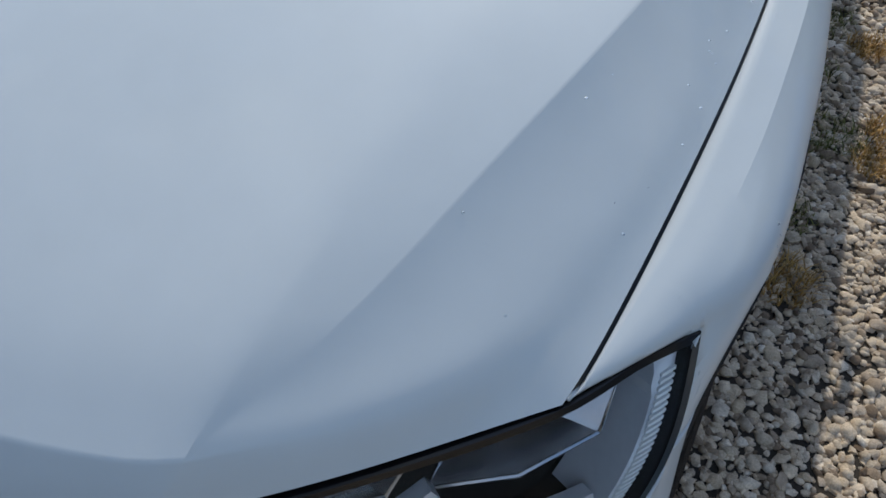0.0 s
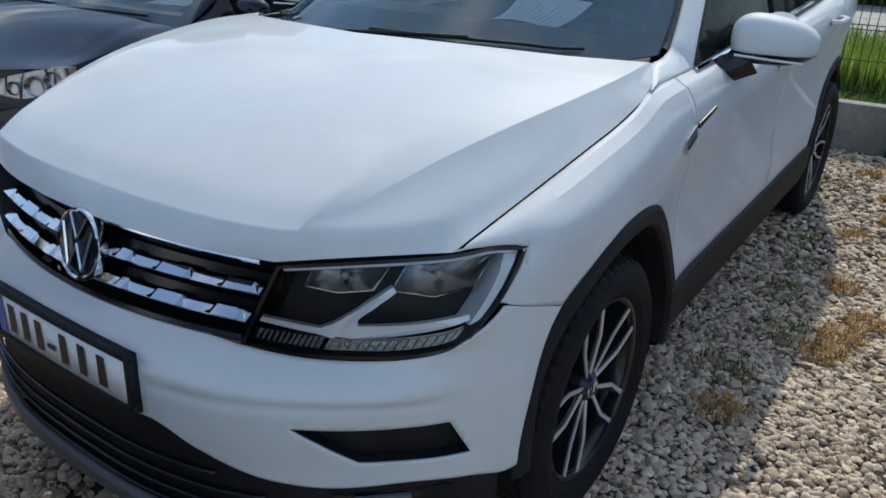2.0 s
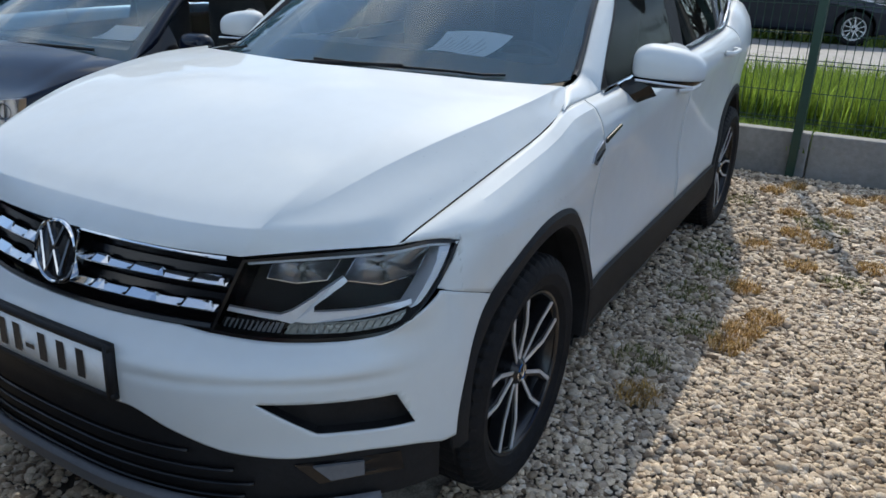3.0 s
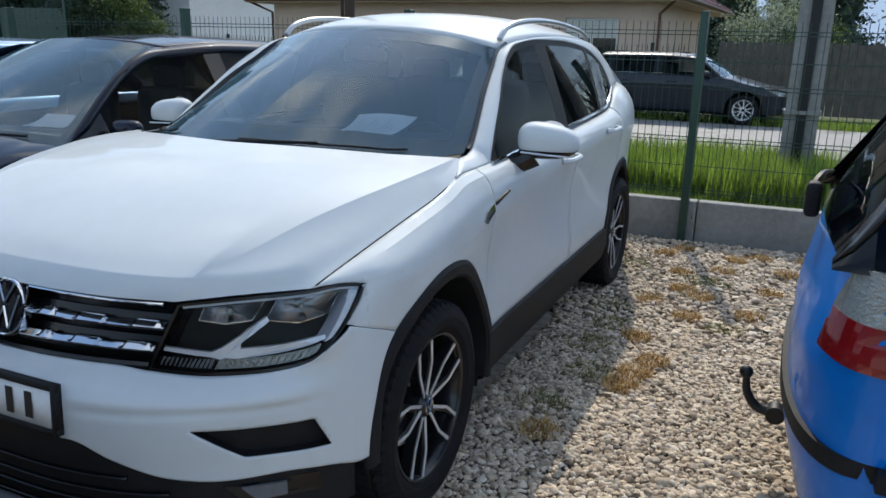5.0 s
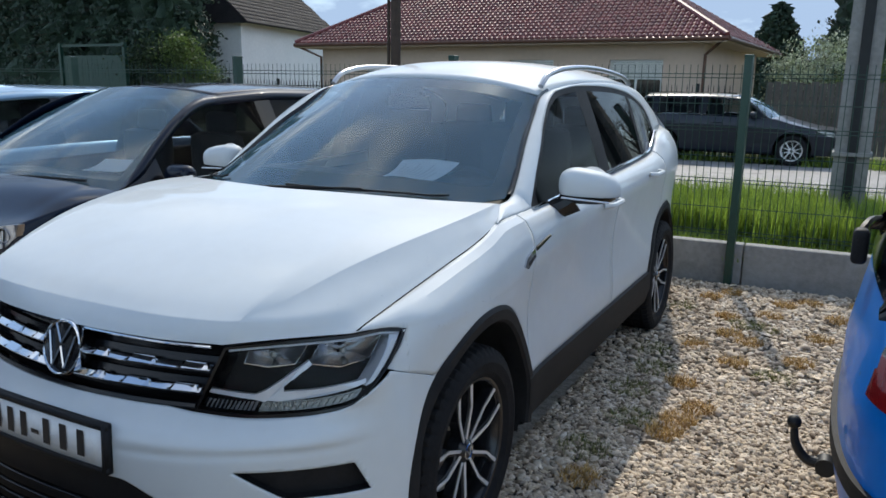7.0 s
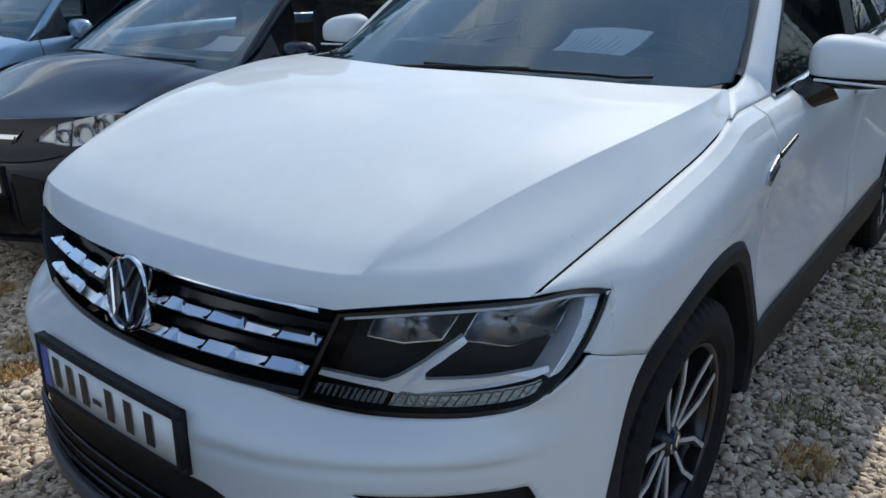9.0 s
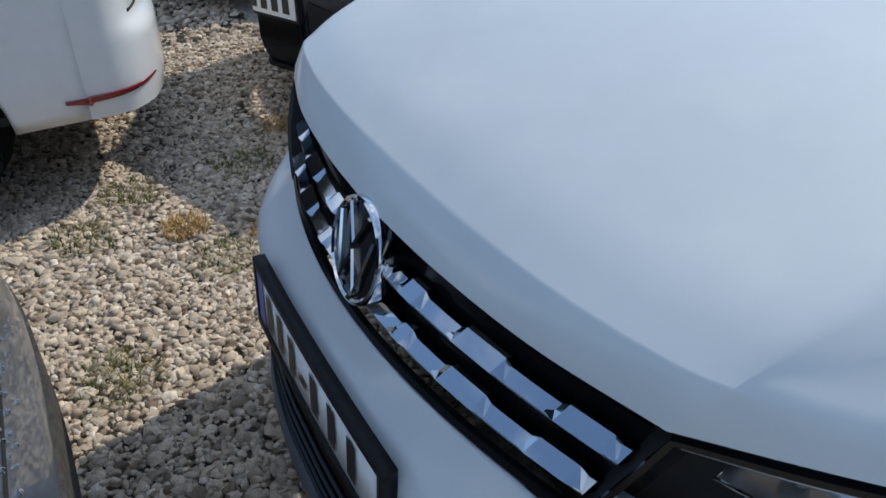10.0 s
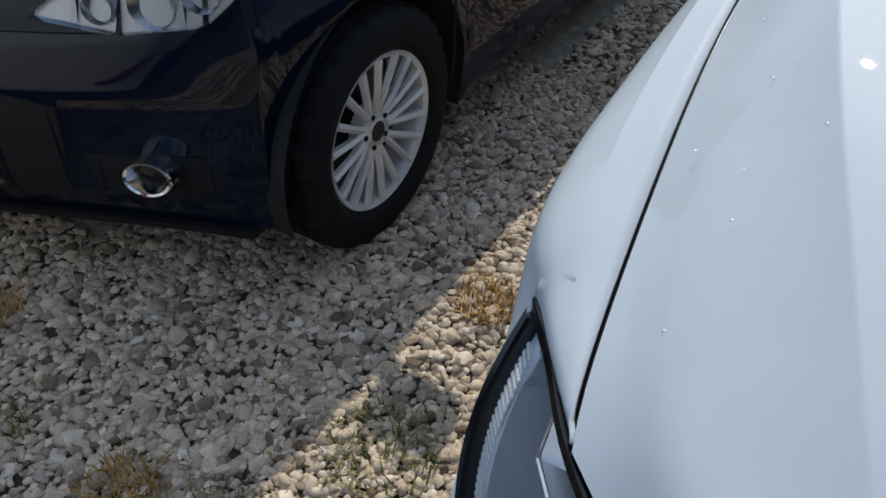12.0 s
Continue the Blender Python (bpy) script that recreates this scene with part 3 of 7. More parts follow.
rim_top = grid(np.array([[(glass_x(y, q) + 0.001, y, q) for q in (win_top(y) - 0.016, win_top(y), win_top(y) + 0.014)] for y in np.linspace(WIN0 + 0.003, WIN1 - 0.003, 80)]))
both("window_surround", join(rim_top, frame_strip(2.50, 2.655), frame_strip(3.36, 3.42), frame_strip(3.79, 3.842), frame_strip(1.576, 1.65)), M_PLASTIC, suv)
for a, b, m in ((1.65, 2.50, M_SIDEGLASS), (2.655, 3.36, M_PRIVACY), (3.42, 3.79, M_PRIVACY)):
    both("side_window", pane(a, b, 0.008), m, suv)
both("window_strip", tube([(glass_x(y, win_low(y)) + 0.006, y, win_low(y) + 0.004) for y in np.linspace(WIN0, WIN1, 50)], 0.0085, 6), M_CHROME, suv, "chrome strip below the windows")

# tail closure
tail = np.array([spl([r_y(4.55) * np.array((s, 1, 1)) + np.array((0, 0.02, 0.07 * (1 - abs(s) ** 2.6))), np.array((0.69 * s, 4.66, 1.22)), np.array((0.74 * s, 4.70, 0.85)), np.array((0.72 * s, 4.67, 0.40))], 14)
                 for s in np.linspace(-1, 1, 13)])
part("tailgate", join(grid(tail[:, 4:]), grid(tail[:2, :5]), grid(tail[-2:, :5])), M_WHITE, suv)
part("rear_window", grid(tail[1:-1, :5]), M_PRIVACY, suv).visible_shadow = False
part("underbody", box(-0.80, 0.80, 0.45, 4.55, 0.24, 0.40), M_WELL, suv, smooth=0)

def gr(x, z, d=0.0):
    return np.array((x, 0.105 + (z - 0.71) * 0.34 + (0.360 - (z - 0.705) * 0.50) * x * x + d, z))


L_TOP = spl([(0.524, 0.216, 0.882), (0.635, 0.298, 0.892), (0.779, 0.436, 0.898), (0.828, 0.508, 0.903), (0.866, 0.562, 0.894)], 121)
L_BOT = spl([(0.452, 0.170, 0.708), (0.52, 0.203, 0.698), (0.583, 0.233, 0.694), (0.676, 0.283, 0.698), (0.741, 0.324, 0.705), (0.807, 0.372, 0.722), (0.842, 0.400, 0.750)], 121)


# ---- front bumper: a bent skin in (x along the nose, height) ----
B_PLAN = spl([(0, 0.030), (0.20, 0.036), (0.34, 0.056), (0.47, 0.092), (0.581, 0.146), (0.70, 0.232), (0.80, 0.335), (0.852, 0.415), (0.882, 0.478)], 400)
B_T = np.gradient(B_PLAN, axis=0)
B_T /= np.linalg.norm(B_T, axis=1)[:, None]
b_index = lambda x: np.interp(abs(x), B_PLAN[:, 0], np.arange(400))


def nose(x, z, d=0.0):
    """A point of the bumper skin; d metres inward."""
    k = b_index(x)
    q = np.array([np.interp(k, np.arange(400), B_PLAN[:, c]) for c in (0, 1)])
    t = np.array([np.interp(k, np.arange(400), B_T[:, c]) for c in (0, 1)])
    end = np.clip((abs(x) - 0.74) / 0.15, 0, 1)
    end = end * end * (3 - 2 * end)
    prof = float(ip(z, (0.20, 0.045), (0.27, 0.012), (0.34, 0.006), (0.45, 0.010), (0.52, 0.004), (0.60, 0.0), (0.635, 0.002), (0.655, 0.016), (0.680, 0.052), (0.715, 0.098)))
    groove = 0.005 * np.exp(-((z - 0.600 - 0.03 * min(abs(x), 0.6)) / 0.012) ** 2) * np.clip((abs(x) - 0.25) / 0.1, 0, 1)
    tuck = 0.016 * np.clip((z - 0.60) / 0.30, 0, 1) ** 1.2
    inward = d + (prof + groove) * (1 - end) + tuck * end
    p = q + np.array((-t[1], t[0])) * inward
    return np.array((math.copysign(p[0], x), p[1], z))


def b_top(x):
    return ip(abs(x), (0, 0.712), (0.38, 0.712), (0.45, 0.702), (0.55, 0.693), (0.67, 0.695), (0.74, 0.702), (0.807, 0.719), (0.842, 0.747), (0.861, 0.770), (0.882, 0.80))


def b_low(x):
    return ip(abs(x), (0, 0.528), (0.285, 0.524), (0.40, 0.478), (0.55, 0.432), (0.66, 0.420), (0.78, 0.424), (0.85, 0.412), (0.882, 0.392))


FOG = [(0.590, 0.572), (0.824, 0.566), (0.850, 0.474), (0.70, 0.482)]


def to_poly(x, z, poly):
    best, inside, n = None, False, len(poly)
    for i in range(n):
        (x0, z0), (x1, z1) = poly[i], poly[(i + 1) % n]
        t = min(max(((x - x0) * (x1 - x0) + (z - z0) * (z1 - z0)) / ((x1 - x0) ** 2 + (z1 - z0) ** 2), 0), 1)
        q = (x0 + t * (x1 - x0), z0 + t * (z1 - z0))
        d = math.hypot(q[0] - x, q[1] - z)
        if best is None or d < best[0]:
            best = (d, q)
        if (z0 > z) != (z1 > z) and x < (x1 - x0) * (z - z0) / (z1 - z0) + x0:
            inside = not inside
    return best, inside


def top_target(x):
    """Where the upper edge of the bumper meets the grille or the lamp."""
    if x <= 0.452:
        return gr(x, 0.712 - max(0, x - 0.38) * 0.12, -0.006)
    if x <= 0.842:
        return np.array([np.interp(x, L_BOT[:, 0], L_BOT[:, c]) for c in range(3)]) + np.array((0.002, -0.004, -0.0015))
    z = float(b_top(x))
    return np.array([np.interp(z, L_END[:, 2], L_END[:, c]) for c in range(3)]) + np.array((0.004, -0.002, 0))


def skin(xs, lo, hi, n, hole=None, d=0.0, snap=0.0048, meet=False):
    pts, keep = [], []
    for x in xs:
        row = []
        for z in lo(x) + (hi(x) - lo(x)) * np.linspace(0, 1, n):
            a, b = x, z
            if hole:
                (dist, q), _ = to_poly(x, z, hole)
                if dist < snap:
                    a, b = q
            row.append((a, b))
        pts.append(row)
    uv = np.array(pts)
    p = np.array([[nose(a, b, d) for a, b in r] for r in uv])
    if meet:
        v = np.linspace(0, 1, n)
        w = np.clip((v - 0.55) / 0.45, 0, 1) ** 2.2
        for i, x in enumerate(xs):
            q = top_target(x)
            if q is not None:
                p[i] += w[:, None] * (q - p[i, -1])[None]
    v, f = grid(p)
    if hole:
        flat = uv.reshape(-1, 2)
        f = [q for q in f if not to_poly(*flat[list(q)].mean(0), hole)[1]]
    return v, f


xs = np.r_[np.linspace(0, 0.56, 40, endpoint=False), np.linspace(0.56, 0.882, 52)]
half = skin(xs, b_low, b_top, 46, FOG, meet=True)
end_col = np.array(half[0])[-46:]
corner, frac_z = [end_col], np.linspace(0, 1, 46)
for y in np.unique(np.r_[np.linspace(0.492, 0.712, 30), 0.5232, 0.5245, 0.527, 0.534, 0.545].round(4)):
    z0 = max(0.392, float(arch_z(np.array(y), AF, 0.462)))
    z1 = split_z(y) - 0.002
    top_w, near = float(side_point(np.array(y), np.array(z1))[0]), math.exp(-((y - 0.474) / 0.06) ** 2)
    bx = float(ip(y, (0.474, 0.8805), (0.55, 0.900), (0.712, 0.908)))
    row = []
    for k, z in enumerate(z0 + (max(z1, z0 + 0.001) - z0) * frac_z):
        t = np.clip((z1 - z) / 0.22, 0, 1)
        t = t * t * (3 - 2 * t)
        x = top_w + (bx - top_w) * t
        row.append((x + (end_col[k, 0] + 0.45 * (y - 0.474) - x) * near * (0.35 + 0.65 * t), y, z))
    corner.append(row)
half = join(half, grid(np.array(corner)))
part("bumper", weld(join(half, mirror(half)), 0.0012), M_WHITE, suv, "painted white front bumper", smooth=40, solid=0.005)
both("bumper_recess", join(skin(np.linspace(0.57, 0.87, 14), lambda x: 0.455, lambda x: 0.585, 6, d=0.035)), M_PLASTIC, suv)
n = len(FOG)
ring = [(FOG[i][0] * (1 - t) + FOG[(i + 1) % n][0] * t, FOG[i][1] * (1 - t) + FOG[(i + 1) % n][1] * t) for i in range(n) for t in np.linspace(0, 1, 8, endpoint=False)]
both("recess_wall", grid(np.array([[nose(a, b, 0.001), nose(a, b, 0.036)] for a, b in ring]), closed=True), M_PLASTIC, suv)
# dark lower apron, grille slats and grey lip
low = skin(np.linspace(0, 0.882, 60), lambda x: 0.285 + 0 * x, lambda x: b_low(x) - 0.001, 14, d=0.006)
part("lower_apron", weld(join(low, mirror(low)), 0.001), M_PLASTIC, suv, smooth=40)
for z in (0.325, 0.36, 0.395, 0.435):
    half_w = float(ip(z, (0.325, 0.56), (0.36, 0.58), (0.395, 0.54), (0.435, 0.44)))
    part("intake_slat", grid(np.array([[nose(x, z - 0.006, -0.006), nose(x, z, -0.014), nose(x, z + 0.006, -0.006)] for x in np.linspace(-half_w, half_w, 50)])), M_GLOSSBLACK, suv, solid=0.004)
lipg = np.array([[nose(x, 0.305, -0.004), nose(x, 0.290, -0.018), nose(x, 0.264, -0.022), nose(x, 0.242, 0.0)] for x in np.linspace(-0.80, 0.80, 70)])
part("lower_lip", grid(lipg, flip=False), M_LIP, suv, "dark grey lower lip", solid=0.006)
# fog lamps in the apron
for s in (1, -1):
    fl = prism([(s * a, b) for a, b in ((0.655, 0.404), (0.83, 0.404), (0.835, 0.352), (0.70, 0.348))], lambda a, b, d: nose(a, b, d), -0.002, 0.0)
    lamp = part("fog_lamp", fl, M_GLOSSBLACK, suv, smooth=0)
    part("lens", prism([(s * a, b) for a, b in ((0.69, 0.398), (0.775, 0.398), (0.775, 0.362), (0.72, 0.358))], lambda a, b, d: nose(a, b, d), -0.008, 0.0), M_LIP, lamp, "clear fog lamp lens", smooth=0)

# ---- grille ----
g_half = lambda z: 0.446 + (z - 0.705) * (0.516 - 0.446) / (0.893 - 0.705)
part("grille_back", grid(np.array([[gr(u * (g_half(z) + 0.02), z, 0.045) for z in np.linspace(0.695, 0.90, 6)] for u in np.linspace(-1, 1, 40)])), M_GLOSSBLACK, suv)
part("grille_rim", join(*(tube([gr(u * g_half(z), z, 0.0) for u in np.linspace(-1, 1, 50)], 0.009, 6) for z in (0.717, 0.889))), M_GLOSSBLACK, suv)
part("chrome_line", tube([gr(u * (g_half(0.876) - 0.035), 0.874, -0.004) for u in np.linspace(-1, 1, 60)], 0.0055, 6), M_CHROME, suv)
for z, blocks in ((0.826, ((0.118, 0.150), (0.240, 0.310), (0.405, 0.462))), (0.768, ((0.130, 0.150), (0.235, 0.300), (0.385, 0.440)))):
    bar = []
    for u in np.linspace(-1, 1, 90):
        x = u * (g_half(z) - 0.008)
        bar.append([gr(x, z - 0.016, 0.012), gr(x, z - 0.0155, -0.006), gr(x, z - 0.0135, -0.0125), gr(x, z - 0.0115, -0.0125), gr(x, z - 0.001, 0.002), gr(x, z - 0.002, 0.014)])
    slat = part("grille_bar", grid(np.array(bar)), M_CHROME, suv, "chrome grille bar with stepped facets", smooth=20)
    for s in (1, -1):
        for a, b in blocks:
            a, b = s * a, s * b
            e = s * 0.017
            v = [gr(a - e, z - 0.0045, 0.003), gr(a, z + 0.004, 0.002), gr(b, z + 0.004, 0.002), gr(b + e, z - 0.0045, 0.003),
                 gr(a - e, z - 0.010, -0.0118), gr(a, z - 0.009, -0.017), gr(b, z - 0.009, -0.017), gr(b + e, z - 0.010, -0.0118),
                 gr(a, z + 0.004, 0.010), gr(b, z + 0.004, 0.010), gr(a, z - 0.015, -0.010), gr(b, z - 0.015, -0.010)]
            f = [(0, 4, 5, 1), (1, 5, 6, 2), (2, 6, 7, 3), (8, 1, 2, 9), (5, 10, 11, 6), (4, 10, 5), (6, 11, 7)]
            part("facet", (v, f if s > 0 else [q[::-1] for q in f]), M_CHROME, slat, smooth=0)
    part("bar_backing", grid(np.array([[gr(u * (g_half(z) - 0.006), z + 0.012, 0.030), gr(u * (g_half(z) - 0.006), z - 0.03, 0.022)] for u in np.linspace(-1, 1, 50)])), M_GLOSSBLACK, suv)
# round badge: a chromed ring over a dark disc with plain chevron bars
badge = part("badge_disc", lathe([(0.030, 0.0), (0.001, 0.0), (0.002, 0.045), (0.004, 0.070), (0.006, 0.076), (0.014, 0.074), (0.060, 0.070)], 48, "y"), M_GLOSSBLACK, suv, "dark round badge")
badge.matrix_basis = pose(0, 0.118, 0.818, -15, 0, 0)
part("badge_ring", lathe([(0.006, 0.070), (-0.001, 0.0715), (-0.004, 0.0755), (-0.002, 0.0795), (0.006, 0.0815), (0.020, 0.080)], 64, "y"), M_CHROME, badge)
for (x0, z0), (x1, z1) in (((-0.030, 0.064), (0.0, 0.012)), ((0.030, 0.064), (0.0, 0.012)), ((-0.055, 0.040), (-0.026, -0.055)), ((0.055, 0.040), (0.026, -0.055)),
                           ((-0.026, -0.055), (0.0, 0.002)), ((0.026, -0.055), (0.0, 0.002))):
    part("badge_bar", tube([(x0, -0.001, z0), (x1, -0.001, z1)], 0.0062, 6, flat=0.6), M_CHROME, badge)

# ---- number plate ----
PZ0, PZ1 = 0.555, 0.668
pl = lambda x, z, d=0.0: np.array((x + 0.006, 0.020 + (z - PZ0) * 0.05 + 0.07 * x * x + d, z))
plate = part("number_plate", weld(join(grid(np.array([[pl(x, PZ0), pl(x, PZ1)] for x in np.linspace(-0.26, 0.26, 14)])))), M_PLATE, suv, "white number plate", solid=0.002)
fr = [[pl(u * 0.272, PZ0 - 0.014, -0.004), pl(u * 0.272, PZ0 + 0.004, -0.004)] for u in np.linspace(-1, 1, 14)]
fr2 = [[pl(u * 0.272, PZ1 - 0.004, -0.004), pl(u * 0.272, PZ1 + 0.012, -0.004)] for u in np.linspace(-1, 1, 14)]
ends = [grid(np.array([[pl(s * 0.257, z, -0.004) for z in (PZ0 - 0.014, PZ1 + 0.012)], [pl(s * 0.272, z, -0.004) for z in (PZ0 - 0.014, PZ1 + 0.012)]]), flip=s < 0) for s in (-1, 1)]
part("plate_frame", join(grid(np.array(fr)), grid(np.array(fr2)), *ends), M_PLASTIC, suv, "black plastic plate holder", solid=0.022)
part("plate_band", grid(np.array([[pl(x, PZ0 + 0.004, -0.0025), pl(x, PZ1 - 0.004, -0.0025)] for x in (-0.257, -0.222)])), M_PLATEBLUE, plate, smooth=0)
for k, x in enumerate((-0.185, -0.125, -0.065, 0.035, 0.105, 0.175)):
    part("plate_mark", grid(np.array([[pl(a, PZ0 + 0.020, -0.003), pl(a, PZ1 - 0.020, -0.003)] for a in (x - 0.014, x + 0.014)])), M_INK, plate, smooth=0)
part("plate_mark", grid(np.array([[pl(a, 0.594, -0.003), pl(a, 0.606, -0.003)] for a in (-0.032, 0.002)])), M_INK, plate, smooth=0)

# ---- headlamps ----
def lamp_point(u, v, d=0.0):
    """u from the grille to the wing, v from top to bottom, d metres inward."""
    a, b = L_TOP[int(round(np.clip(u, 0, 1) * 120))], L_BOT[int(round(np.clip(u, 0, 1) * 120))]
    out = np.array((0.55 + 0.3 * u, -0.80 + 0.35 * u, 0.12))
    out /= np.linalg.norm(out)
    return a + (b - a) * v + out * ((0.010 + 0.010 * u * u) * math.sin(math.pi * v) - d)


def lamp_slab(poly, d0, d1, step=0.05):
    pts = []
    for (a0, b0), (a1, b1) in zip(poly, poly[1:] + poly[:1]):
        k = max(1, int(math.hypot(a1 - a0, b1 - b0) / step))
        pts += [(a0 + (a1 - a0) * i / k, b0 + (b1 - b0) * i / k) for i in range(k)]
    return prism(pts, lamp_point, d0, d1)


def lamp_patch(u0, u1, v0, v1, d, n=14, m=8, bulge=0.0, flip=False):
    return grid(np.array([[lamp_point(u, v, d + bulge * math.sin(math.pi * (i / n)) * math.sin(math.pi * (j / m))) for j, v in enumerate(np.linspace(v0, v1, m + 1))]
                          for i, u in enumerate(np.linspace(u0, u1, n + 1))]), flip=flip)


def bowl(poly, depth):
    """A reflector dish over a polygon in lamp coordinates."""
    c = np.mean(np.array(poly), 0)
    pts = []
    for (a0, b0), (a1, b1) in zip(poly, poly[1:] + poly[:1]):
        pts += [(a0 + (a1 - a0) * t, b0 + (b1 - b0) * t) for t in np.linspace(0, 1, 8, endpoint=False)]
    rings = []
    for k, s in enumerate((1, 0.86, 0.65, 0.4, 0.12)):
        rings.append([lamp_point(c[0] + (a - c[0]) * s, c[1] + (b - c[1]) * s, 0.032 + depth * (1 - s * s)) for a, b in pts])
    return grid(np.array(rings).transpose(1, 0, 2), closed=True)


def headlamp(side):
    fix = (lambda vf: vf) if side > 0 else mirror
    lamp = part("headlamp", fix(lamp_patch(0, 1, 0, 1, 0.085, 30, 12)), M_WELL, suv, "clear halogen headlamp with dark bezel and daytime strip")
    edge = [(u, 0) for u in np.linspace(0, 1, 30)] + [(1, v) for v in np.linspace(0, 1, 12)] + [(u, 1) for u in np.linspace(1, 0, 30)] + [(0, v) for v in np.linspace(1, 0, 12)]
    part("housing", fix(grid(np.array([[lamp_point(u, v, 0.0), lamp_point(u, v, 0.086)] for u, v in edge]), closed=True)), M_WELL, lamp)
    seal = []
    for u, v in edge:
        cu, cv = 0.5 + (u - 0.5) * 0.974, 0.5 + (v - 0.5) * 0.925
        seal.append([lamp_point(0.5 + (u - 0.5) * 1.004, 0.5 + (v - 0.5) * 1.014, 0.004), lamp_point(u, v, -0.0035), lamp_point(cu, cv, -0.0028)])
    part("seal", fix(grid(np.array(seal), closed=True)), M_GLOSSBLACK, lamp, "black seal round the lens")
    part("lens", fix(lamp_patch(0.01, 0.99, 0.02, 0.98, 0.0, 30, 12, flip=True)), M_LENS, lamp).visible_shadow = False
    part("reflector", fix(bowl([(0.15, 0.12), (0.465, 0.10), (0.44, 0.34), (0.30, 0.36), (0.15, 0.29)], 0.040)), M_REFLECTOR, lamp)
    part("reflector", fix(bowl([(0.535, 0.10), (0.90, 0.09), (0.885, 0.40), (0.72, 0.44), (0.52, 0.35)], 0.045)), M_REFLECTOR, lamp)
    for poly in ([(0.15, 0.12), (0.465, 0.10), (0.44, 0.34), (0.30, 0.36), (0.15, 0.29)], [(0.535, 0.10), (0.90, 0.09), (0.885, 0.40), (0.72, 0.44), (0.52, 0.35)]):
        c = np.mean(np.array(poly), 0)
        part("bulb", fix(ball(lamp_point(c[0], c[1] - 0.02, 0.055), 0.010, 10, 6)), M_LED, lamp)
        part("reflector_rim", fix(tube([lamp_point(a, b, 0.031) for a, b in poly + poly[:1]], 0.0022, 5)), M_CHROME, lamp)
    part("bezel_arm", fix(lamp_slab([(0.505, 0.30), (0.535, 0.35), (0.43, 0.62), (0.45, 0.70), (0.37, 0.82), (0.25, 0.76), (0.345, 0.66)], 0.018, 0.034)), M_LAMPGREY, lamp, smooth=0)
    part("bezel_strip", fix(lamp_slab([(0.03, 0.66), (0.25, 0.71), (0.42, 0.74), (0.44, 0.69), (0.92, 0.68), (0.94, 0.76), (0.45, 0.82), (0.25, 0.775), (0.03, 0.72)], 0.020, 0.034)), M_LAMPGREY, lamp, smooth=0)
    part("top_strip", fix(tube([lamp_point(u, 0.065, 0.008) for u in np.linspace(0.03, 0.97, 30)], 0.0035, 6)), M_LAMPGREY, lamp)
    strip = part("daytime_strip", fix(lamp_patch(0.36, 0.93, 0.82, 0.955, 0.022, 20, 3)), M_LED, lamp, "clear daytime running strip")
    for u in np.linspace(0.38, 0.905, 14):
        part("led_block", fix(lamp_slab([(u, 0.835), (u + 0.032, 0.835), (u + 0.028, 0.945), (u - 0.004, 0.945)], 0.016, 0.022)), M_LED, strip, smooth=0)
    part("indicator_strip", fix(lamp_patch(0.03, 0.34, 0.80, 0.955, 0.022, 10, 3)), M_DARKRIM, lamp)
    for u in np.linspace(0.05, 0.32, 12):
        part("indicator_cell", fix(lamp_slab([(u, 0.815), (u + 0.013, 0.815), (u + 0.011, 0.94), (u - 0.002, 0.94)], 0.0195, 0.022)), M_LIP, strip, smooth=0)
    rib = part("outer_bezel", fix(lamp_slab([(0.925, 0.10), (0.985, 0.05), (0.985, 0.60), (0.985, 0.80), (0.945, 0.80), (0.945, 0.30)], 0.012, 0.07)), M_LAMPGREY, lamp, smooth=0)
    for v in np.linspace(0.16, 0.76, 22):
        part("rib", fix(lamp_slab([(0.950, v), (0.982, v - 0.01), (0.982, v + 0.004), (0.950, v + 0.014)], 0.0095, 0.012)), M_PLATE, rib, smooth=0)


headlamp(1)
headlamp(-1)

# ---- arches, sills, badges ----
def arch(c, r0=0.405, r1=0.463):
    ang = np.radians(np.linspace(-14, 185, 60))
    p = []
    for a in ang:
        row = []
        for r, dx in ((r0 - 0.004, -0.07), (r0, -0.004), (r0 + 0.010, 0.006), (r1 - 0.014, 0.006), (r1, -0.004), (r1 + 0.001, -0.012)):
            y, z = c[0] + r * math.cos(a), c[1] + r * math.sin(a)
            zz = min(max(z, 0.30), 1.0)
            row.append((side_point(np.array(y), np.array(max(zz, 0.45)))[0] + dx + 0.004, y, z))
        p.append(row)
    return grid(np.array(p))


for c in (AF, AR):
    both("arch_trim", arch(c), M_PLASTIC, suv, "black plastic wheel arch trim", smooth=35)
    both("wheel_well", grid(np.array([[(x, c[0] + 0.415 * math.cos(a), c[1] + 0.415 * math.sin(a)) for x in (0.52, 0.885)] for a in np.radians(np.linspace(-20, 186, 30))])), M_WELL, suv)
    both("well_back", (np.array([(0.52, c[0] + 0.43 * math.cos(a), c[1] + 0.43 * math.sin(a)) for a in np.radians(np.linspace(0, 360, 30, endpoint=False))]), [tuple(range(30))]), M_WELL, suv)
sill = []
for y in np.linspace(AF[0] + 0.41, AR[0] - 0.41, 40):
    w = float(side_point(np.array(y), np.array(0.47))[0])
    sill.append([(w - 0.004, y, 0.474), (w + 0.012, y, 0.462), (w + 0.014, y, 0.36), (w - 0.012, y, 0.27), (w - 0.10, y, 0.235)])
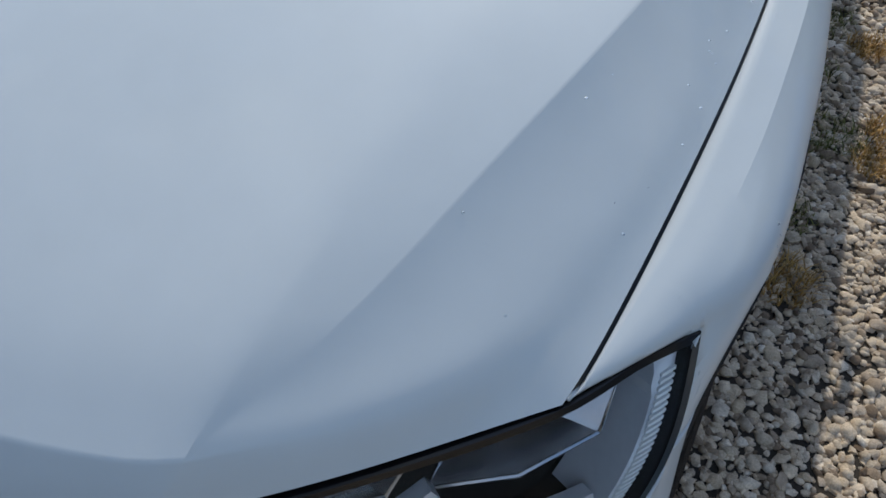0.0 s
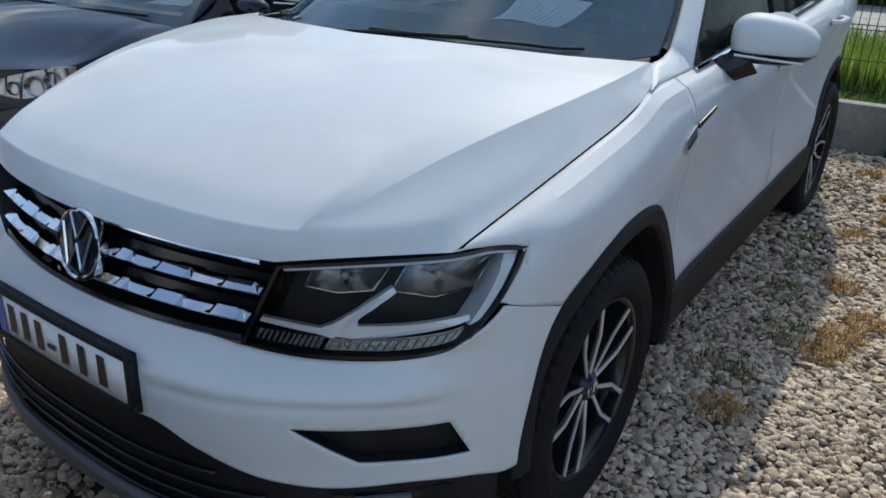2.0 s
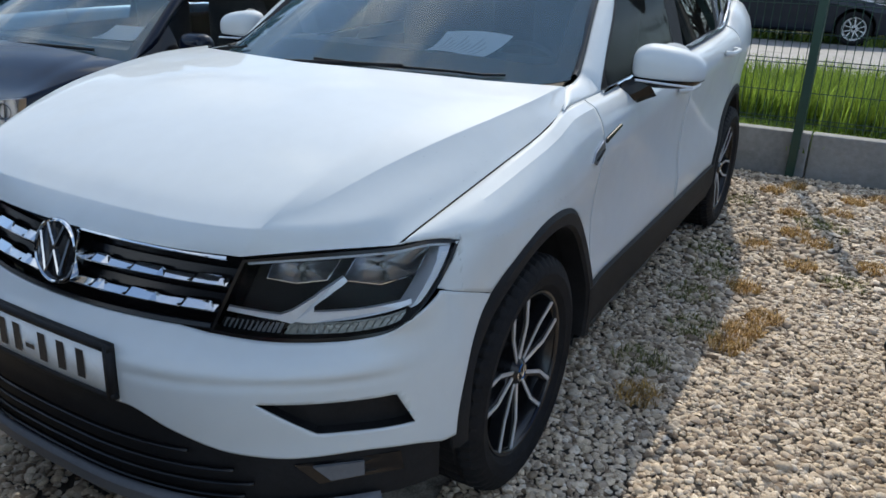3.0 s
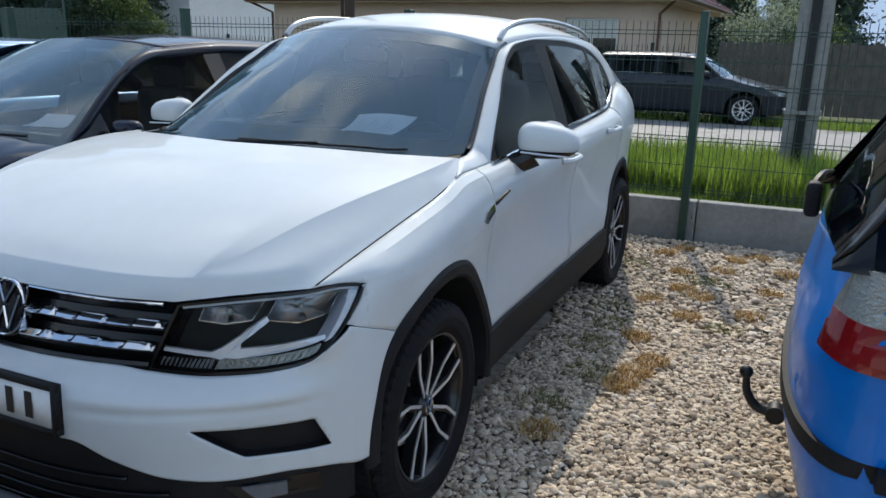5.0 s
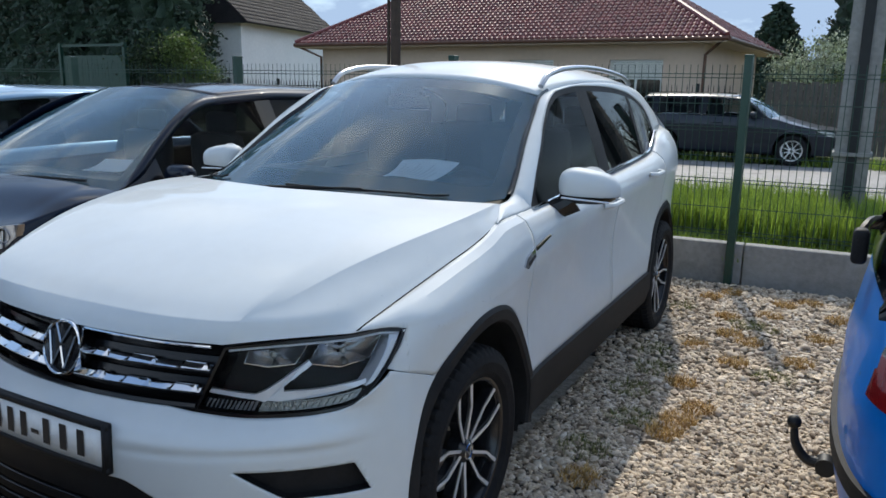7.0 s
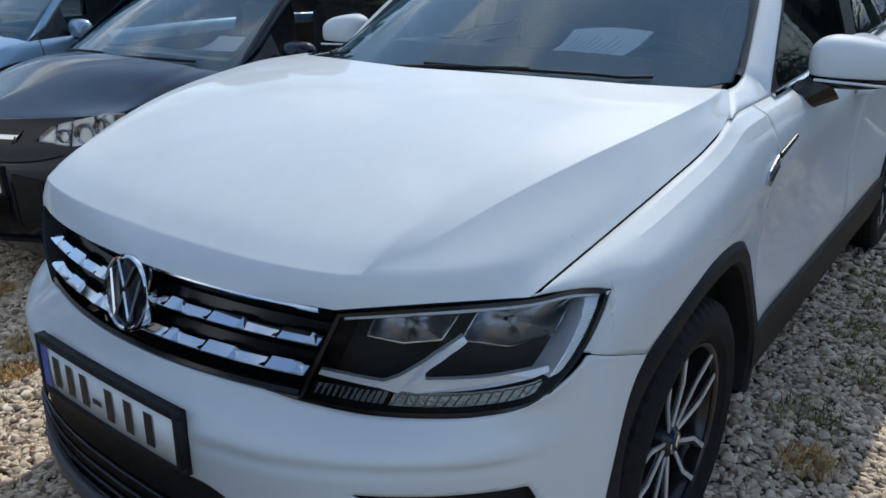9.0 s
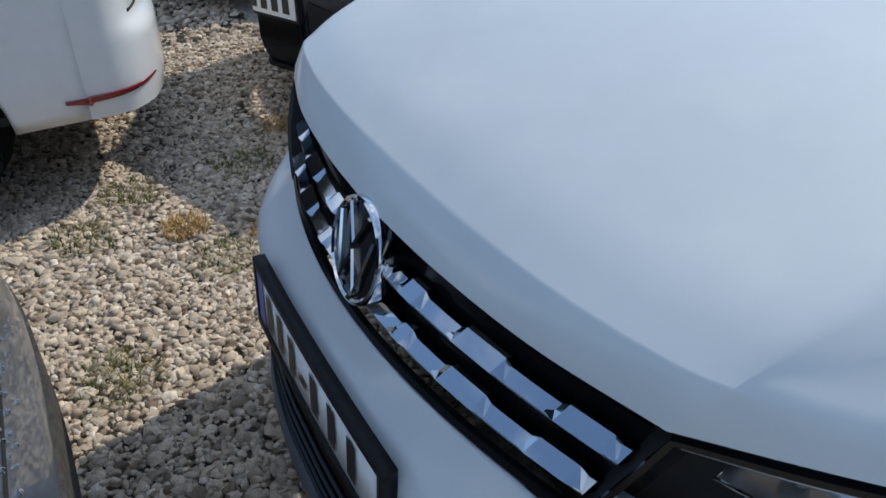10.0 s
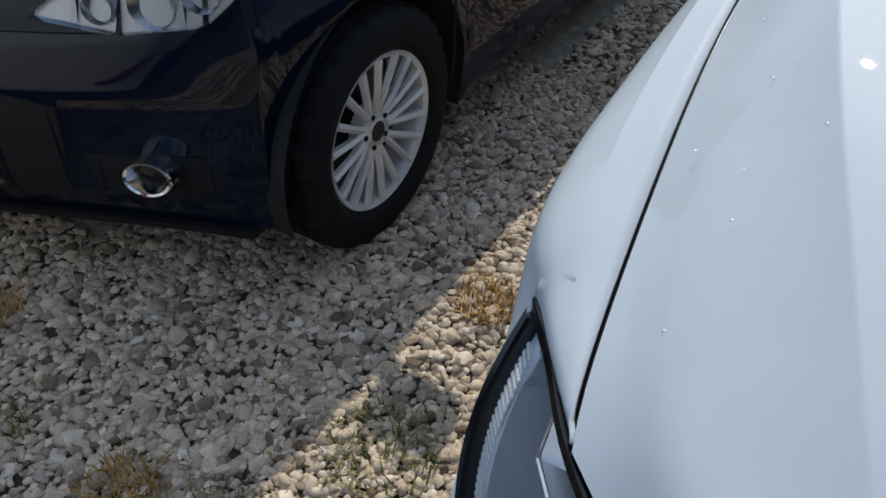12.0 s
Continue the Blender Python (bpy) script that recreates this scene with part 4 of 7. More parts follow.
both("sill_trim", grid(np.array(sill), flip=True), M_PLASTIC, suv, "black plastic sill trim", smooth=30)
for s in (1, -1):
    fixm = (lambda vf: vf) if s > 0 else mirror
    wing_badge = part("wing_badge", fixm(prism([(1.300, 0.920), (1.325, 0.948), (1.405, 0.972), (1.415, 0.940), (1.335, 0.906)], lambda a, b, d: side_point(np.array(a), np.array(b)) + np.array((d, 0, 0)), 0.007, -0.01)), M_CHROME, suv, "chrome vent badge on the front wing", smooth=0)
    part("badge_inset", fixm(prism([(1.335, 0.921), (1.343, 0.930), (1.400, 0.948), (1.402, 0.941), (1.345, 0.920)], lambda a, b, d: side_point(np.array(a), np.array(b)) + np.array((d, 0, 0)), 0.0085, 0.0)), M_GLOSSBLACK, wing_badge, smooth=0)
    part("door_strip", fixm(prism([(1.430, 0.958), (1.430, 0.973), (1.575, 0.995), (1.58, 0.988)], lambda a, b, d: side_point(np.array(a), np.array(b)) + np.array((d, 0, 0)), 0.006, -0.01)), M_DARKRIM, suv, smooth=0)
    for y in (2.38, 3.28):
        hy = lambda a, o: side_point(np.array(a), np.array(1.015 + 0.058 * (y > 3))) + np.array((o, 0, 0))
        part("door_handle", fixm(tube([hy(y - 0.11, 0.006), hy(y - 0.09, 0.034), hy(y, 0.040), hy(y + 0.09, 0.034), hy(y + 0.11, 0.006)], 0.014, 8, 16)), M_WHITE, suv)
    # mirror
    def cap(z_lo, z_hi, grow):
        th, ph = np.linspace(0, np.pi, 20), np.linspace(0, 2 * np.pi, 32, endpoint=False)
        e = lambda q, k: np.sign(q) * np.abs(q) ** k
        x = e(np.cos(ph)[:, None], 0.75) * e(np.sin(th), 0.7)
        y = e(np.sin(ph)[:, None], 0.8) * e(np.sin(th), 0.7)
        z = np.ones((32, 1)) * e(np.cos(th), 0.75)
        outer = (x + 1) / 2
        zz = np.clip(1.168 + 0.082 * z * (1 - 0.28 * outer) - 0.012 * outer, z_lo, z_hi)
        yy = np.where(y > 0, 0.045, 0.095 * (1 - 0.25 * outer)) * y
        return grid(np.stack([0.990 + (0.125 + grow) * x, 1.80 + yy * (1 + grow * 4), zz], -1), closed=True)
    mb = part("door_mirror", fixm(cap(1.129, 1.3, 0.0)), M_WHITE, suv, "white door mirror with black foot", smooth=40)
    part("mirror_base", fixm(cap(1.078, 1.128, -0.004)), M_GLOSSBLACK, mb, smooth=40)
    part("mirror_indicator", fixm(tube([(0.90, 1.716, 1.121), (0.99, 1.706, 1.119), (1.09, 1.736, 1.112)], 0.004, 5, 10)), M_LAMPGREY, mb)
    part("mirror_foot", fixm(tube([(0.925, 1.795, 1.105), (0.885, 1.78, 1.075), (0.835, 1.76, 1.052)], (0.055, 0.044, 0.048), 10)), M_GLOSSBLACK, mb)
    part("mirror_glass", fixm(lathe([(1.846, 0.0), (1.846, 0.075)], 24, "y", (0.985, 0, 1.165))), M_CHROME, mb)
    # roof rails
    rail = [(r_y(y)[0] - 0.022, y, z) for y, z in ((2.23, 1.555), (2.29, 1.600), (2.42, 1.632), (2.62, 1.650), (2.95, 1.654), (3.30, 1.638), (3.60, 1.610), (3.74, 1.575))]
    part("roof_rail", fixm(tube(rail, 0.0135, 10, 40, flat=1.0)), M_SATIN, suv, "silver roof rail", smooth=40)
# wipers resting at the foot of the screen
for u0, u1, piv in ((-0.90, -0.42, -0.93), (0.02, 0.72, -0.10)):
    line = [screen(u, 0.014 + 0.0015 * k, -0.010) for k, u in enumerate(np.linspace(u0, u1, 9))]
    wp = part("wiper", tube(line, 0.0045, 6), M_PLASTIC, suv, "black wiper at rest")
    mid_l = line[4]
    foot = screen(piv, 0.0, 0.0) + np.array((0, -0.02, 0.0))
    part("wiper_arm", tube([foot, (foot + mid_l) / 2 + np.array((0, -0.012, 0.006)), mid_l + np.array((0, -0.004, 0.006))], (0.010, 0.007, 0.005), 6, 10), M_PLASTIC, wp)

# ---- cabin seen through the glass ----
dash = np.array([[(x, 1.20 + 0.32 * abs(x / 0.7) ** 2.2, 1.068), (x, 1.45 + 0.16 * abs(x / 0.7) ** 2, 1.102), (x, 1.68, 1.142), (x, 1.86, 1.15), (x, 1.93, 1.07), (x, 1.96, 0.80)] for x in np.linspace(-0.70, 0.70, 25)])
part("dashboard", grid(dash, flip=True), M_INTERIOR, suv)
part("steering_wheel", lathe([(0.0, 0.168), (0.014, 0.180), (0.0, 0.192), (-0.014, 0.180), (0.0, 0.168)], 40, "y", (0, 0, 0)), M_INTERIOR, suv).matrix_local = pose(0.37, 2.02, 1.02, 25, 0, 0)
for x in (-0.37, 0.37):
    part("front_seat", join(soft_box((x, 2.62, 1.02), (0.50, 0.14, 0.66), 0.06), soft_box((x, 2.40, 0.72), (0.50, 0.50, 0.16), 0.06)), M_SEAT, suv)
    part("headrest", soft_box((x, 2.66, 1.40), (0.27, 0.10, 0.17), 0.045), M_SEAT, suv)
    part("rear_headrest", soft_box((x * 1.05, 3.55, 1.36), (0.26, 0.09, 0.15), 0.04), M_SEAT, suv)
part("rear_bench", soft_box((0, 3.52, 1.03), (1.30, 0.14, 0.58), 0.06), M_SEAT, suv)
part("cabin_floor", box(-0.76, 0.76, 1.3, 4.5, 0.42, 0.46), M_INTERIOR, suv, smooth=0)
part("headliner", grid(np.array([[(s * (r_y(y)[0] - 0.03), y, r_y(y)[2] - 0.02 + 0.07 * (1 - s * s)) for s in np.linspace(-1, 1, 9)] for y in np.linspace(2.25, 4.5, 14)])), M_SEAT, suv)
for s in (1, -1):
    part("inner_door", grid(np.array([[(s * (top_x(y) - 0.06), y, z) for z in (0.45, 1.075)] for y in np.linspace(1.45, 4.5, 12)])), M_INTERIOR, suv)
part("inner_mirror", soft_box((0, 2.03, 1.470), (0.23, 0.035, 0.07), 0.016), M_GLOSSBLACK, suv)
part("sensor_pod", soft_box((0, 2.01, 1.530), (0.14, 0.10, 0.07), 0.02), M_GLOSSBLACK, suv)
def paper(u, v, lift=0.0):
    return (0.08 + 0.278 * u - 0.01 * v, 1.665 - 0.09 * u + 0.19 * v + 0.13 * u * v, 1.156 + 0.010 * math.sin(3.1 * u) + 0.055 * v * v + lift)


sheet = tagged(part("price_sheet", grid(np.array([[paper(u, v) for v in np.linspace(0, 1, 8)] for u in np.linspace(0, 1, 12)]), flip=True), M_PAPER, None), "white printed paper sheet lying on the dashboard", "paper")
for k in range(9):
    u0, v1 = 0.14 + 0.085 * k, 0.80 - 0.13 * (k % 3)
    part("print_line", grid(np.array([[paper(u, v, 0.0015) for v in np.linspace(0.14, v1, 6)] for u in (u0, u0 + 0.022)]), flip=True), M_PRINT, sheet, smooth=0)

# rain drops left on the bonnet and wing
rg = np.random.default_rng(14)
drops = []
for _ in range(60):
    cell = flank_p[rg.integers(8, 36), rg.integers(1, 15)]
    r = rg.uniform(0.0010, 0.0021)
    p = cell + rg.normal(0, 0.004, 3) * (1, 1, 0) + np.array((0, 0, 0.0008))
    drops.append(ball(p * np.array((1 if rg.uniform() < 0.65 else -1, 1, 1)), (r, r * 1.2, r * 0.5), 8, 5))
for _ in range(40):
    y, z = rg.uniform(0.62, 1.1), rg.uniform(0.86, 0.93)
    r = rg.uniform(0.0010, 0.0021)
    drops.append(ball(side_point(np.array(y), np.array(z)) * np.array((1 if rg.uniform() < 0.6 else -1, 1, 1)), r, 8, 5))
tagged(part("rain_drops", join(*drops), M_DROP, suv), kind="stuff")


# ---- wheels ----
def tyre(radius, rim_r, width, n=168):
    h = width / 2
    prof = [(-h * 0.80, rim_r - 0.004), (-h * 0.98, rim_r + 0.02), (-h * 1.04, (rim_r + radius) / 2), (-h * 0.97, radius - 0.028), (-h * 0.86, radius - 0.008), (-h * 0.70, radius - 0.001), (-h * 0.60, radius),
            (-h * 0.57, radius - 0.009), (-h * 0.50, radius - 0.009), (-h * 0.47, radius), (-h * 0.05, radius), (-h * 0.02, radius - 0.009), (h * 0.02, radius - 0.009), (h * 0.05, radius), (h * 0.47, radius), (h * 0.50, radius - 0.009), (h * 0.57, radius - 0.009), (h * 0.60, radius),
            (h * 0.70, radius - 0.001), (h * 0.86, radius - 0.008), (h * 0.97, radius - 0.028), (h * 1.04, (rim_r + radius) / 2), (h * 0.98, rim_r + 0.02), (h * 0.80, rim_r - 0.004)]
    rows = {4, 5, 6, 17, 18, 19}
    def wave(i, j):
        cut = np.isin(j, list(rows)) & (i % 3 == 0)
        cut2 = np.isin(j, [9, 10, 13, 14]) & (i % 4 == 1)
        return np.where(cut, -0.010, 0) + np.where(cut2, -0.005, 0)
    return lathe(prof, n, "x", wave=wave)


def wheel_suv():
    """Ten bright blades over a dark rim; the wheel's outside faces +x."""
    g = 1.045
    w = part("wheel", tyre(WHEEL_R, 0.242 * g, 0.235), M_RUBBER, suv, "black tyre on a two-tone alloy wheel", smooth=25)
    part("rim", lathe([(a, r * g) for a, r in ((-0.09, 0.236), (-0.02, 0.215), (0.06, 0.222), (0.092, 0.236), (0.100, 0.243), (0.094, 0.246))], 72, "x"), M_DARKRIM, w)
    part("rim_edge", lathe([(a, r * g) for a, r in ((0.093, 0.229), (0.099, 0.234), (0.101, 0.241), (0.096, 0.245))], 72, "x"), M_DARKRIM, w)
    part("brake_disc", lathe([(0.0, 0.05), (0.005, 0.155), (-0.012, 0.155), (-0.012, 0.05)], 40, "x"), M_SATIN, w)
    at = lambda r, a, x: np.array((x, r * g * math.cos(math.radians(a)), r * g * math.sin(math.radians(a))))
    for k in range(5):
        a = 90 + 72 * k
        pad = [at(0.045, a - 14, 0.070), at(0.150, a - 19, 0.083), at(0.232, a - 13, 0.089), at(0.232, a + 13, 0.089), at(0.150, a + 19, 0.083), at(0.045, a + 14, 0.070)]
        hole = [at(0.085, a - 5, 0.076), at(0.155, a - 11, 0.083), at(0.224, a - 8, 0.088), at(0.224, a + 8, 0.088), at(0.155, a + 11, 0.083), at(0.085, a + 5, 0.076)]
        back = [p + np.array((-0.035, 0, 0)) for p in pad]
        hb = [p + np.array((-0.03, 0, 0)) for p in hole]
        v = pad + hole + back + hb
        f = [(i, (i + 1) % 6, 6 + (i + 1) % 6, 6 + i) for i in range(6)] + [(i, 12 + i, 12 + (i + 1) % 6, (i + 1) % 6) for i in range(6)] + [(6 + i, 6 + (i + 1) % 6, 18 + (i + 1) % 6, 18 + i) for i in range(6)]
        blade = part("spoke", (v, f), M_DARKRIM, w, smooth=0)
        for s in (-1, 1):
            lo = [at(0.030, a + s * 20, 0.0745), at(0.148, a + s * 18.5, 0.0865), at(0.233, a + s * 12.2, 0.0925)]
            hi = [at(0.044, a + s * 6, 0.0745), at(0.152, a + s * 14.6, 0.0865), at(0.233, a + s * 9.0, 0.0925)]
            bar = np.stack([np.array(lo), np.array(hi)], 1)
            part("machined_edge", grid(bar, flip=s < 0), M_ALLOY, blade, smooth=0, solid=0.004)
    part("hub", lathe([(0.088, 0.0), (0.088, 0.030), (0.084, 0.034), (0.070, 0.050), (0.03, 0.06)], 30, "x"), M_DARKRIM, w)
    part("hub_cap_ring", lathe([(0.0885, 0.023), (0.0905, 0.026), (0.0885, 0.029)], 30, "x"), M_CHROME, w)
    for yy, zz in (((-0.014, 0.014), (0.0, -0.016)), ((0.014, 0.014), (0.0, -0.016))):
        part("hub_mark", tube([(0.0895, *yy), (0.0895, *zz)], 0.003, 4), M_CHROME, w)
    return w


W_X = 0.800
first = wheel_suv()
first.matrix_basis = pose(W_X, FW[0], FW[1], 12, 0, 0)
copy_thing(first, pose(W_X, RW[0], RW[1], 40, 0, 0))
for c, r in ((FW, 30), (RW, 5)):
    copy_thing(first, pose(-W_X, c[0], c[1], r, 0, 180))

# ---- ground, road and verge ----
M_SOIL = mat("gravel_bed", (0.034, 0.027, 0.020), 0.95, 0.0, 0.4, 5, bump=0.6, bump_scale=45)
M_LOT = mat("gravel_lot", (0.30, 0.265, 0.21), 0.95, 0.0, 0.45, 18, bump=0.8, bump_scale=40, second=(0.46, 0.41, 0.34), stain=((0.13, 0.11, 0.08), 1.3, 0.66))
M_STONE = mat("gravel_stone", (0.46, 0.385, 0.305), 0.85, 0.0, 0.2, 30, bump=0.25, bump_scale=150, second=(0.65, 0.57, 0.47))
# each stone takes its own tone, from dark brown through tan and grey to off-white
nt = M_STONE.node_tree
tone, geo_n, mul = nt.nodes.new("ShaderNodeValToRGB"), nt.nodes.new("ShaderNodeNewGeometry"), nt.nodes.new("ShaderNodeMix")
tone.color_ramp.elements[0].color, tone.color_ramp.elements[1].color = (0.26, 0.20, 0.15, 1), (1.35, 1.36, 1.36, 1)
for at_, col in ((0.13, (0.58, 0.50, 0.42, 1)), (0.30, (0.84, 0.79, 0.74, 1)), (0.46, (1.05, 0.95, 0.80, 1)), (0.62, (0.92, 0.88, 0.82, 1)), (0.80, (1.22, 1.12, 0.98, 1))):
    tone.color_ramp.elements.new(at_).color = col
mul.data_type, mul.blend_type = "RGBA", "MULTIPLY"
mul.inputs["Factor"].default_value = 1.0
stone_b = nt.nodes["Principled BSDF"]
stone_src = stone_b.inputs["Base Color"].links[0].from_socket
nt.links.new(geo_n.outputs["Random Per Island"], tone.inputs[0])
nt.links.new(stone_src, mul.inputs["A"])
nt.links.new(tone.outputs[0], mul.inputs["B"])
nt.links.new(mul.outputs["Result"], stone_b.inputs["Base Color"])
M_GRASS = mat("grass", (0.14, 0.24, 0.024), 0.6, 0.0, 0.3, 3, second=(0.27, 0.37, 0.06), island=0.4)


def leafy_light(m, share):
    """Lets light through the blades of a plant."""
    nt = m.node_tree
    b, tr, mx = nt.nodes["Principled BSDF"], nt.nodes.new("ShaderNodeBsdfTranslucent"), nt.nodes.new("ShaderNodeMixShader")
    mx.inputs[0].default_value = share
    nt.links.new(b.inputs["Base Color"].links[0].from_socket, tr.inputs["Color"])
    nt.links.new(b.outputs[0], mx.inputs[1])
    nt.links.new(tr.outputs[0], mx.inputs[2])
    nt.links.new(mx.outputs[0], nt.nodes["Material Output"].inputs["Surface"])


leafy_light(M_GRASS, 0.5)
M_DRY = mat("dry_tuft", (0.40, 0.21, 0.055), 0.8, 0.0, 0.3, 20, second=(0.56, 0.36, 0.12), island=0.4)
M_MOSS = mat("green_tuft", (0.12, 0.15, 0.03), 0.8, 0.0, 0.35, 20, second=(0.24, 0.21, 0.06), island=0.4)
M_ASPHALT = mat("road_surface", (0.20, 0.195, 0.19), 0.7, 0.0, 0.2, 1.5, bump=0.3, bump_scale=120, stain=((0.09, 0.088, 0.085), 0.9, 0.56))
M_CONCRETE = mat("concrete", (0.24, 0.235, 0.22), 0.9, 0.0, 0.18, 2.5, bump=0.4, bump_scale=40, stain=((0.14, 0.135, 0.12), 2.2, 0.60))
M_FENCE = mat("green_fence_paint", (0.012, 0.045, 0.03), 0.4, 0.0, 0.15, 30)
M_IRON = mat("dark_iron", (0.012, 0.013, 0.013), 0.5, 0.3, 0.2, 20)
M_EARTH = mat("verge_soil", (0.075, 0.085, 0.03), 0.95, 0.0, 0.3, 3, bump=0.5, bump_scale=20)

WALL_Y = lambda x: 5.19 + 0.04 * (x - 1.15)
ground = part("ground", grid(np.array([[(x, y, (-0.012 if y < 5.47 else 0.20 if y < 7.8 else -0.02)) for y in (-900, -40, -8, 5.45, 5.5, 7.7, 10.5, 10.6, 16.2, 900)] for x in (-900, -60, -12, 12, 60, 900)])), M_EARTH, None, smooth=0)
tagged(ground, "earth and grass ground reaching to the horizon", "ground", kind="structure")
lot = part("pavement", grid(np.array([[(x, y, -0.002) for y in np.linspace(-9, 1, 3).tolist() + [WALL_Y(x) + 0.06]] for x in np.linspace(-13, 11, 4)])), M_LOT, None, smooth=0)
tagged(lot, "bed of pale gravel on the parking lot", "ground", kind="structure")
road = part("road", grid(np.array([[(x, y, 0.004) for y in (10.5, 12.9, 16.1)] for x in np.linspace(-60, 50, 12)])), M_ASPHALT, None, smooth=0)
tagged(road, "pale worn asphalt street with dark patches", "road", kind="structure")


def stones(seed, area, count, size):
    """Many angular pebbles in one mesh."""
    rng = np.random.default_rng(seed)
    t = (1 + 5**0.5) / 2
    ico = np.array([(-1, t, 0), (1, t, 0), (-1, -t, 0), (1, -t, 0), (0, -1, t), (0, 1, t), (0, -1, -t), (0, 1, -t), (t, 0, -1), (t, 0, 1), (-t, 0, -1), (-t, 0, 1)]) / math.hypot(1, t)
    tri = np.array([(0, 11, 5), (0, 5, 1), (0, 1, 7), (0, 7, 10), (0, 10, 11), (1, 5, 9), (5, 11, 4), (11, 10, 2), (10, 7, 6), (7, 1, 8), (3, 9, 4), (3, 4, 2), (3, 2, 6), (3, 6, 8), (3, 8, 9), (4, 9, 5), (2, 4, 11), (6, 2, 10), (8, 6, 7), (9, 8, 1)])
    x0, x1, y0, y1 = area
    c = np.stack([rng.uniform(x0, x1, count), rng.uniform(y0, y1, count)], 1)
    c = c[c[:, 1] < WALL_Y(c[:, 0]) - 0.04]
    n = len(c)
    s = size * np.exp(rng.normal(0, 0.28, n))
    shape = ico[None] * (1 + rng.uniform(-0.22, 0.22, (n, 12, 1))) * np.stack([s * rng.uniform(0.9, 1.5, n), s * rng.uniform(0.75, 1.1, n), s * rng.uniform(0.5, 0.8, n)], 1)[:, None]
    a, b = rng.uniform(0, 2 * np.pi, n), rng.normal(0, 0.35, n)
    ca, sa, cb, sb = np.cos(a), np.sin(a), np.cos(b), np.sin(b)
    x, y, z = shape[..., 0], shape[..., 1], shape[..., 2]
    y, z = y * cb[:, None] - z * sb[:, None], y * sb[:, None] + z * cb[:, None]
    x, y = x * ca[:, None] - y * sa[:, None], x * sa[:, None] + y * ca[:, None]
    v = np.stack([x + c[:, :1], y + c[:, 1:], z + (s * rng.uniform(0.1, 0.75, n))[:, None]], -1).reshape(-1, 3)
    f = (tri[None] + 12 * np.arange(n)[:, None, None]).reshape(-1, 3)
    me = bpy.data.meshes.new("gravel")
    me.vertices.add(len(v))
    me.vertices.foreach_set("co", v.ravel())
    me.loops.add(f.size)
    me.loops.foreach_set("vertex_index", f.ravel())
    me.polygons.add(len(f))
    me.polygons.foreach_set("loop_start", np.arange(0, f.size, 3))
    me.update(calc_edges=True)
    me.materials.append(M_STONE)
    me.shade_smooth()
    me.set_sharp_from_angle(angle=radians(55))
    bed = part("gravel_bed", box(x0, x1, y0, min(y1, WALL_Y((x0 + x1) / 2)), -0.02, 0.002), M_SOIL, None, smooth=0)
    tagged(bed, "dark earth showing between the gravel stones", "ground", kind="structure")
    ob = new("gravel", me)
    return tagged(ob, "loose pale crushed gravel with grey and tan stones", "gravel", kind="stuff")


stones(3, (0.75, 2.4, 0.1, 3.0), 33000, 0.0096)
stones(4, (0.5, 3.2, 3.0, 5.2), 14500, 0.0132)
stones(5, (-2.3, -0.3, -0.95, 0.95), 35000, 0.0094)
stones(6, (-2.3, -0.8, 0.95, 2.6), 21000, 0.0100)
stones(10, (-1.7, -0.85, 2.6, 4.4), 5500, 0.0125)
stones(7, (-3.7, -2.3, -0.6, 1.0), 11500, 0.0108)
stones(9, (-5.2, -3.7, -0.6, 1.0), 3500, 0.0150)
stones(8, (-0.3, 2.6, -0.75, 0.2), 9500, 0.0125)


def blades(name, centres, count, height, spread, material, label, category, seed=1, lean=0.5, width=0.004, kind="stuff"):
    """Thin bent leaves round the given places, in one mesh."""
    rng = np.random.default_rng(seed)
    c = np.array(centres, float)
    k = rng.integers(0, len(c), count)
    ang, r = rng.uniform(0, 2 * np.pi, count), spread * np.sqrt(rng.uniform(0, 1, count))
    base = c[k] + np.stack([r * np.cos(ang), r * np.sin(ang), 0 * r], 1)
    h = height * rng.uniform(0.45, 1.1, count)
    dirn = rng.uniform(0, 2 * np.pi, count)
    d = np.stack([np.cos(dirn), np.sin(dirn), 0 * dirn], 1)
    side = np.stack([-np.sin(dirn), np.cos(dirn), 0 * dirn], 1) * width
    ln = (lean * rng.uniform(0.2, 1.2, count) * h)[:, None]
    up = np.stack([0 * h, 0 * h, h], 1)
    v = np.stack([base - side, base + side, base + d * ln * 0.35 + up * 0.6 + side * 0.7, base + d * ln * 0.35 + up * 0.6 - side * 0.7, base + d * ln + up], 1).reshape(-1, 3)
    o = 5 * np.arange(count)[:, None]
    f = [tuple(q) for q in (o + np.array((0, 1, 2, 3))).tolist()] + [tuple(q) for q in (o + np.array((3, 2, 4))).tolist()]
    return tagged(part(name, (v, f), material, None, smooth=0), label, category, kind=kind)


rng = np.random.default_rng(11)
dry = [(1.3, 2.14), (1.33, 2.31), (1.39, 2.49), (1.78, 3.42), (1.36, 3.79), (1.49, 3.66), (1.29, 4.18), (1.55, 4.33), (1.97, 4.46), (1.11, 4.65), (1.78, 4.83), (-1.58, 0.08), (-1.62, 0.5), (-2.28, 0.66), (-1.43, 0.36), (-1.28, 1.36), (-1.23, 1.81), (2.12, 4.87), (1.23, 4.85), (1.09, 1.56), (1.24, 2.79), (1.45, 3.25), (1.88, 3.95), (1.2, 3.46), (2.05, 3.02), (1.62, 4.68)]
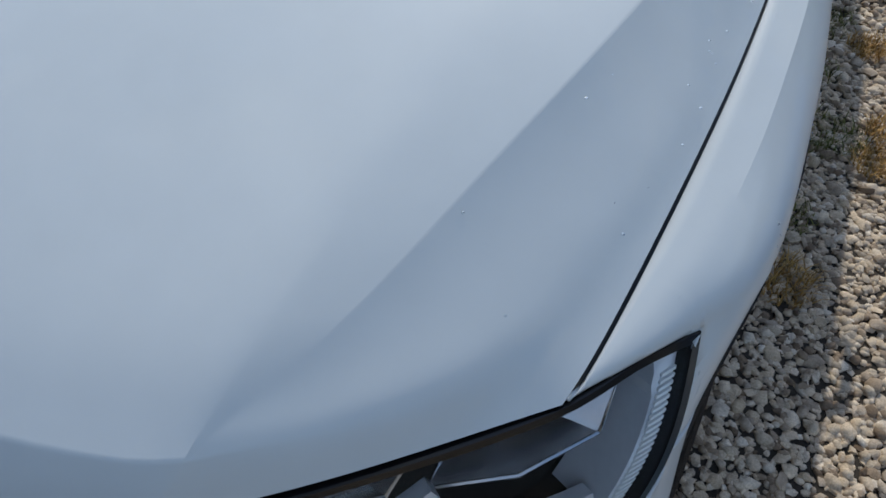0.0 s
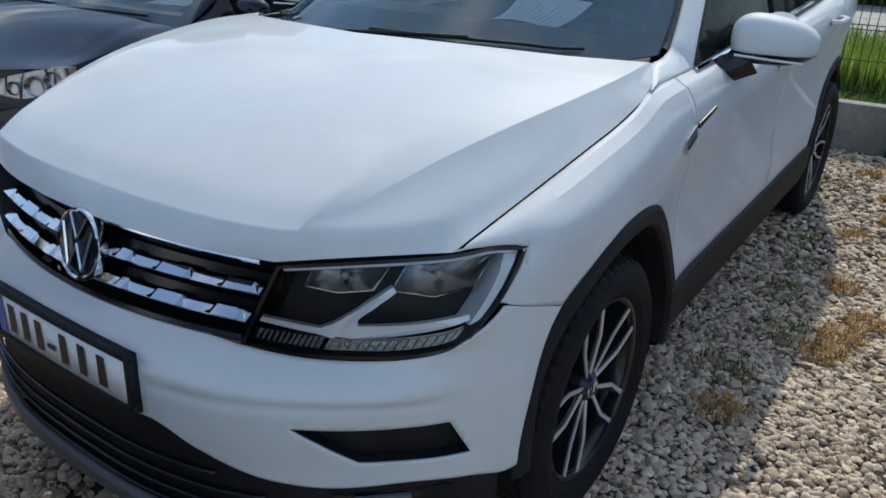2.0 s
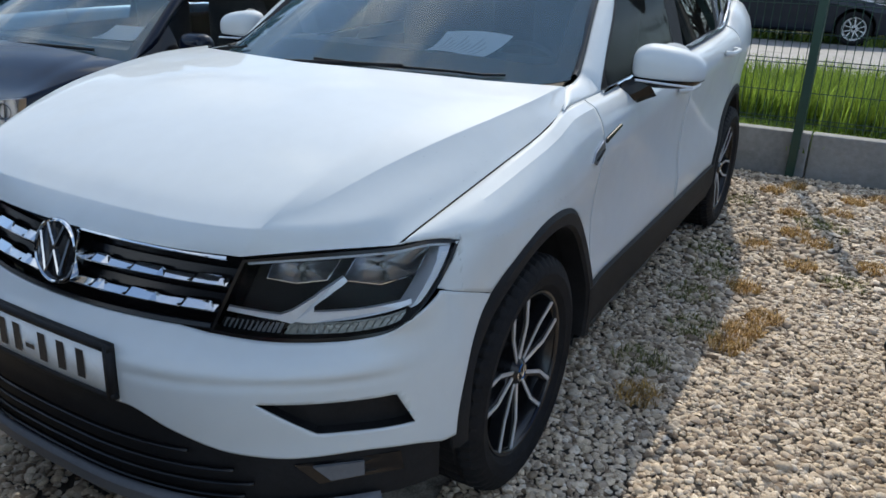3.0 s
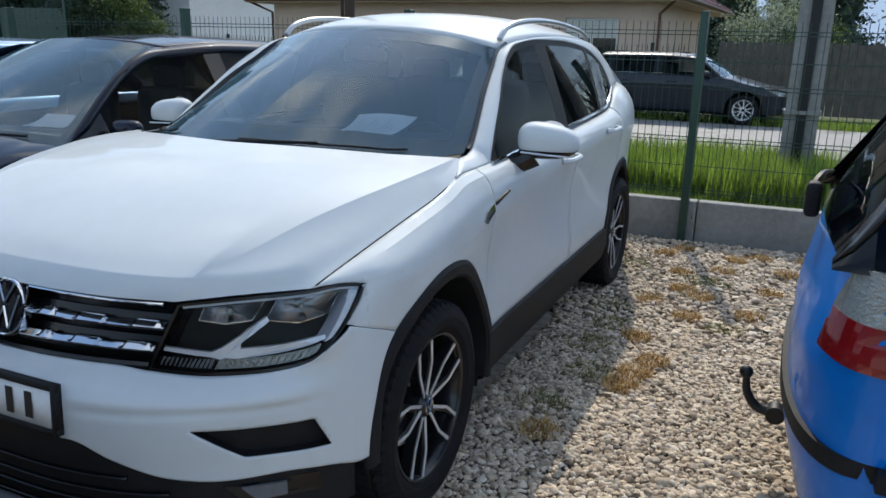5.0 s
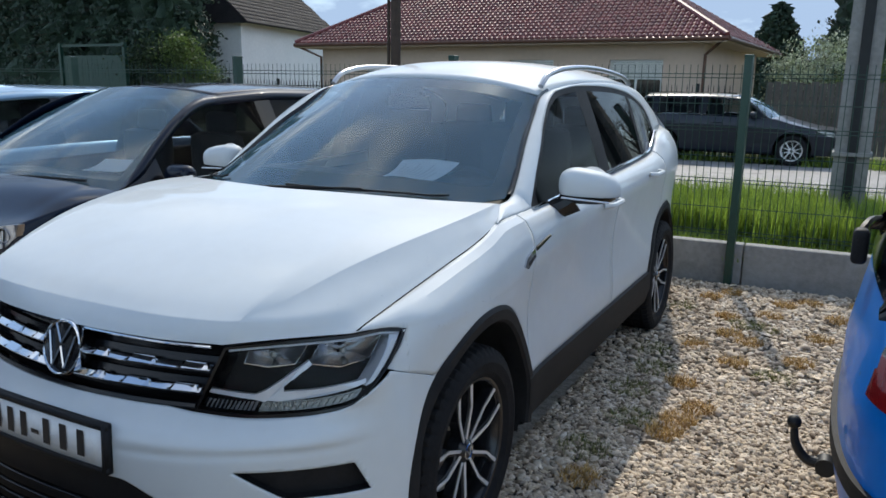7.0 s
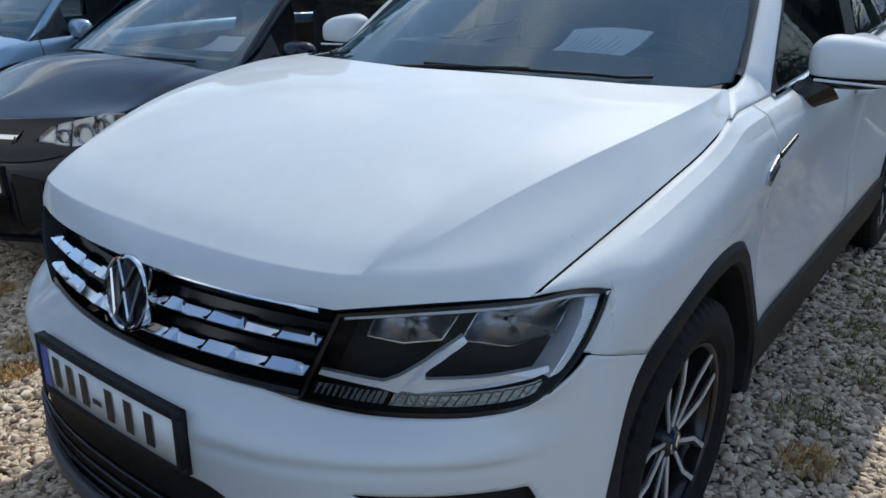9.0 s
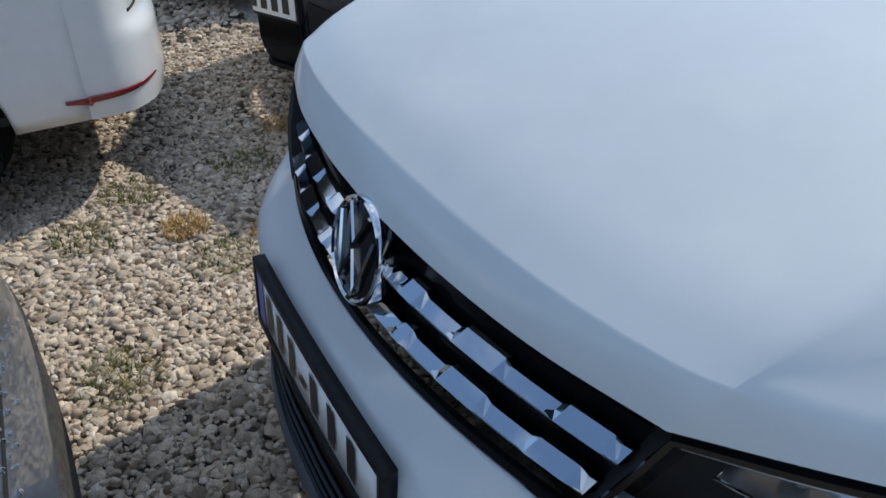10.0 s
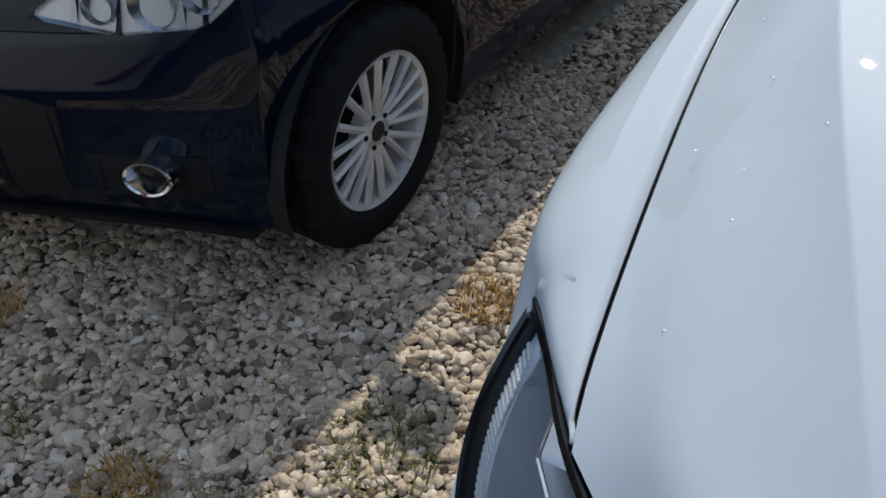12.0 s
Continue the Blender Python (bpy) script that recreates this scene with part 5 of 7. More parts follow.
blades("dry_grass_tuft", [(x, y, 0.008) for x, y in dry], 7500, 0.040, 0.085, M_DRY, "straw-coloured dry grass tufts in the gravel", "grass", 2, 1.3, 0.0022)
mossy = [(1.03, 2.6), (1.08, 2.95), (0.98, 3.27), (1.13, 2.23), (1.52, 4.02), (1.42, 4.07), (-1.41, 0.56), (-1.26, 0.86), (-1.33, 0.16), (-1.93, -0.04), (-0.88, -0.24), (-1.98, 0.41), (1.03, 1.82), (-1.68, -0.24), (0.94, 4.3), (1.67, 3.14)]
blades("weed_tuft", [(x, y, 0.0) for x, y in mossy], 5200, 0.035, 0.12, M_MOSS, "low mossy green weeds between the stones", "grass", 3, 1.4, 0.0025)

# verge with long grass behind the wall
g = np.random.default_rng(5)
blades("verge_grass", [(x, y, 0.19) for x, y in zip(g.uniform(-1.2, 4.6, 500), g.uniform(6.0, 7.8, 500))], 26000, 0.42, 0.16, M_GRASS, "long bright green grass on the verge", "grass", 6, 0.45, 0.006)
blades("short_grass", [(x, y, 0.19) for x, y in zip(g.uniform(-1.5, 4.6, 300), g.uniform(5.35, 6.2, 300))], 14000, 0.09, 0.2, M_GRASS, "mown grass strip behind the wall", "grass", 7, 0.8, 0.005)
blades("far_grass", [(x, y, 0.0) for x, y in zip(g.uniform(-9, 8, 250), g.uniform(16.2, 17.4, 250))], 7000, 0.22, 0.3, M_GRASS, "grass along the far edge of the street", "grass", 8, 0.6, 0.010)

# low concrete wall and mesh fence
for x0, x1 in ((-14.0, -11.3), (-11.29, -8.8), (-8.79, -6.3), (-6.29, -3.8), (-3.79, -1.26), (-1.25, 1.24), (1.25, 3.75), (3.76, 6.3), (6.31, 9.0)):
    v, f = box(x0, x1, -0.06, 0.06, -0.02, 0.335)
    v = [(x, y + WALL_Y(x) + 0.06, z) for x, y, z in v]
    tagged(part("wall_panel", (v, f), M_CONCRETE, None, smooth=0, bevel=0.008), "weathered grey concrete panel of the low boundary wall", "wall", "boundary wall panels", "structure")


def fence_bay(x0, x1):
    bay = thing("fence", "dark green welded mesh fence panel on a post", "fence", (x0, WALL_Y(x0) - 0.01, 0), 0, "mesh fence bays")
    L, slope = x1 - x0, 0.04
    pt = lambda x, z, d=0.0: (x, slope * x + d, z)
    post = part("post", box(-0.03, 0.03, -0.045, 0.045, -0.02, 1.80), M_FENCE, bay, smooth=0, bevel=0.004)
    part("post_cap", soft_box((0, 0, 1.805), (0.066, 0.096, 0.02), 0.006), M_FENCE, bay)
    ups = [tube([pt(x, 0.36, 0.05), pt(x, 1.74, 0.05)], 0.0028, 4, caps=False) for x in np.arange(0.03, L - 0.01, 0.055)]
    tagged(part("welded_mesh", join(*ups), M_FENCE, bay, smooth=0), kind="stuff")
    for z in (0.40, 0.43, 0.62, 0.82, 0.85, 1.03, 1.23, 1.26, 1.44, 1.64, 1.67):
        part("mesh_bar", tube([pt(0.0, z, 0.046), pt(L, z, 0.046)], 0.0032, 4), M_FENCE, bay, smooth=0)
    return bay


for x in np.arange(-13.85, 6.2, 2.5):
    fence_bay(float(x), float(x + 2.5))

# ---- poles ----
pole = thing("utility_pole", "grey concrete utility pole with a dark cable channel", "pole", (1.93, 7.08, 0.1))
shaft = [[(sx * w, sy * w * 0.8, z) for sx, sy in ((-1, -1), (1, -1), (1, 1), (-1, 1))] for z, w in ((0, 0.155), (4, 0.14), (9, 0.115))]
part("shaft", grid(np.array(shaft).transpose(1, 0, 2), closed=True), M_CONCRETE, pole, smooth=0)
part("cable_channel", box(-0.045, 0.045, -0.150, -0.118, 0.0, 8.5), M_IRON, pole, smooth=0)
for z in (0.85, 2.35, 4.0):
    part("band", box(-0.17, 0.17, -0.165, 0.14, z, z + 0.035), M_CONCRETE, pole, smooth=0)
M_WOODPOLE = mat("brown_pole_wood", (0.055, 0.036, 0.026), 0.85, 0.0, 0.3, 6, bump=0.4, bump_scale=30)
bp = thing("wooden_pole", "dark brown wooden pole by the far pavement", "pole", (-10.39, 18.69, 0.0))
part("shaft", lathe([(0, 0.16), (4, 0.145), (9, 0.12)], 14, "z"), M_WOODPOLE, bp)
part("shaft_twin", tube([(-0.26, 0, 0), (-0.22, 0, 9)], 0.05, 8), M_WOODPOLE, bp)

# ---- houses ----
M_RENDER = mat("beige_render", (0.60, 0.46, 0.36), 0.9, 0.0, 0.05, 0.8, bump=0.25, bump_scale=90)
M_LIME = mat("white_render", (0.80, 0.80, 0.79), 0.9, 0.0, 0.05, 0.8, bump=0.2, bump_scale=90)
M_TILE = mat("brown_roof_tile", (0.150, 0.034, 0.032), 0.5, 0.0, 0.25, 1.5, island=0.25)
M_SLATE = mat("dark_roof_tile", (0.024, 0.022, 0.024), 0.7, 0.0, 0.25, 2, island=0.3, spec=0.2)
M_GUTTER = mat("brown_gutter", (0.12, 0.055, 0.035), 0.4, 0.2, 0.1, 10)
M_FRAME = mat("white_window_frame", (0.72, 0.72, 0.70), 0.4, 0.0, 0.03, 10)
M_PANE = glass("house_pane", (0.25, 0.28, 0.30), ior=1.5)
M_DARKROOM = mat("dark_room", (0.03, 0.03, 0.03), 0.9, 0.0, 0.2, 4)
M_SHUTTER = mat("roller_shutter", (0.62, 0.62, 0.58), 0.6, 0.0, 0.04, 10)


def tile_field(parent, corner, along, up, rows_n, cols_n, trim=None, material=None):
    """Overlapping curved tiles over a roof plane, in one joined mesh."""
    corner, along, up = (np.array(q, float) for q in (corner, along, up))
    L, U = np.linalg.norm(along), np.linalg.norm(up)
    a, u = along / L, up / U
    nrm = np.cross(a, u)
    vs, fs, k = [], [], 0
    cw, rh = L / cols_n, U / rows_n
    for r in range(rows_n):
        for c in range(cols_n):
            if trim and not trim((c + 0.5) / cols_n, (r + 0.5) / rows_n):
                continue
            o = corner + a * c * cw + u * r * rh
            prof = ((0.0, 0.012), (0.25, 0.05), (0.5, 0.062), (0.75, 0.05), (1.0, 0.012))
            for w, h in prof:
                vs += [o + a * w * cw + nrm * (h + 0.045), o + a * w * cw + u * rh * 1.06 + nrm * (h + 0.008)]
            for i in range(4):
                fs.append((k + 2 * i, k + 2 * i + 2, k + 2 * i + 3, k + 2 * i + 1))
            k += 10
            vs += [o + nrm * 0.0, o + a * cw + nrm * 0.0]
            fs.append((k, k + 1, k - 2, k - 6, k - 10))
            k += 2
    return tagged(part("roof_tiles", (vs, fs), material or M_TILE, parent, smooth=50), kind="stuff")


house = thing("house", "beige rendered bungalow with a brown tiled hip roof", "house", (-2.21, 22.93, 0.0), -2.1)
HW, HD, EZ = 14.5, 10.0, 2.88
holes = [(-2.9, -1.2, 0.9, 2.40), (-6.4, -4.8, 0.9, 2.40), (-12.4, -11.1, 0.9, 2.25)]
xs = sorted({-HW, 0.0, *[q for h in holes for q in h[:2]]})
wall_bits = []
for a, b in zip(xs, xs[1:]):
    h = next((h for h in holes if h[0] <= a and b <= h[1]), None)
    wall_bits += [box(a, b, 0, 0.35, 0, h[2]), box(a, b, 0, 0.35, h[3], EZ)] if h else [box(a, b, 0, 0.35, 0, EZ)]
wall_bits += [box(-0.35, 0, 0.35, HD, 0, EZ), box(-HW, -HW + 0.35, 0.35, HD, 0, EZ), box(-HW, 0, HD - 0.3, HD, 0, EZ)]
part("wall", join(*wall_bits), M_RENDER, house, "beige rendered wall", smooth=0)
for a, b, c, d in holes:
    win = part("window", join(box(a, b, 0.10, 0.16, c, c + 0.07), box(a, b, 0.10, 0.16, d - 0.07, d), box(a, a + 0.07, 0.10, 0.16, c, d), box(b - 0.07, b, 0.10, 0.16, c, d), box((a + b) / 2 - 0.04, (a + b) / 2 + 0.04, 0.10, 0.16, c, d)), M_FRAME, house, "white framed window with roller shutter", smooth=0)
    part("pane", box(a + 0.06, b - 0.06, 0.125, 0.135, c + 0.06, d - 0.06), M_PANE, win, smooth=0)
    part("room", box(a, b, 0.6, 0.62, c, d), M_DARKROOM, win, smooth=0)
    for k in range(7):
        part("shutter_slat", box(a + 0.05, b - 0.05, 0.085, 0.10, d - 0.08 - 0.075 * (k + 1) + 0.006, d - 0.08 - 0.075 * k), M_SHUTTER, win, smooth=0)
    part("sill", box(a - 0.06, b + 0.06, -0.06, 0.1, c - 0.05, c), M_FRAME, win, smooth=0)
OV, RZ = 0.75, 6.4
ex0, ex1, ey0, ey1 = -HW - OV, OV, -OV, HD + OV
ry = (ey0 + ey1) / 2
run = ry - ey0
ridge0, ridge1 = (ex0 + run, ry, RZ), (ex1 - run, ry, RZ)
corners = [(ex0, ey0, EZ + 0.12), (ex1, ey0, EZ + 0.12), (ex1, ey1, EZ + 0.12), (ex0, ey1, EZ + 0.12)]
rf = corners + [ridge0, ridge1]
part("roof", (rf, [(0, 1, 5, 4), (1, 2, 5), (2, 3, 4, 5), (3, 0, 4)]), M_TILE, house, smooth=0)
frac = run / (ex1 - ex0)
tile_field(house, corners[0], (ex1 - ex0, 0, 0), (0, run, RZ - EZ - 0.12), 30, 84, lambda c, r: c > frac * r and c < 1 - frac * r)
tile_field(house, corners[1], (0, ey1 - ey0, 0), (-run, 0, RZ - EZ - 0.12), 30, 60, lambda c, r: c > 0.5 * r and c < 1 - 0.5 * r)
for p, q in ((corners[1], ridge1), (corners[0], ridge0), (ridge0, ridge1)):
    part("ridge_cap", tube([np.array(p) + (0, 0, 0.06), np.array(q) + (0, 0, 0.06)], 0.085, 8), M_TILE, house)
part("soffit", box(ex0, ex1, ey0, ey1, EZ - 0.02, EZ + 0.08), M_RENDER, house, smooth=0)
part("gutter", join(tube([(ex0, ey0 - 0.05, EZ + 0.08), (ex1 + 0.05, ey0 - 0.05, EZ + 0.08)], 0.07, 8), tube([(ex1 + 0.05, ey0, EZ + 0.08), (ex1 + 0.05, ey1, EZ + 0.08)], 0.07, 8)), M_GUTTER, house)
part("downpipe", tube([(ex1 - 0.1, ey0, EZ + 0.05), (0.05, -0.08, EZ - 0.35), (0.05, -0.08, 0.1)], 0.05, 8), M_GUTTER, house)
part("downpipe", tube([(ex0 + 0.1, ey0, EZ + 0.05), (-HW - 0.02, -0.08, EZ - 0.35), (-HW - 0.02, -0.08, 0.1)], 0.05, 8), M_GUTTER, house)

white_house = thing("house", "white rendered house with a steep dark tiled roof and skylight", "house", (-24.86, 32.2, 0.0), 103.6)
part("wall", box(-6.2, 4.0, 0, 8, 0, 4.3), M_LIME, white_house, "white rendered wall", smooth=0)
part("roof", ([(-6.7, -0.6, 4.15), (4.6, -0.6, 4.15), (4.6, 8.6, 4.15), (-6.7, 8.6, 4.15), (-6.7, 4, 8.43), (3.0, 4, 8.43)], [(0, 1, 5, 4), (1, 2, 5), (2, 3, 4, 5), (3, 0, 4)]), M_SLATE, white_house, smooth=0)
tile_field(white_house, (-6.7, -0.6, 4.15), (11.3, 0, 0), (0, 4.6, 4.28), 22, 45, lambda c, r: c < 1 - 0.142 * r, M_SLATE)
part("skylight", ([(-4.0, 1.05, 5.80), (-3.1, 1.05, 5.80), (-3.1, 1.95, 6.63), (-4.0, 1.95, 6.63)], [(0, 1, 2, 3)]), M_FRAME, white_house, "pale roof window", smooth=0, solid=0.12)
part("chimney", box(-1.4, -0.7, 3.2, 3.9, 7.0, 9.0), M_LIME, white_house, smooth=0)


# ---- fences across the street ----
def bars_fence(x0, x1, y, step, h, material, label):
    fz = thing("fence", label, "fence", (x0, y, 0), -2.1)
    n_up = int((x1 - x0) / step)
    tall = join(*(tube([(i * step, 0, 0.15), (i * step, 0, h), (i * step, 0, h + 0.10)], (0.011, 0.011, 0.002), 5) for i in range(n_up)))
    tagged(part("pointed_bar", tall, material, fz, smooth=0), kind="stuff")
    for z in (0.30, h - 0.12):
        part("rail", box(0, x1 - x0, -0.012, 0.012, z, z + 0.03), material, fz, smooth=0)
    for i in range(0, n_up, 18):
        part("post", box(i * step - 0.04, i * step + 0.04, -0.04, 0.04, 0, h + 0.12), material, fz, smooth=0)
    return fz


bars_fence(-22.68, -0.66, 19.79, 0.13, 1.55, M_IRON, "dark wrought-iron garden fence with pointed bars")
M_OLDWOOD = mat("grey_weathered_wood", (0.10, 0.085, 0.07), 0.9, 0.0, 0.3, 5, bump=0.3, bump_scale=50)
wf = thing("fence", "tall weathered wooden board fence", "fence", (-0.06, 19.26, 0), -2.1)
for i in range(75):
    part("board", box(i * 0.17, i * 0.17 + 0.158, 0, 0.025, 0.05, 1.72 + 0.03 * math.sin(i * 2.3)), M_OLDWOOD, wf, smooth=0)
part("rail", box(0, 12.7, 0.025, 0.07, 0.4, 0.5), M_OLDWOOD, wf, smooth=0)
part("rail", box(0, 12.7, 0.025, 0.07, 1.3, 1.4), M_OLDWOOD, wf, smooth=0)
gate = thing("gate", "dark green sheet metal gate", "gate", (-27.65, 20.03, 0), -2.1)
for i in range(12):
    part("panel", box(i * 0.32, i * 0.32 + 0.31, 0, 0.04, 0.1, 2.5), M_FENCE, gate, smooth=0)
part("post", box(3.9, 4.04, -0.07, 0.07, 0, 3.0), M_FENCE, gate, smooth=0)
part("post", box(-0.2, -0.06, -0.07, 0.07, 0, 3.0), M_FENCE, gate, smooth=0)
part("top_rail", box(-0.1, 3.95, -0.03, 0.03, 2.85, 2.95), M_FENCE, gate, smooth=0)

# ---- trees ----
M_BARK = mat("bark", (0.07, 0.05, 0.035), 0.95, 0.0, 0.3, 6, bump=0.5, bump_scale=25)
M_SPRUCE = mat("spruce_needles", (0.016, 0.036, 0.022), 0.7, 0.0, 0.3, 2, second=(0.03, 0.06, 0.03), island=0.4)
M_LEAF = mat("leaf_green", (0.06, 0.10, 0.025), 0.6, 0.0, 0.3, 2, second=(0.10, 0.15, 0.035), island=0.45)
M_DARKLEAF = mat("dark_leaf", (0.022, 0.040, 0.014), 0.6, 0.0, 0.3, 2, second=(0.05, 0.075, 0.025), island=0.45)
leafy_light(M_LEAF, 0.4)
leafy_light(M_DARKLEAF, 0.35)
M_BLOSSOM = mat("pale_blossom", (0.50, 0.50, 0.40), 0.7, 0.0, 0.2, 2, second=(0.30, 0.36, 0.16), island=0.4)


def leaves(points, size, seed):
    """A leaf quad at every point, turned at random."""
    rg = np.random.default_rng(seed)
    n = len(points)
    a = rg.normal(size=(n, 3)); a /= np.linalg.norm(a, axis=1)[:, None]
    b = np.cross(a, rg.normal(size=(n, 3))); b /= np.linalg.norm(b, axis=1)[:, None]
    s = size * rg.uniform(0.6, 1.3, n)[:, None]
    p = np.array(points)
    v = np.stack([p - a * s, p + b * s * 0.45, p + a * s, p - b * s * 0.45], 1).reshape(-1, 3)
    return v, (np.arange(4)[None] + 4 * np.arange(n)[:, None]).tolist()


def conifer(x, y, h, r, seed):
    t = thing("conifer", "tall dark green spruce tree", "tree", (x, y, 0), 0, "spruces")
    rg = np.random.default_rng(seed)
    part("trunk", tube([(0, 0, 0), (0.03, 0, h * 0.5), (0, 0, h * 0.98)], (0.20, 0.12, 0.02), 8), M_BARK, t)
    pts, limbs = [], []
    for z in np.arange(h * 0.10, h * 0.98, h * 0.035):
        rr = r * (1 - z / h) ** 0.85 * rg.uniform(0.8, 1.15)
        for k in range(15):
            a = rg.uniform(0, 6.283)
            tip = np.array((math.cos(a) * rr, math.sin(a) * rr, z - rr * 0.28))
            root = np.array((0, 0, z + 0.1))
            limbs.append(tube([root, tip], (0.025, 0.006), 4, caps=False))
            m = int(46 * rr / r + 14)
            w = rg.uniform(0.45, 1, m)[:, None]
            q = root + (tip - root) * w + rg.normal(0, 0.07 * rr + 0.03, (m, 3)) * (1, 1, 0.6) - np.array((0, 0, 0.10)) * rg.uniform(0, 1, (m, 1))
            pts.append(q)
    tagged(part("branchwork", join(*limbs), M_BARK, t), kind="stuff")
    part("crown", leaves(np.concatenate(pts), 0.12, seed + 1), M_SPRUCE, t, smooth=0)
    # dense shaded twigs close to the trunk
    uneven = lambda i, j: 0.16 * r * np.sin(i * 2.1 + j * 1.7) * np.sin(i * 0.9 - j * 2.6)
    part("inner_crown", lathe([(z, r * 0.66 * (1 - z / h) ** 0.85) for z in np.linspace(h * 0.05, h * 0.97, 26)], 30, "z", wave=uneven), M_SPRUCE, t, smooth=0)
    return t


def leafy(name, label, x, y, h, r, seed, material, base=0.25, leaf=0.08, count=5200, group=""):
    t = thing(name, label, "bush" if h < 3.2 else "tree", (x, y, 0), 0, group)
    rg = np.random.default_rng(seed)
    part("trunk", tube([(0, 0, 0), (0.05, 0.02, h * 0.35), (0.0, 0.05, h * 0.6)], (0.05 * h, 0.035 * h, 0.015 * h), 8), M_BARK, t)
    cl, limbs = [], []
    for k in range(26):
        a, e = rg.uniform(0, 6.283), rg.uniform(0, 1)
        c = np.array((math.cos(a) * r * 0.75 * rg.uniform(0.2, 1), math.sin(a) * r * 0.75 * rg.uniform(0.2, 1), h * (base + (0.92 - base) * e)))
        limbs.append(tube([(0.03, 0.02, h * min(0.5, 0.15 + 0.4 * e)), c * (0.55, 0.55, 0.9), c], (0.012 * h, 0.006 * h, 0.003 * h), 5, caps=False))
        cl.append(c + rg.normal(0, 1, (count // 26, 3)) * np.array((0.22, 0.22, 0.16)) * r * rg.uniform(0.8, 1.5))
    tagged(part("branchwork", join(*limbs), M_BARK, t), kind="stuff")
    part("crown", leaves(np.concatenate(cl), leaf, seed + 1), material, t, smooth=0)
    return t


conifer(-1.95, 42.36, 6.0, 3.4, 21)
conifer(2.2, 42.21, 12.0, 3.4, 22)
for k, (x, y, h, r) in enumerate(((-23.9, 22.4, 10.5, 2.9), (-26.6, 22.8, 11.0, 3.2), (-29.6, 22.6, 11.5, 3.3), (-32.8, 23.4, 11.5, 3.4), (-36.4, 24.6, 12.0, 3.6), (-28.2, 25.4, 12.5, 3.8))):
    conifer(x, y, h, r, 23 + k)
leafy("bush", "flowering broad bush with yellow-green leaves", -20.95, 20.75, 3.3, 1.35, 31, M_LEAF, 0.1, 0.07, 9000)
leafy("bush", "broad leafy garden bush", -22.9, 20.8, 3.2, 1.5, 32, M_DARKLEAF, 0.1, 0.07, 8000)
leafy("blossom_tree", "small tree in white blossom", 0.78, 28.5, 3.3, 1.6, 33, M_BLOSSOM, 0.2, 0.06, 6000)
leafy("blossom_tree", "small tree in white blossom", 0.30, 27.5, 2.7, 1.2, 34, M_BLOSSOM, 0.2, 0.06, 4000)
leafy("bush", "bright green garden bush", 2.13, 26.9, 2.5, 1.2, 35, M_LEAF, 0.1, 0.07, 5000)
leafy("bare_tree", "sparse tree with thin brown twigs", 5.41, 25.2, 5.2, 1.8, 36, M_OLDWOOD, 0.3, 0.06, 3000)
leafy("bush", "green bush behind the board fence", 7.2, 21.4, 2.6, 1.6, 37, M_LEAF, 0.1, 0.07, 5000)

# ---- the other cars ----
def alloy(parent, at, turn, radius, rim_r, width, spokes, paint, twin=True):
    """A tyre with a many-spoked silver wheel; outside faces +x before turning."""
    w = part("wheel", tyre(radius, rim_r, width, 96), M_RUBBER, parent, "tyre on a silver alloy wheel", smooth=25)
    h = width / 2
    part("rim", lathe([(-h * 0.7, rim_r - 0.005), (h * 0.1, rim_r - 0.03), (h * 0.8, rim_r - 0.012), (h * 0.88, rim_r), (h * 0.80, rim_r + 0.004)], 48, "x"), paint, w)
    part("brake_drum", lathe([(h * 0.1, 0.0), (h * 0.1, rim_r * 0.8), (-h * 0.3, rim_r * 0.85)], 30, "x"), M_DARKRIM, w)
    for k in range(spokes):
        a = 2 * math.pi * k / spokes
        pt_ = lambda r, b, x: (x, r * math.cos(a + b), r * math.sin(a + b))
        fork = math.pi / spokes * 0.52
        for b in (-fork, fork):
            part("spoke", tube([pt_(0.052, b * 0.35, h * 0.56), pt_(rim_r * 0.45, b * 0.75, h * 0.66), pt_(rim_r - 0.007, b, h * 0.76)], (0.014, 0.0125, 0.014), 6, 7, flat=0.8), paint, w)
    part("hub", lathe([(h * 0.70, 0.0), (h * 0.70, 0.028), (h * 0.66, 0.034), (h * 0.62, 0.062), (h * 0.3, 0.07)], 24, "x"), paint, w)
    part("hub_cap", lathe([(h * 0.72, 0.0), (h * 0.72, 0.026), (h * 0.69, 0.029)], 20, "x"), M_GLOSSBLACK, w)
    for k in range(5):
        a = 2 * math.pi * (k + 0.5) / 5
        part("bolt", ball((h * 0.66, 0.046 * math.cos(a), 0.046 * math.sin(a)), (0.006, 0.008, 0.008), 8, 5), M_GLOSSBLACK, w)
    w.matrix_basis = pose(*at, 0, 0, turn)
    return w


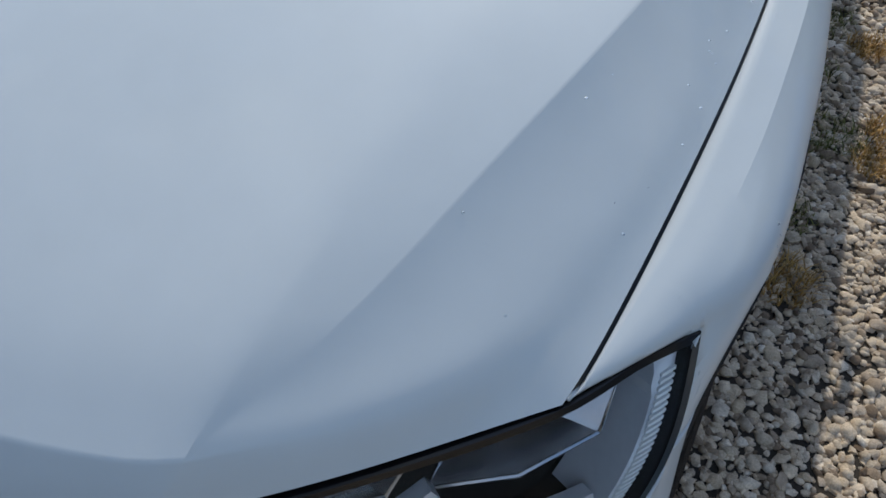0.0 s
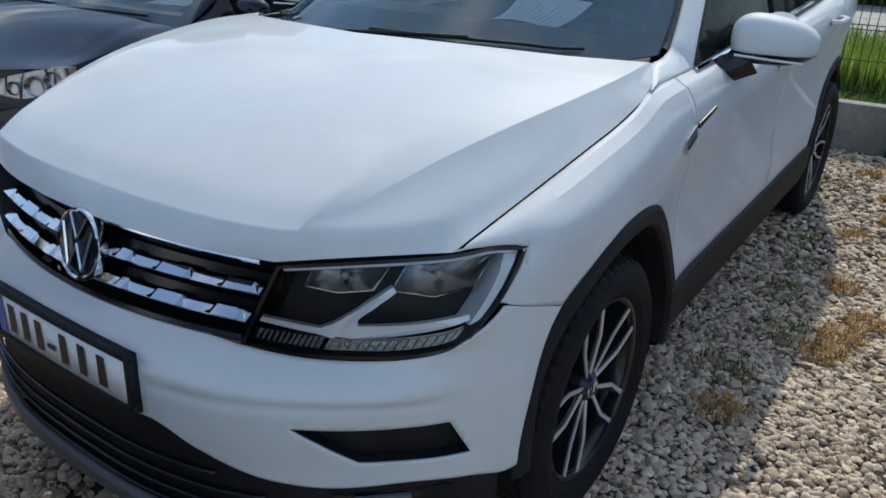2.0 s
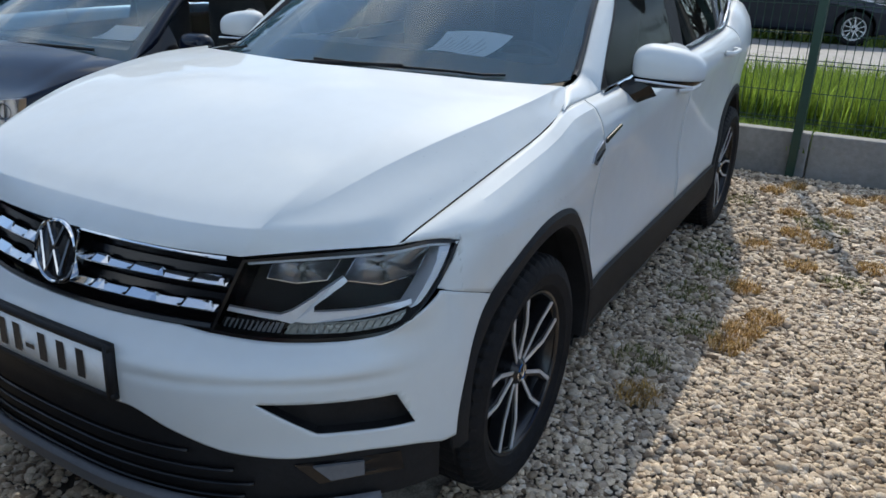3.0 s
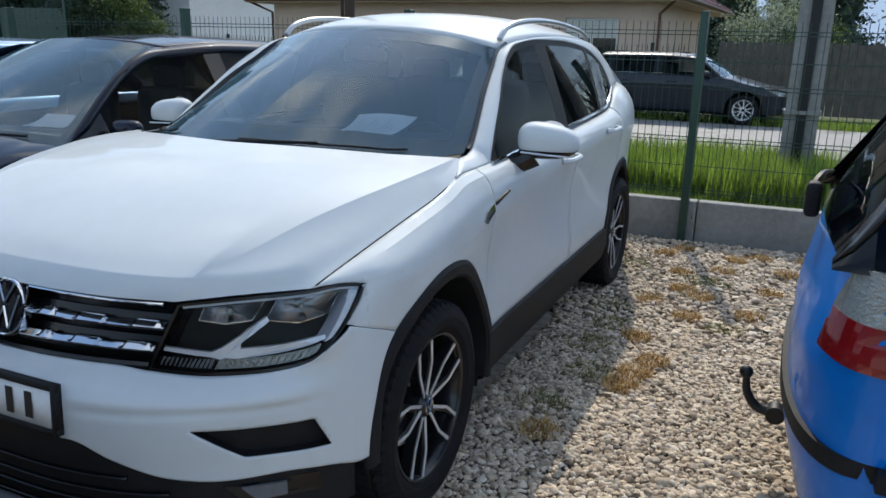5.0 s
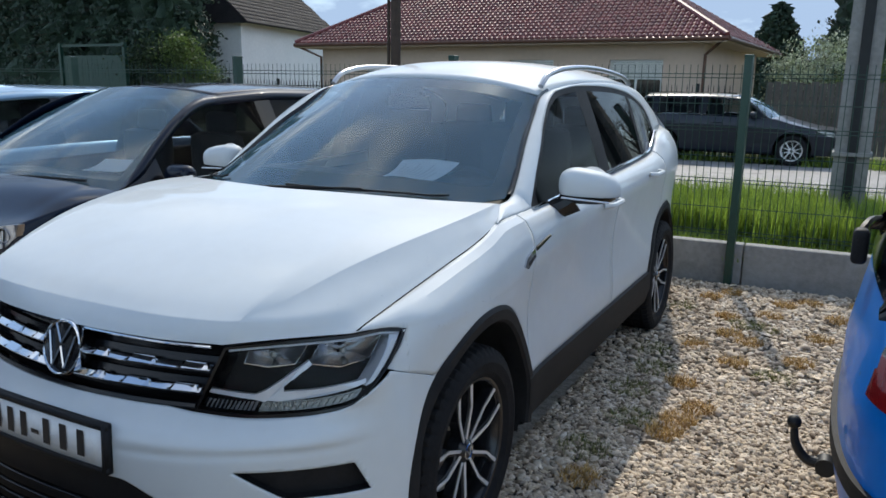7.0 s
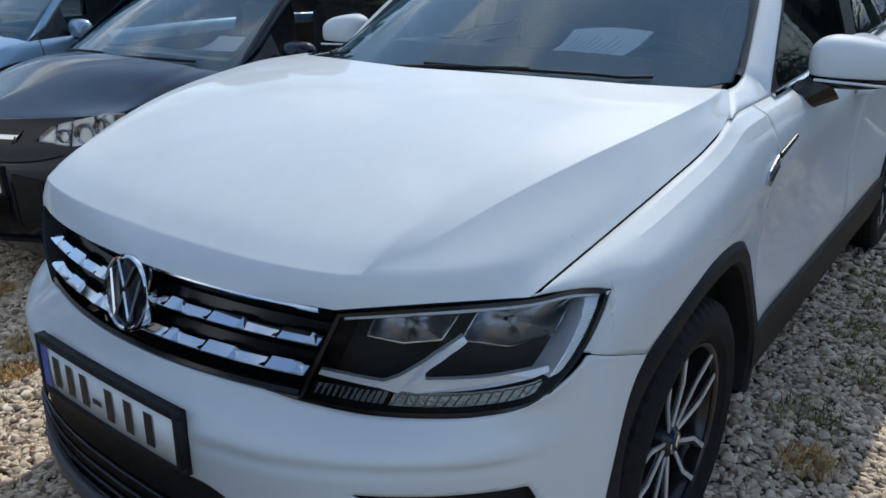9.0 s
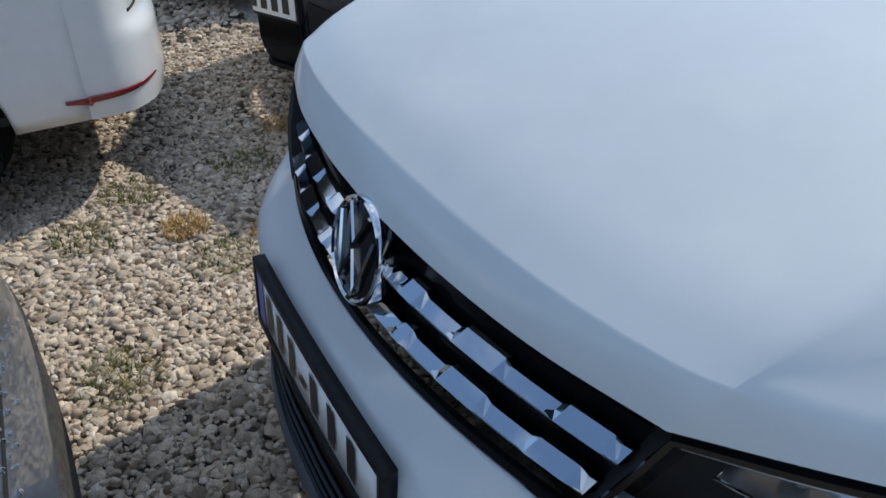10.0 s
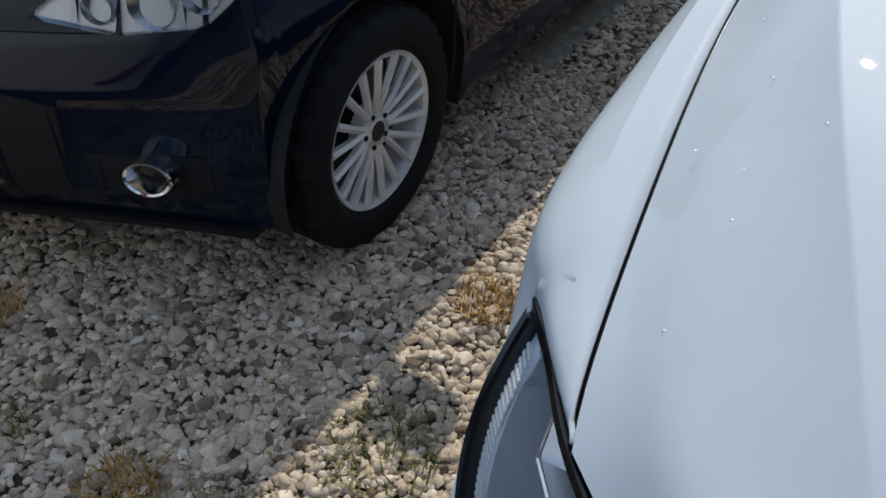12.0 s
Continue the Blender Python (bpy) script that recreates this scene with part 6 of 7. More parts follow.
def car(name, label, at, rz, paint, L=4.36, W=1.82, H=1.47, base=2.65, over=0.86, cowl=1.35, top=2.15, roof_end=3.55, glass_end=4.15, shoulder=0.95,
        nose_z=0.72, tail_z=0.98, nose_depth=0.42, tail_depth=0.30, wheel_r=0.316, rim_r=0.215, clad=None, rim_paint=None, cabin=True, round_p=2.7, low=0.235, shelf=0.0, spokes=9, post=None):
    """A parked car: nose at y = 0, tail towards +y; returns the thing and helpers for its ends."""
    c = thing(name, label, "car", at, rz)
    half = W / 2
    wy = lambda y: half * ip(y / L, (0, 0.86), (0.07, 0.925), (0.18, 0.985), (0.3, 1.0), (0.75, 1.0), (0.93, 0.955), (1, 0.90))
    zs = lambda y: ip(y, (0, nose_z), (nose_depth, nose_z + 0.05), (over, nose_z + 0.13), (cowl, shoulder), (L * 0.65, shoulder + 0.05), (L, tail_z))
    wheels = [(over, wheel_r + 0.01), (over + base, wheel_r + 0.01)]
    ar = wheel_r + 0.055

    def lo(y):
        z = low
        for q in wheels:
            z = max(z, float(arch_z(np.array(y), q, ar)))
        return z

    def side(y, z):
        w, t = float(wy(y)), np.clip((z - 0.23) / (float(zs(y)) - 0.23), 0, 1)
        return w - 0.045 * max(0, t - 0.72) / 0.28 * t - 0.018 * math.sin(math.pi * min(t / 0.75, 1)) - 0.035 * max(0, 0.25 - t) / 0.25

    ys = np.r_[np.linspace(nose_depth, L - tail_depth, 70)]
    for q in wheels:
        for s in (-1, 1):
            ys = np.r_[ys, q[0] + s * ar * np.array((1.001, 0.999, 0.985, 0.96, 0.92, 0.86))]
    ys = np.unique(np.clip(ys, nose_depth, L - tail_depth).round(4))
    sp = np.array([[(side(y, z), y, z) for z in lo(y) + (float(zs(y)) - lo(y)) * np.linspace(0, 1, 18)] for y in ys])
    for vf in (grid(sp), mirror(grid(sp))):
        part("body_side", vf, paint, c, smooth=40, solid=0.004)

    def end(x, z, d=0.0, tail=False):
        y0 = L - tail_depth if tail else nose_depth
        dep, zt = (tail_depth, tail_z) if tail else (nose_depth, nose_z)
        zz = min(max(z, 0.2), zt)
        wj = side(y0, zz)
        t = min(abs(x) / wj, 1.0)
        p = 2.7 if tail else round_p
        y = dep * (1 - (1 - t**p) ** (1 / p))
        k = (zz - 0.2) / (zt - 0.2)
        y += 0.055 * max(0, k - 0.62) / 0.38 * (1 - t**4) + 0.05 * max(0, 0.22 - k) / 0.22 * (1 - t**4) + d
        if tail and shelf:
            q = min(max((z - 0.585) / 0.075, 0), 1)
            y += shelf * q * q * (3 - 2 * q) * (1 - t**8)
        return np.array((x, L - y if tail else y, z))

    def end_grid(x0, x1, z0, z1, d, tail=False, n=20, m=8):
        p = np.array([[end(x, z, d, tail) for z in np.linspace(z0, z1, m)] for x in np.linspace(x0, x1, n)])
        return grid(p, flip=tail)

    def end_full(tail):
        y0, zt = (L - tail_depth, tail_z) if tail else (nose_depth, float(zs(nose_depth)))
        rows = []
        for a in np.linspace(-math.pi / 2, math.pi / 2, 61):
            row = []
            for k in np.linspace(0, 1, 36):
                ztop = tail_z if tail else nose_z + (float(zs(nose_depth)) - nose_z) * abs(math.sin(a)) ** 3
                z = low - 0.03 + 0.03 * abs(math.sin(a)) + (ztop - low + 0.03 - 0.03 * abs(math.sin(a))) * k
                wj = side(y0, min(z, float(zs(y0))))
                row.append(end(math.copysign(abs(math.sin(a)) ** (2 / (2.7 if tail else round_p)), a) * wj, z, 0.0, tail))
            rows.append(row)
        return np.array(rows)

    front, back = end_full(False), end_full(True)
    part("front_bumper", grid(front), paint, c, smooth=40)
    part("rear_bumper", grid(back, flip=True), paint, c, smooth=40)
    # bonnet from the nose to the screen
    rows = []
    for u in np.linspace(0, 1, 24):
        row = []
        for k in range(61):
            s = (k - 30) / 30
            f = front[k, -1]
            r = np.array((s * (side(cowl, 9) + 0.0), cowl - 0.16 * (1 - s * s), shoulder))
            y = f[1] * (1 - u) + r[1] * u
            x = f[0] * (1 - u) + r[0] * u
            e = float(zs(max(min(y, cowl), 0.02)))
            z = f[2] * (1 - u) ** 2 + (1 - (1 - u) ** 2) * e + (0.075 * (1 - abs(s) ** 2.4)) * math.sin(math.pi * min(u * 0.62 + 0.02, 0.5)) * (1 if u else 0) - 0.004 * math.exp(-((abs(s) - 0.78) / 0.05) ** 2) * u
            row.append((x, y, z))
        rows.append(row)
    part("bonnet", grid(np.array(rows), flip=True), paint, c, smooth=50)
    # glasshouse
    re = lambda y: np.array((half * ip(y, (top, 0.66), (top + 0.5, 0.69), (roof_end, 0.66), (glass_end, 0.62)), y, H - 0.045 + ip(y, (top, -0.035), (top + 0.6, 0.0), (roof_end, -0.02), (glass_end, -0.07))))
    rows = [[re(y) * np.array((s, 1, 1)) + np.array((0, -0.10 * (1 - s * s) * max(0, 1 - (y - top) / 0.5), 0.045 * (1 - abs(s) ** 2.5))) for s in np.linspace(-1, 1, 21)] for y in np.linspace(top, roof_end, 16)]
    part("roof", grid(np.array(rows), flip=True), paint, c, smooth=45, solid=0.005)
    bx = side(cowl, 9) - 0.03
    b_y = lambda s: cowl - 0.15 * (1 - s * s) + 0.02
    scr = [[np.array((s * bx, b_y(s), shoulder + 0.03 * (1 - s * s))) * (1 - v) + (re(top) * np.array((s, 1, 1)) + np.array((0, -0.10 * (1 - s * s), 0.045 * (1 - abs(s) ** 2.5)))) * v + np.array((0, -0.02, 0.03)) * math.sin(math.pi * v) for v in np.linspace(0, 1, 14)] for s in np.linspace(-1, 1, 25)]
    sc = np.array(scr)
    part("windscreen", grid(sc), M_GLASS, c).visible_shadow = False
    part("windscreen_border", join(grid(sc[:, :2] + (0, 0.006, -0.004)), grid(sc[:2] + (0, 0.006, -0.004)), grid(sc[-2:] + (0, 0.006, -0.004))), M_GLOSSBLACK, c)
    tz = tail_z
    rg = [[re(roof_end) * np.array((s, 1, 1)) * (1 - v) + np.array((s * (half * 0.80), glass_end - 0.03 * s * s, tz)) * v + np.array((0, 0, 0.045 * (1 - abs(s) ** 2.5))) * (1 - v) for v in np.linspace(0, 1, 10)] for s in np.linspace(-1, 1, 15)]
    part("rear_window", grid(np.array(rg)), M_PRIVACY, c)
    deck = [[np.array((s * half * 0.80, glass_end - 0.03 * s * s, tz)) * (1 - v) + back[int(round((s + 1) * 30)), -1] * v for v in np.linspace(0, 1, 5)] for s in np.linspace(-1, 1, 21)]
    part("tail_deck", grid(np.array(deck), flip=True), paint, c, smooth=45)

    def roof_line(y):
        """Upper edge of the side windows."""
        z_roof, x_roof = re(min(max(y, top), roof_end))[2], re(min(max(y, top), roof_end))[0]
        if y < top:
            t = (y - cowl) / (top - cowl)
            return x_roof * t + bx * (1 - t), shoulder + (z_roof - shoulder) * math.sin(t * math.pi / 2) ** 1.15
        if y > roof_end:
            t = (y - roof_end) / (glass_end - roof_end)
            return x_roof * (1 - t) + half * 0.80 * t, z_roof * (1 - t) + (tz + 0.02) * t
        return x_roof, z_roof

    yy = np.linspace(cowl, glass_end, 60)
    up, low_e = np.array([roof_line(y) for y in yy]), np.array([(side(y, 9), float(zs(y))) for y in yy])
    for s in (1, -1):
        fixm = (lambda vf: vf) if s > 0 else mirror
        frame_p = []
        pane_p = []
        for k, y in enumerate(yy):
            a, b = np.array((low_e[k, 0], y, low_e[k, 1])), np.array((up[k, 0], y, up[k, 1]))
            h = b - a
            rim = min(0.075, 0.5 * np.linalg.norm(h))
            q = b - h / max(np.linalg.norm(h), 1e-6) * rim
            frame_p.append([q, (q + b) / 2 + np.array((0.012, 0, 0)), b])
            pane_p.append([a + np.array((-0.006, 0, 0)), (a + q) / 2 + np.array((0.002, 0, 0)), q + np.array((-0.006, 0, 0))])
        part("pillar_and_rail", fixm(grid(np.array(frame_p))), post or paint, c, smooth=50, solid=0.004)
        pp_ = np.array(pane_p)
        i1, i2 = int(60 * 0.44), int(60 * 0.78)
        for a, b in ((6, i1), (i1 + 2, i2), (i2 + 2, 58)):
            part("side_window", fixm(grid(pp_[a:b])), M_SIDEGLASS if a < i1 else M_PRIVACY, c)
        for a, b in ((i1 - 1, i1 + 3), (i2 - 1, i2 + 3), (0, 7), (57, 60)):
            part("window_pillar", fixm(grid(pp_[a:b] + (0.003, 0, 0))), M_GLOSSBLACK, c)
        m = cowl + 0.33
        mh = part("door_mirror", fixm(soft_box((half + 0.07, m, shoulder + 0.07), (0.20, 0.12, 0.13), 0.055)), paint, c)
        part("mirror_foot", fixm(tube([(half - 0.06, m + 0.03, shoulder + 0.0), (half + 0.02, m, shoulder + 0.045)], 0.025, 8)), M_GLOSSBLACK, mh)
        for q in wheels:
            part("wheel_well", fixm(grid(np.array([[(x, q[0] + (ar + 0.004) * math.cos(a), q[1] + (ar + 0.004) * math.sin(a)) for x in (half - 0.34, half - 0.03)] for a in np.radians(np.linspace(-15, 195, 26))]))), M_WELL, c)
            part("well_back", fixm((np.array([(half - 0.34, q[0] + ar * math.cos(a), q[1] + ar * math.sin(a)) for a in np.radians(np.linspace(0, 360, 24, endpoint=False))]), [tuple(range(24))])), M_WELL, c)
            alloy(c, (s * (half - 0.125), q[0], wheel_r), 0 if s > 0 else 180, wheel_r, rim_r, 0.205, spokes, rim_paint or M_SILVERWHEEL)
        for y in (cowl + 1.05, cowl + 2.05):
            part("door_handle", fixm(tube([(side(y, shoulder - 0.12) + o, y + dy, shoulder - 0.11) for dy, o in ((-0.10, 0.002), (-0.08, 0.028), (0.08, 0.028), (0.10, 0.002))], 0.012, 6, 10)), paint, c)
        for y in (cowl + 0.08, cowl + 1.18):
            part("door_gap", fixm(tube([(side(y, z) + 0.001, y, z) for z in np.linspace(low + 0.06, float(zs(y)), 12)], 0.003, 4)), M_WELL, c)
    part("underbody", box(-half + 0.30, half - 0.30, 0.45, L - 0.55, low - 0.05, low + 0.1), M_WELL, c, smooth=0)
    if cabin:
        part("dashboard", grid(np.array([[(x, b_y(x / bx) + 0.04, shoulder - 0.01), (x, cowl + 0.25, shoulder + 0.02), (x, cowl + 0.55, shoulder + 0.0), (x, cowl + 0.6, shoulder - 0.3)] for x in np.linspace(-bx + 0.02, bx - 0.02, 12)]), flip=True), M_INTERIOR, c)
        for x in (-0.36, 0.36):
            part("front_seat", soft_box((x, cowl + 1.25, shoulder - 0.05), (0.46, 0.14, 0.60), 0.06), M_SEAT, c)
            part("headrest", soft_box((x, cowl + 1.30, shoulder + 0.32), (0.25, 0.10, 0.16), 0.04), M_SEAT, c)
        part("rear_bench", soft_box((0, cowl + 2.1, shoulder - 0.05), (1.2, 0.14, 0.5), 0.06), M_SEAT, c)
        part("cabin_floor", box(-half + 0.1, half - 0.1, cowl, L - 0.4, 0.35, 0.38), M_INTERIOR, c, smooth=0)
    return c, end, end_grid, side, zs


def slab(end, poly, d0, d1, tail=False, step=0.05):
    """A raised piece on the end of a car over a polygon of (x, z), following its curve."""
    xa, xb = min(p[0] for p in poly), max(p[0] for p in poly)
    xs = np.unique(np.r_[np.linspace(xa, xb, max(4, int((xb - xa) / min(step, 0.012)))), [p[0] for p in poly]].round(5))
    lo_e, hi_e = [], []
    for x in np.clip(xs, xa + 1e-5, xb - 1e-5):
        zs_ = [z0 + (z1 - z0) * (x - x0) / (x1 - x0) for (x0, z0), (x1, z1) in zip(poly, poly[1:] + poly[:1]) if (x0 - x) * (x1 - x) < 0]
        lo_e.append(min(zs_))
        hi_e.append(max(zs_))
    rows = []
    for x, a, b in zip(xs, lo_e, hi_e):
        row = [end(x, a, d1, tail)] + [end(x, a + (b - a) * t, d0, tail) for t in np.linspace(0, 1, 6)] + [end(x, b, d1, tail)]
        rows.append(row)
    first_row = [end(xs[0], z, d1, tail) for z in np.r_[lo_e[0], np.linspace(lo_e[0], hi_e[0], 6), hi_e[0]]]
    last_row = [end(xs[-1], z, d1, tail) for z in np.r_[lo_e[-1], np.linspace(lo_e[-1], hi_e[-1], 6), hi_e[-1]]]
    return grid(np.array([first_row] + rows + [last_row]), flip=tail)


def plate_on(c, end, z0, z1, tail=False, x0=-0.26, x1=0.26):
    p = part("number_plate", slab(end, [(x0, z0), (x1, z0), (x1, z1), (x0, z1)], -0.022, -0.002, tail, 0.2), M_PLATE, c, "white number plate", smooth=0)
    part("plate_frame", slab(end, [(x0 - 0.015, z0 - 0.014), (x1 + 0.015, z0 - 0.014), (x1 + 0.015, z1 + 0.012), (x0 - 0.015, z1 + 0.012)], -0.018, 0.0, tail, 0.2), M_PLASTIC, c, smooth=0)
    for k in range(7):
        x = x0 + 0.06 + k * 0.064
        part("plate_mark", slab(end, [(x, z0 + 0.02), (x + 0.036, z0 + 0.02), (x + 0.036, z1 - 0.02), (x, z1 - 0.02)], -0.0245, -0.020, tail, 0.2), M_INK, p, smooth=0)


# black hatchback beside the SUV
dark, d_end, d_grid, d_side, d_zs = car("hatchback", "black-blue family hatchback with silver multi-spoke wheels parked on gravel", (-2.53, 0.690, 0), 0, M_FORD,
                                       L=4.36, W=1.80, H=1.545, over=0.77, cowl=1.00, top=1.98, roof_end=3.45, shoulder=0.94, nose_z=0.79, nose_depth=0.395, round_p=1.05, wheel_r=0.32, rim_r=0.208)
part("grille", slab(d_end, [(-0.36, 0.755), (0.36, 0.755), (0.32, 0.69), (-0.32, 0.69)], -0.006, 0.02), M_GLOSSBLACK, dark, smooth=0)
part("grille_bar", slab(d_end, [(-0.35, 0.735), (0.35, 0.735), (0.335, 0.715), (-0.335, 0.715)], -0.014, 0.0), M_CHROME, dark, smooth=40)
part("badge", lathe([(-0.02, 0.0), (-0.02, 0.05), (-0.012, 0.058), (0.0, 0.06)], 24, "y", (0, 0.005, 0.745)), M_CHROME, dark, "oval chrome badge")
part("badge_field", lathe([(-0.022, 0.0), (-0.022, 0.044)], 24, "y", (0, 0.005, 0.745)), M_PLATEBLUE, dark)
part("lower_grille", slab(d_end, [(-0.27, 0.50), (0.27, 0.50), (0.25, 0.25), (-0.25, 0.25)], -0.004, 0.02), M_GLOSSBLACK, dark, smooth=0)
for s in (1, -1):
    part("side_inlet", slab(d_end, [(s * 0.30, 0.56), (s * 0.45, 0.53), (s * 0.43, 0.32), (s * 0.27, 0.26)], -0.006, 0.02), M_PLASTIC, dark, smooth=0)
    shape = [(s * 0.44, 0.715), (s * 0.60, 0.695), (s * 0.76, 0.725), (s * 0.835, 0.80), (s * 0.85, 0.848), (s * 0.72, 0.832), (s * 0.52, 0.785)]
    shape = shape if s > 0 else shape[::-1]
    lamp = part("headlamp", slab(d_end, shape, -0.004, 0.03), M_SATIN, dark, "clear swept-back headlamp with chrome bowls", smooth=40)
    for x, z, r in ((0.66, 0.752, 0.042), (0.75, 0.785, 0.036), (0.56, 0.738, 0.028)):
        bowl_p = part("lamp_bowl", lathe([(0.012, 0.0), (0.006, r * 0.6), (-0.012, r), (-0.014, r * 1.06), (0.0, r * 1.1)], 20, "y"), M_REFLECTOR, lamp)
        bowl_p.matrix_basis = Matrix.Translation(d_end(s * x, z, -0.004)) @ pose(0, 0, 0, 0, 0, 32 * s)
    part("lens", slab(d_end, shape, -0.022, -0.004), M_LENS, lamp, smooth=40)
    fogp = d_end(s * 0.62, 0.390)
    fog = part("fog_lamp", lathe([(-0.030, 0.026), (-0.062, 0.040), (-0.064, 0.046), (-0.058, 0.049), (0.03, 0.052)], 24, "y", (0, 0, 0)), M_CHROME, dark, "round fog lamp in a chrome ring")
    fog.matrix_basis = Matrix.Translation(fogp) @ pose(0, 0, 0, -14, 0, 22 * s) @ Matrix.Diagonal((1.15, 1.0, 0.80, 1.0))
    part("lens", lathe([(-0.040, 0.0), (-0.036, 0.048)], 20, "y"), M_GLOSSBLACK, fog)
    part("fog_hollow", slab(d_end, [(s * 0.47, 0.42), (s * 0.72, 0.43), (s * 0.74, 0.34), (s * 0.50, 0.31)], -0.003, 0.01), M_PLASTIC, dark, smooth=0)
part("front_lip", slab(d_end, [(-0.78, 0.232), (0.78, 0.232), (0.78, 0.212), (-0.78, 0.212)], -0.020, 0.02), M_PLASTIC, dark, smooth=0)
plate_on(dark, d_end, 0.47, 0.58, x0=-0.255, x1=0.255)
tagged(part("price_sheet", grid(np.array([[(-2.44 + 0.28 * u, 2.01 + 0.05 * u + 0.19 * v, 0.985 + 0.06 * v * v) for v in np.linspace(0, 1, 5)] for u in np.linspace(0, 1, 5)]), flip=True), M_PAPER, None), "white paper sheet on the hatchback's dashboard", "paper")
for a, b in ((-0.58, -0.02), (0.02, 0.60)):
    part("wiper", tube([(a, 0.90 + 0.10 * a * a, 0.985), ((a + b) / 2, 0.91, 0.995), (b, 0.93 + 0.12 * b * b, 0.99)], 0.008, 6, 10), M_PLASTIC, dark)

# light blue car further along the row
sky_car, s_end, s_grid, s_side, s_zs = car("estate_car", "light metallic blue estate car in the parked row", (-5.05, 0.55, 0), 0, M_SKYBLUE, L=4.55, W=1.76, H=1.50, cowl=1.35, top=2.05, roof_end=3.95, glass_end=4.4, shoulder=0.95)
for s in (1, -1):
    part("headlamp", slab(s_end, [(s * 0.45, 0.58), (s * 0.80, 0.60), (s * 0.83, 0.72), (s * 0.62, 0.71), (s * 0.47, 0.68)], -0.012, 0.02), M_LED, sky_car, "clear headlamp", smooth=0)
    part("fog_lamp", slab(s_end, [(s * 0.50, 0.36), (s * 0.70, 0.37), (s * 0.70, 0.44), (s * 0.50, 0.43)], -0.010, 0.02), M_LED, sky_car, smooth=0)
part("grille", slab(s_end, [(-0.34, 0.66), (0.34, 0.66), (0.30, 0.57), (-0.30, 0.57)], -0.006, 0.02), M_GLOSSBLACK, sky_car, smooth=0)
part("lower_grille", slab(s_end, [(-0.40, 0.42), (0.40, 0.42), (0.36, 0.27), (-0.36, 0.27)], -0.006, 0.02), M_PLASTIC, sky_car, smooth=0)
plate_on(sky_car, s_end, 0.45, 0.56)

# dark estate across the street, seen from its side
wagon, w_end, w_grid, w_side, w_zs = car("estate_car", "dark grey estate car parked across the street", (1.75, 16.87, 0.0), 87.9, M_ANTHRACITE, L=4.55, W=1.82, H=1.46, cowl=1.32, top=2.05, roof_end=4.0, glass_end=4.42, shoulder=0.96, spokes=5)
for s in (1, -1):
    part("headlamp", slab(w_end, [(s * 0.50, 0.60), (s * 0.82, 0.64), (s * 0.84, 0.74), (s * 0.60, 0.70)], -0.012, 0.02), M_LED, wagon, "clear headlamp", smooth=0)
    part("fog_lamp", ball(w_end(s * 0.66, 0.36), (0.05, 0.03, 0.04), 12, 8), M_LED, wagon)
    part("window_strip", tube([(s * (w_side(y, 9) + 0.004), y, float(w_zs(y)) + 0.006) for y in np.linspace(1.5, 4.3, 20)], 0.008, 5), M_CHROME, wagon)
    part("tail_lamp", slab(w_end, [(s * 0.60, 0.80), (s * 0.83, 0.78), (s * 0.84, 0.96), (s * 0.66, 0.96)], -0.01, 0.02, True), M_RED, wagon, smooth=0)

# bright blue hatchback, tail towards the SUV, with a tow bar
blue, b_end, b_grid, b_side, b_zs = car("hatchback", "bright blue hatchback with dusty rear and a tow bar", (1.961 + 3.95, 1.705, 0), 90, M_BLUE, L=3.95, W=1.70, H=1.46, base=2.45, over=0.78, cowl=1.15, top=1.85,
                                     roof_end=3.66, glass_end=3.90, shoulder=0.96, tail_z=0.99, tail_depth=0.24, wheel_r=0.30, rim_r=0.19, post=M_GLOSSBLACK)
for s in (1, -1):
    lampb = part("tail_lamp", slab(b_end, [(s * 0.63, 0.755), (s * 0.85, 0.745), (s * 0.85, 0.865), (s * 0.65, 0.880)], -0.016, 0.02, True), M_RED, blue, "red lower part of the tail lamp", smooth=0)
    part("clear_lens", slab(b_end, [(s * 0.65, 0.880), (s * 0.85, 0.865), (s * 0.85, 1.0), (s * 0.70, 1.005)], -0.015, 0.02, True), M_LED, lampb, "clear upper part of the tail lamp", smooth=0)
part("bumper_strip", slab(b_end, [(-0.84, 0.50), (0.84, 0.50), (0.84, 0.45), (-0.84, 0.45)], -0.018, 0.02, True), M_PLASTIC, blue, "black rubbing strip", smooth=0)
ty = 3.95
hitch = part("tow_bar", tube([(0, ty - 0.12, 0.245), (0, ty + 0.02, 0.235), (0, ty + 0.075, 0.242), (0, ty + 0.115, 0.295), (0, ty + 0.125, 0.355)], (0.022, 0.021, 0.019, 0.017, 0.013), 10, 30), M_IRON, blue, "black steel tow bar")
part("tow_ball", ball((0, ty + 0.127, 0.375), 0.025, 16, 10), M_IRON, hitch)
part("tow_socket", lathe([(-0.03, 0.0), (-0.03, 0.034), (0.03, 0.034), (0.03, 0.0)], 14, "x", (0, ty + 0.01, 0.232)), M_IRON, hitch)
wiper_b = part("rear_wiper", soft_box((-0.02, 3.945, 1.05), (0.07, 0.05, 0.12), 0.018), M_PLASTIC, blue, "black rear wiper at rest")
part("wiper_arm", tube([(0.0, 3.95, 1.09), (0.05, 3.93, 1.12), (0.36, 3.88, 1.10)], (0.014, 0.009, 0.006), 6, 14), M_IRON, wiper_b)

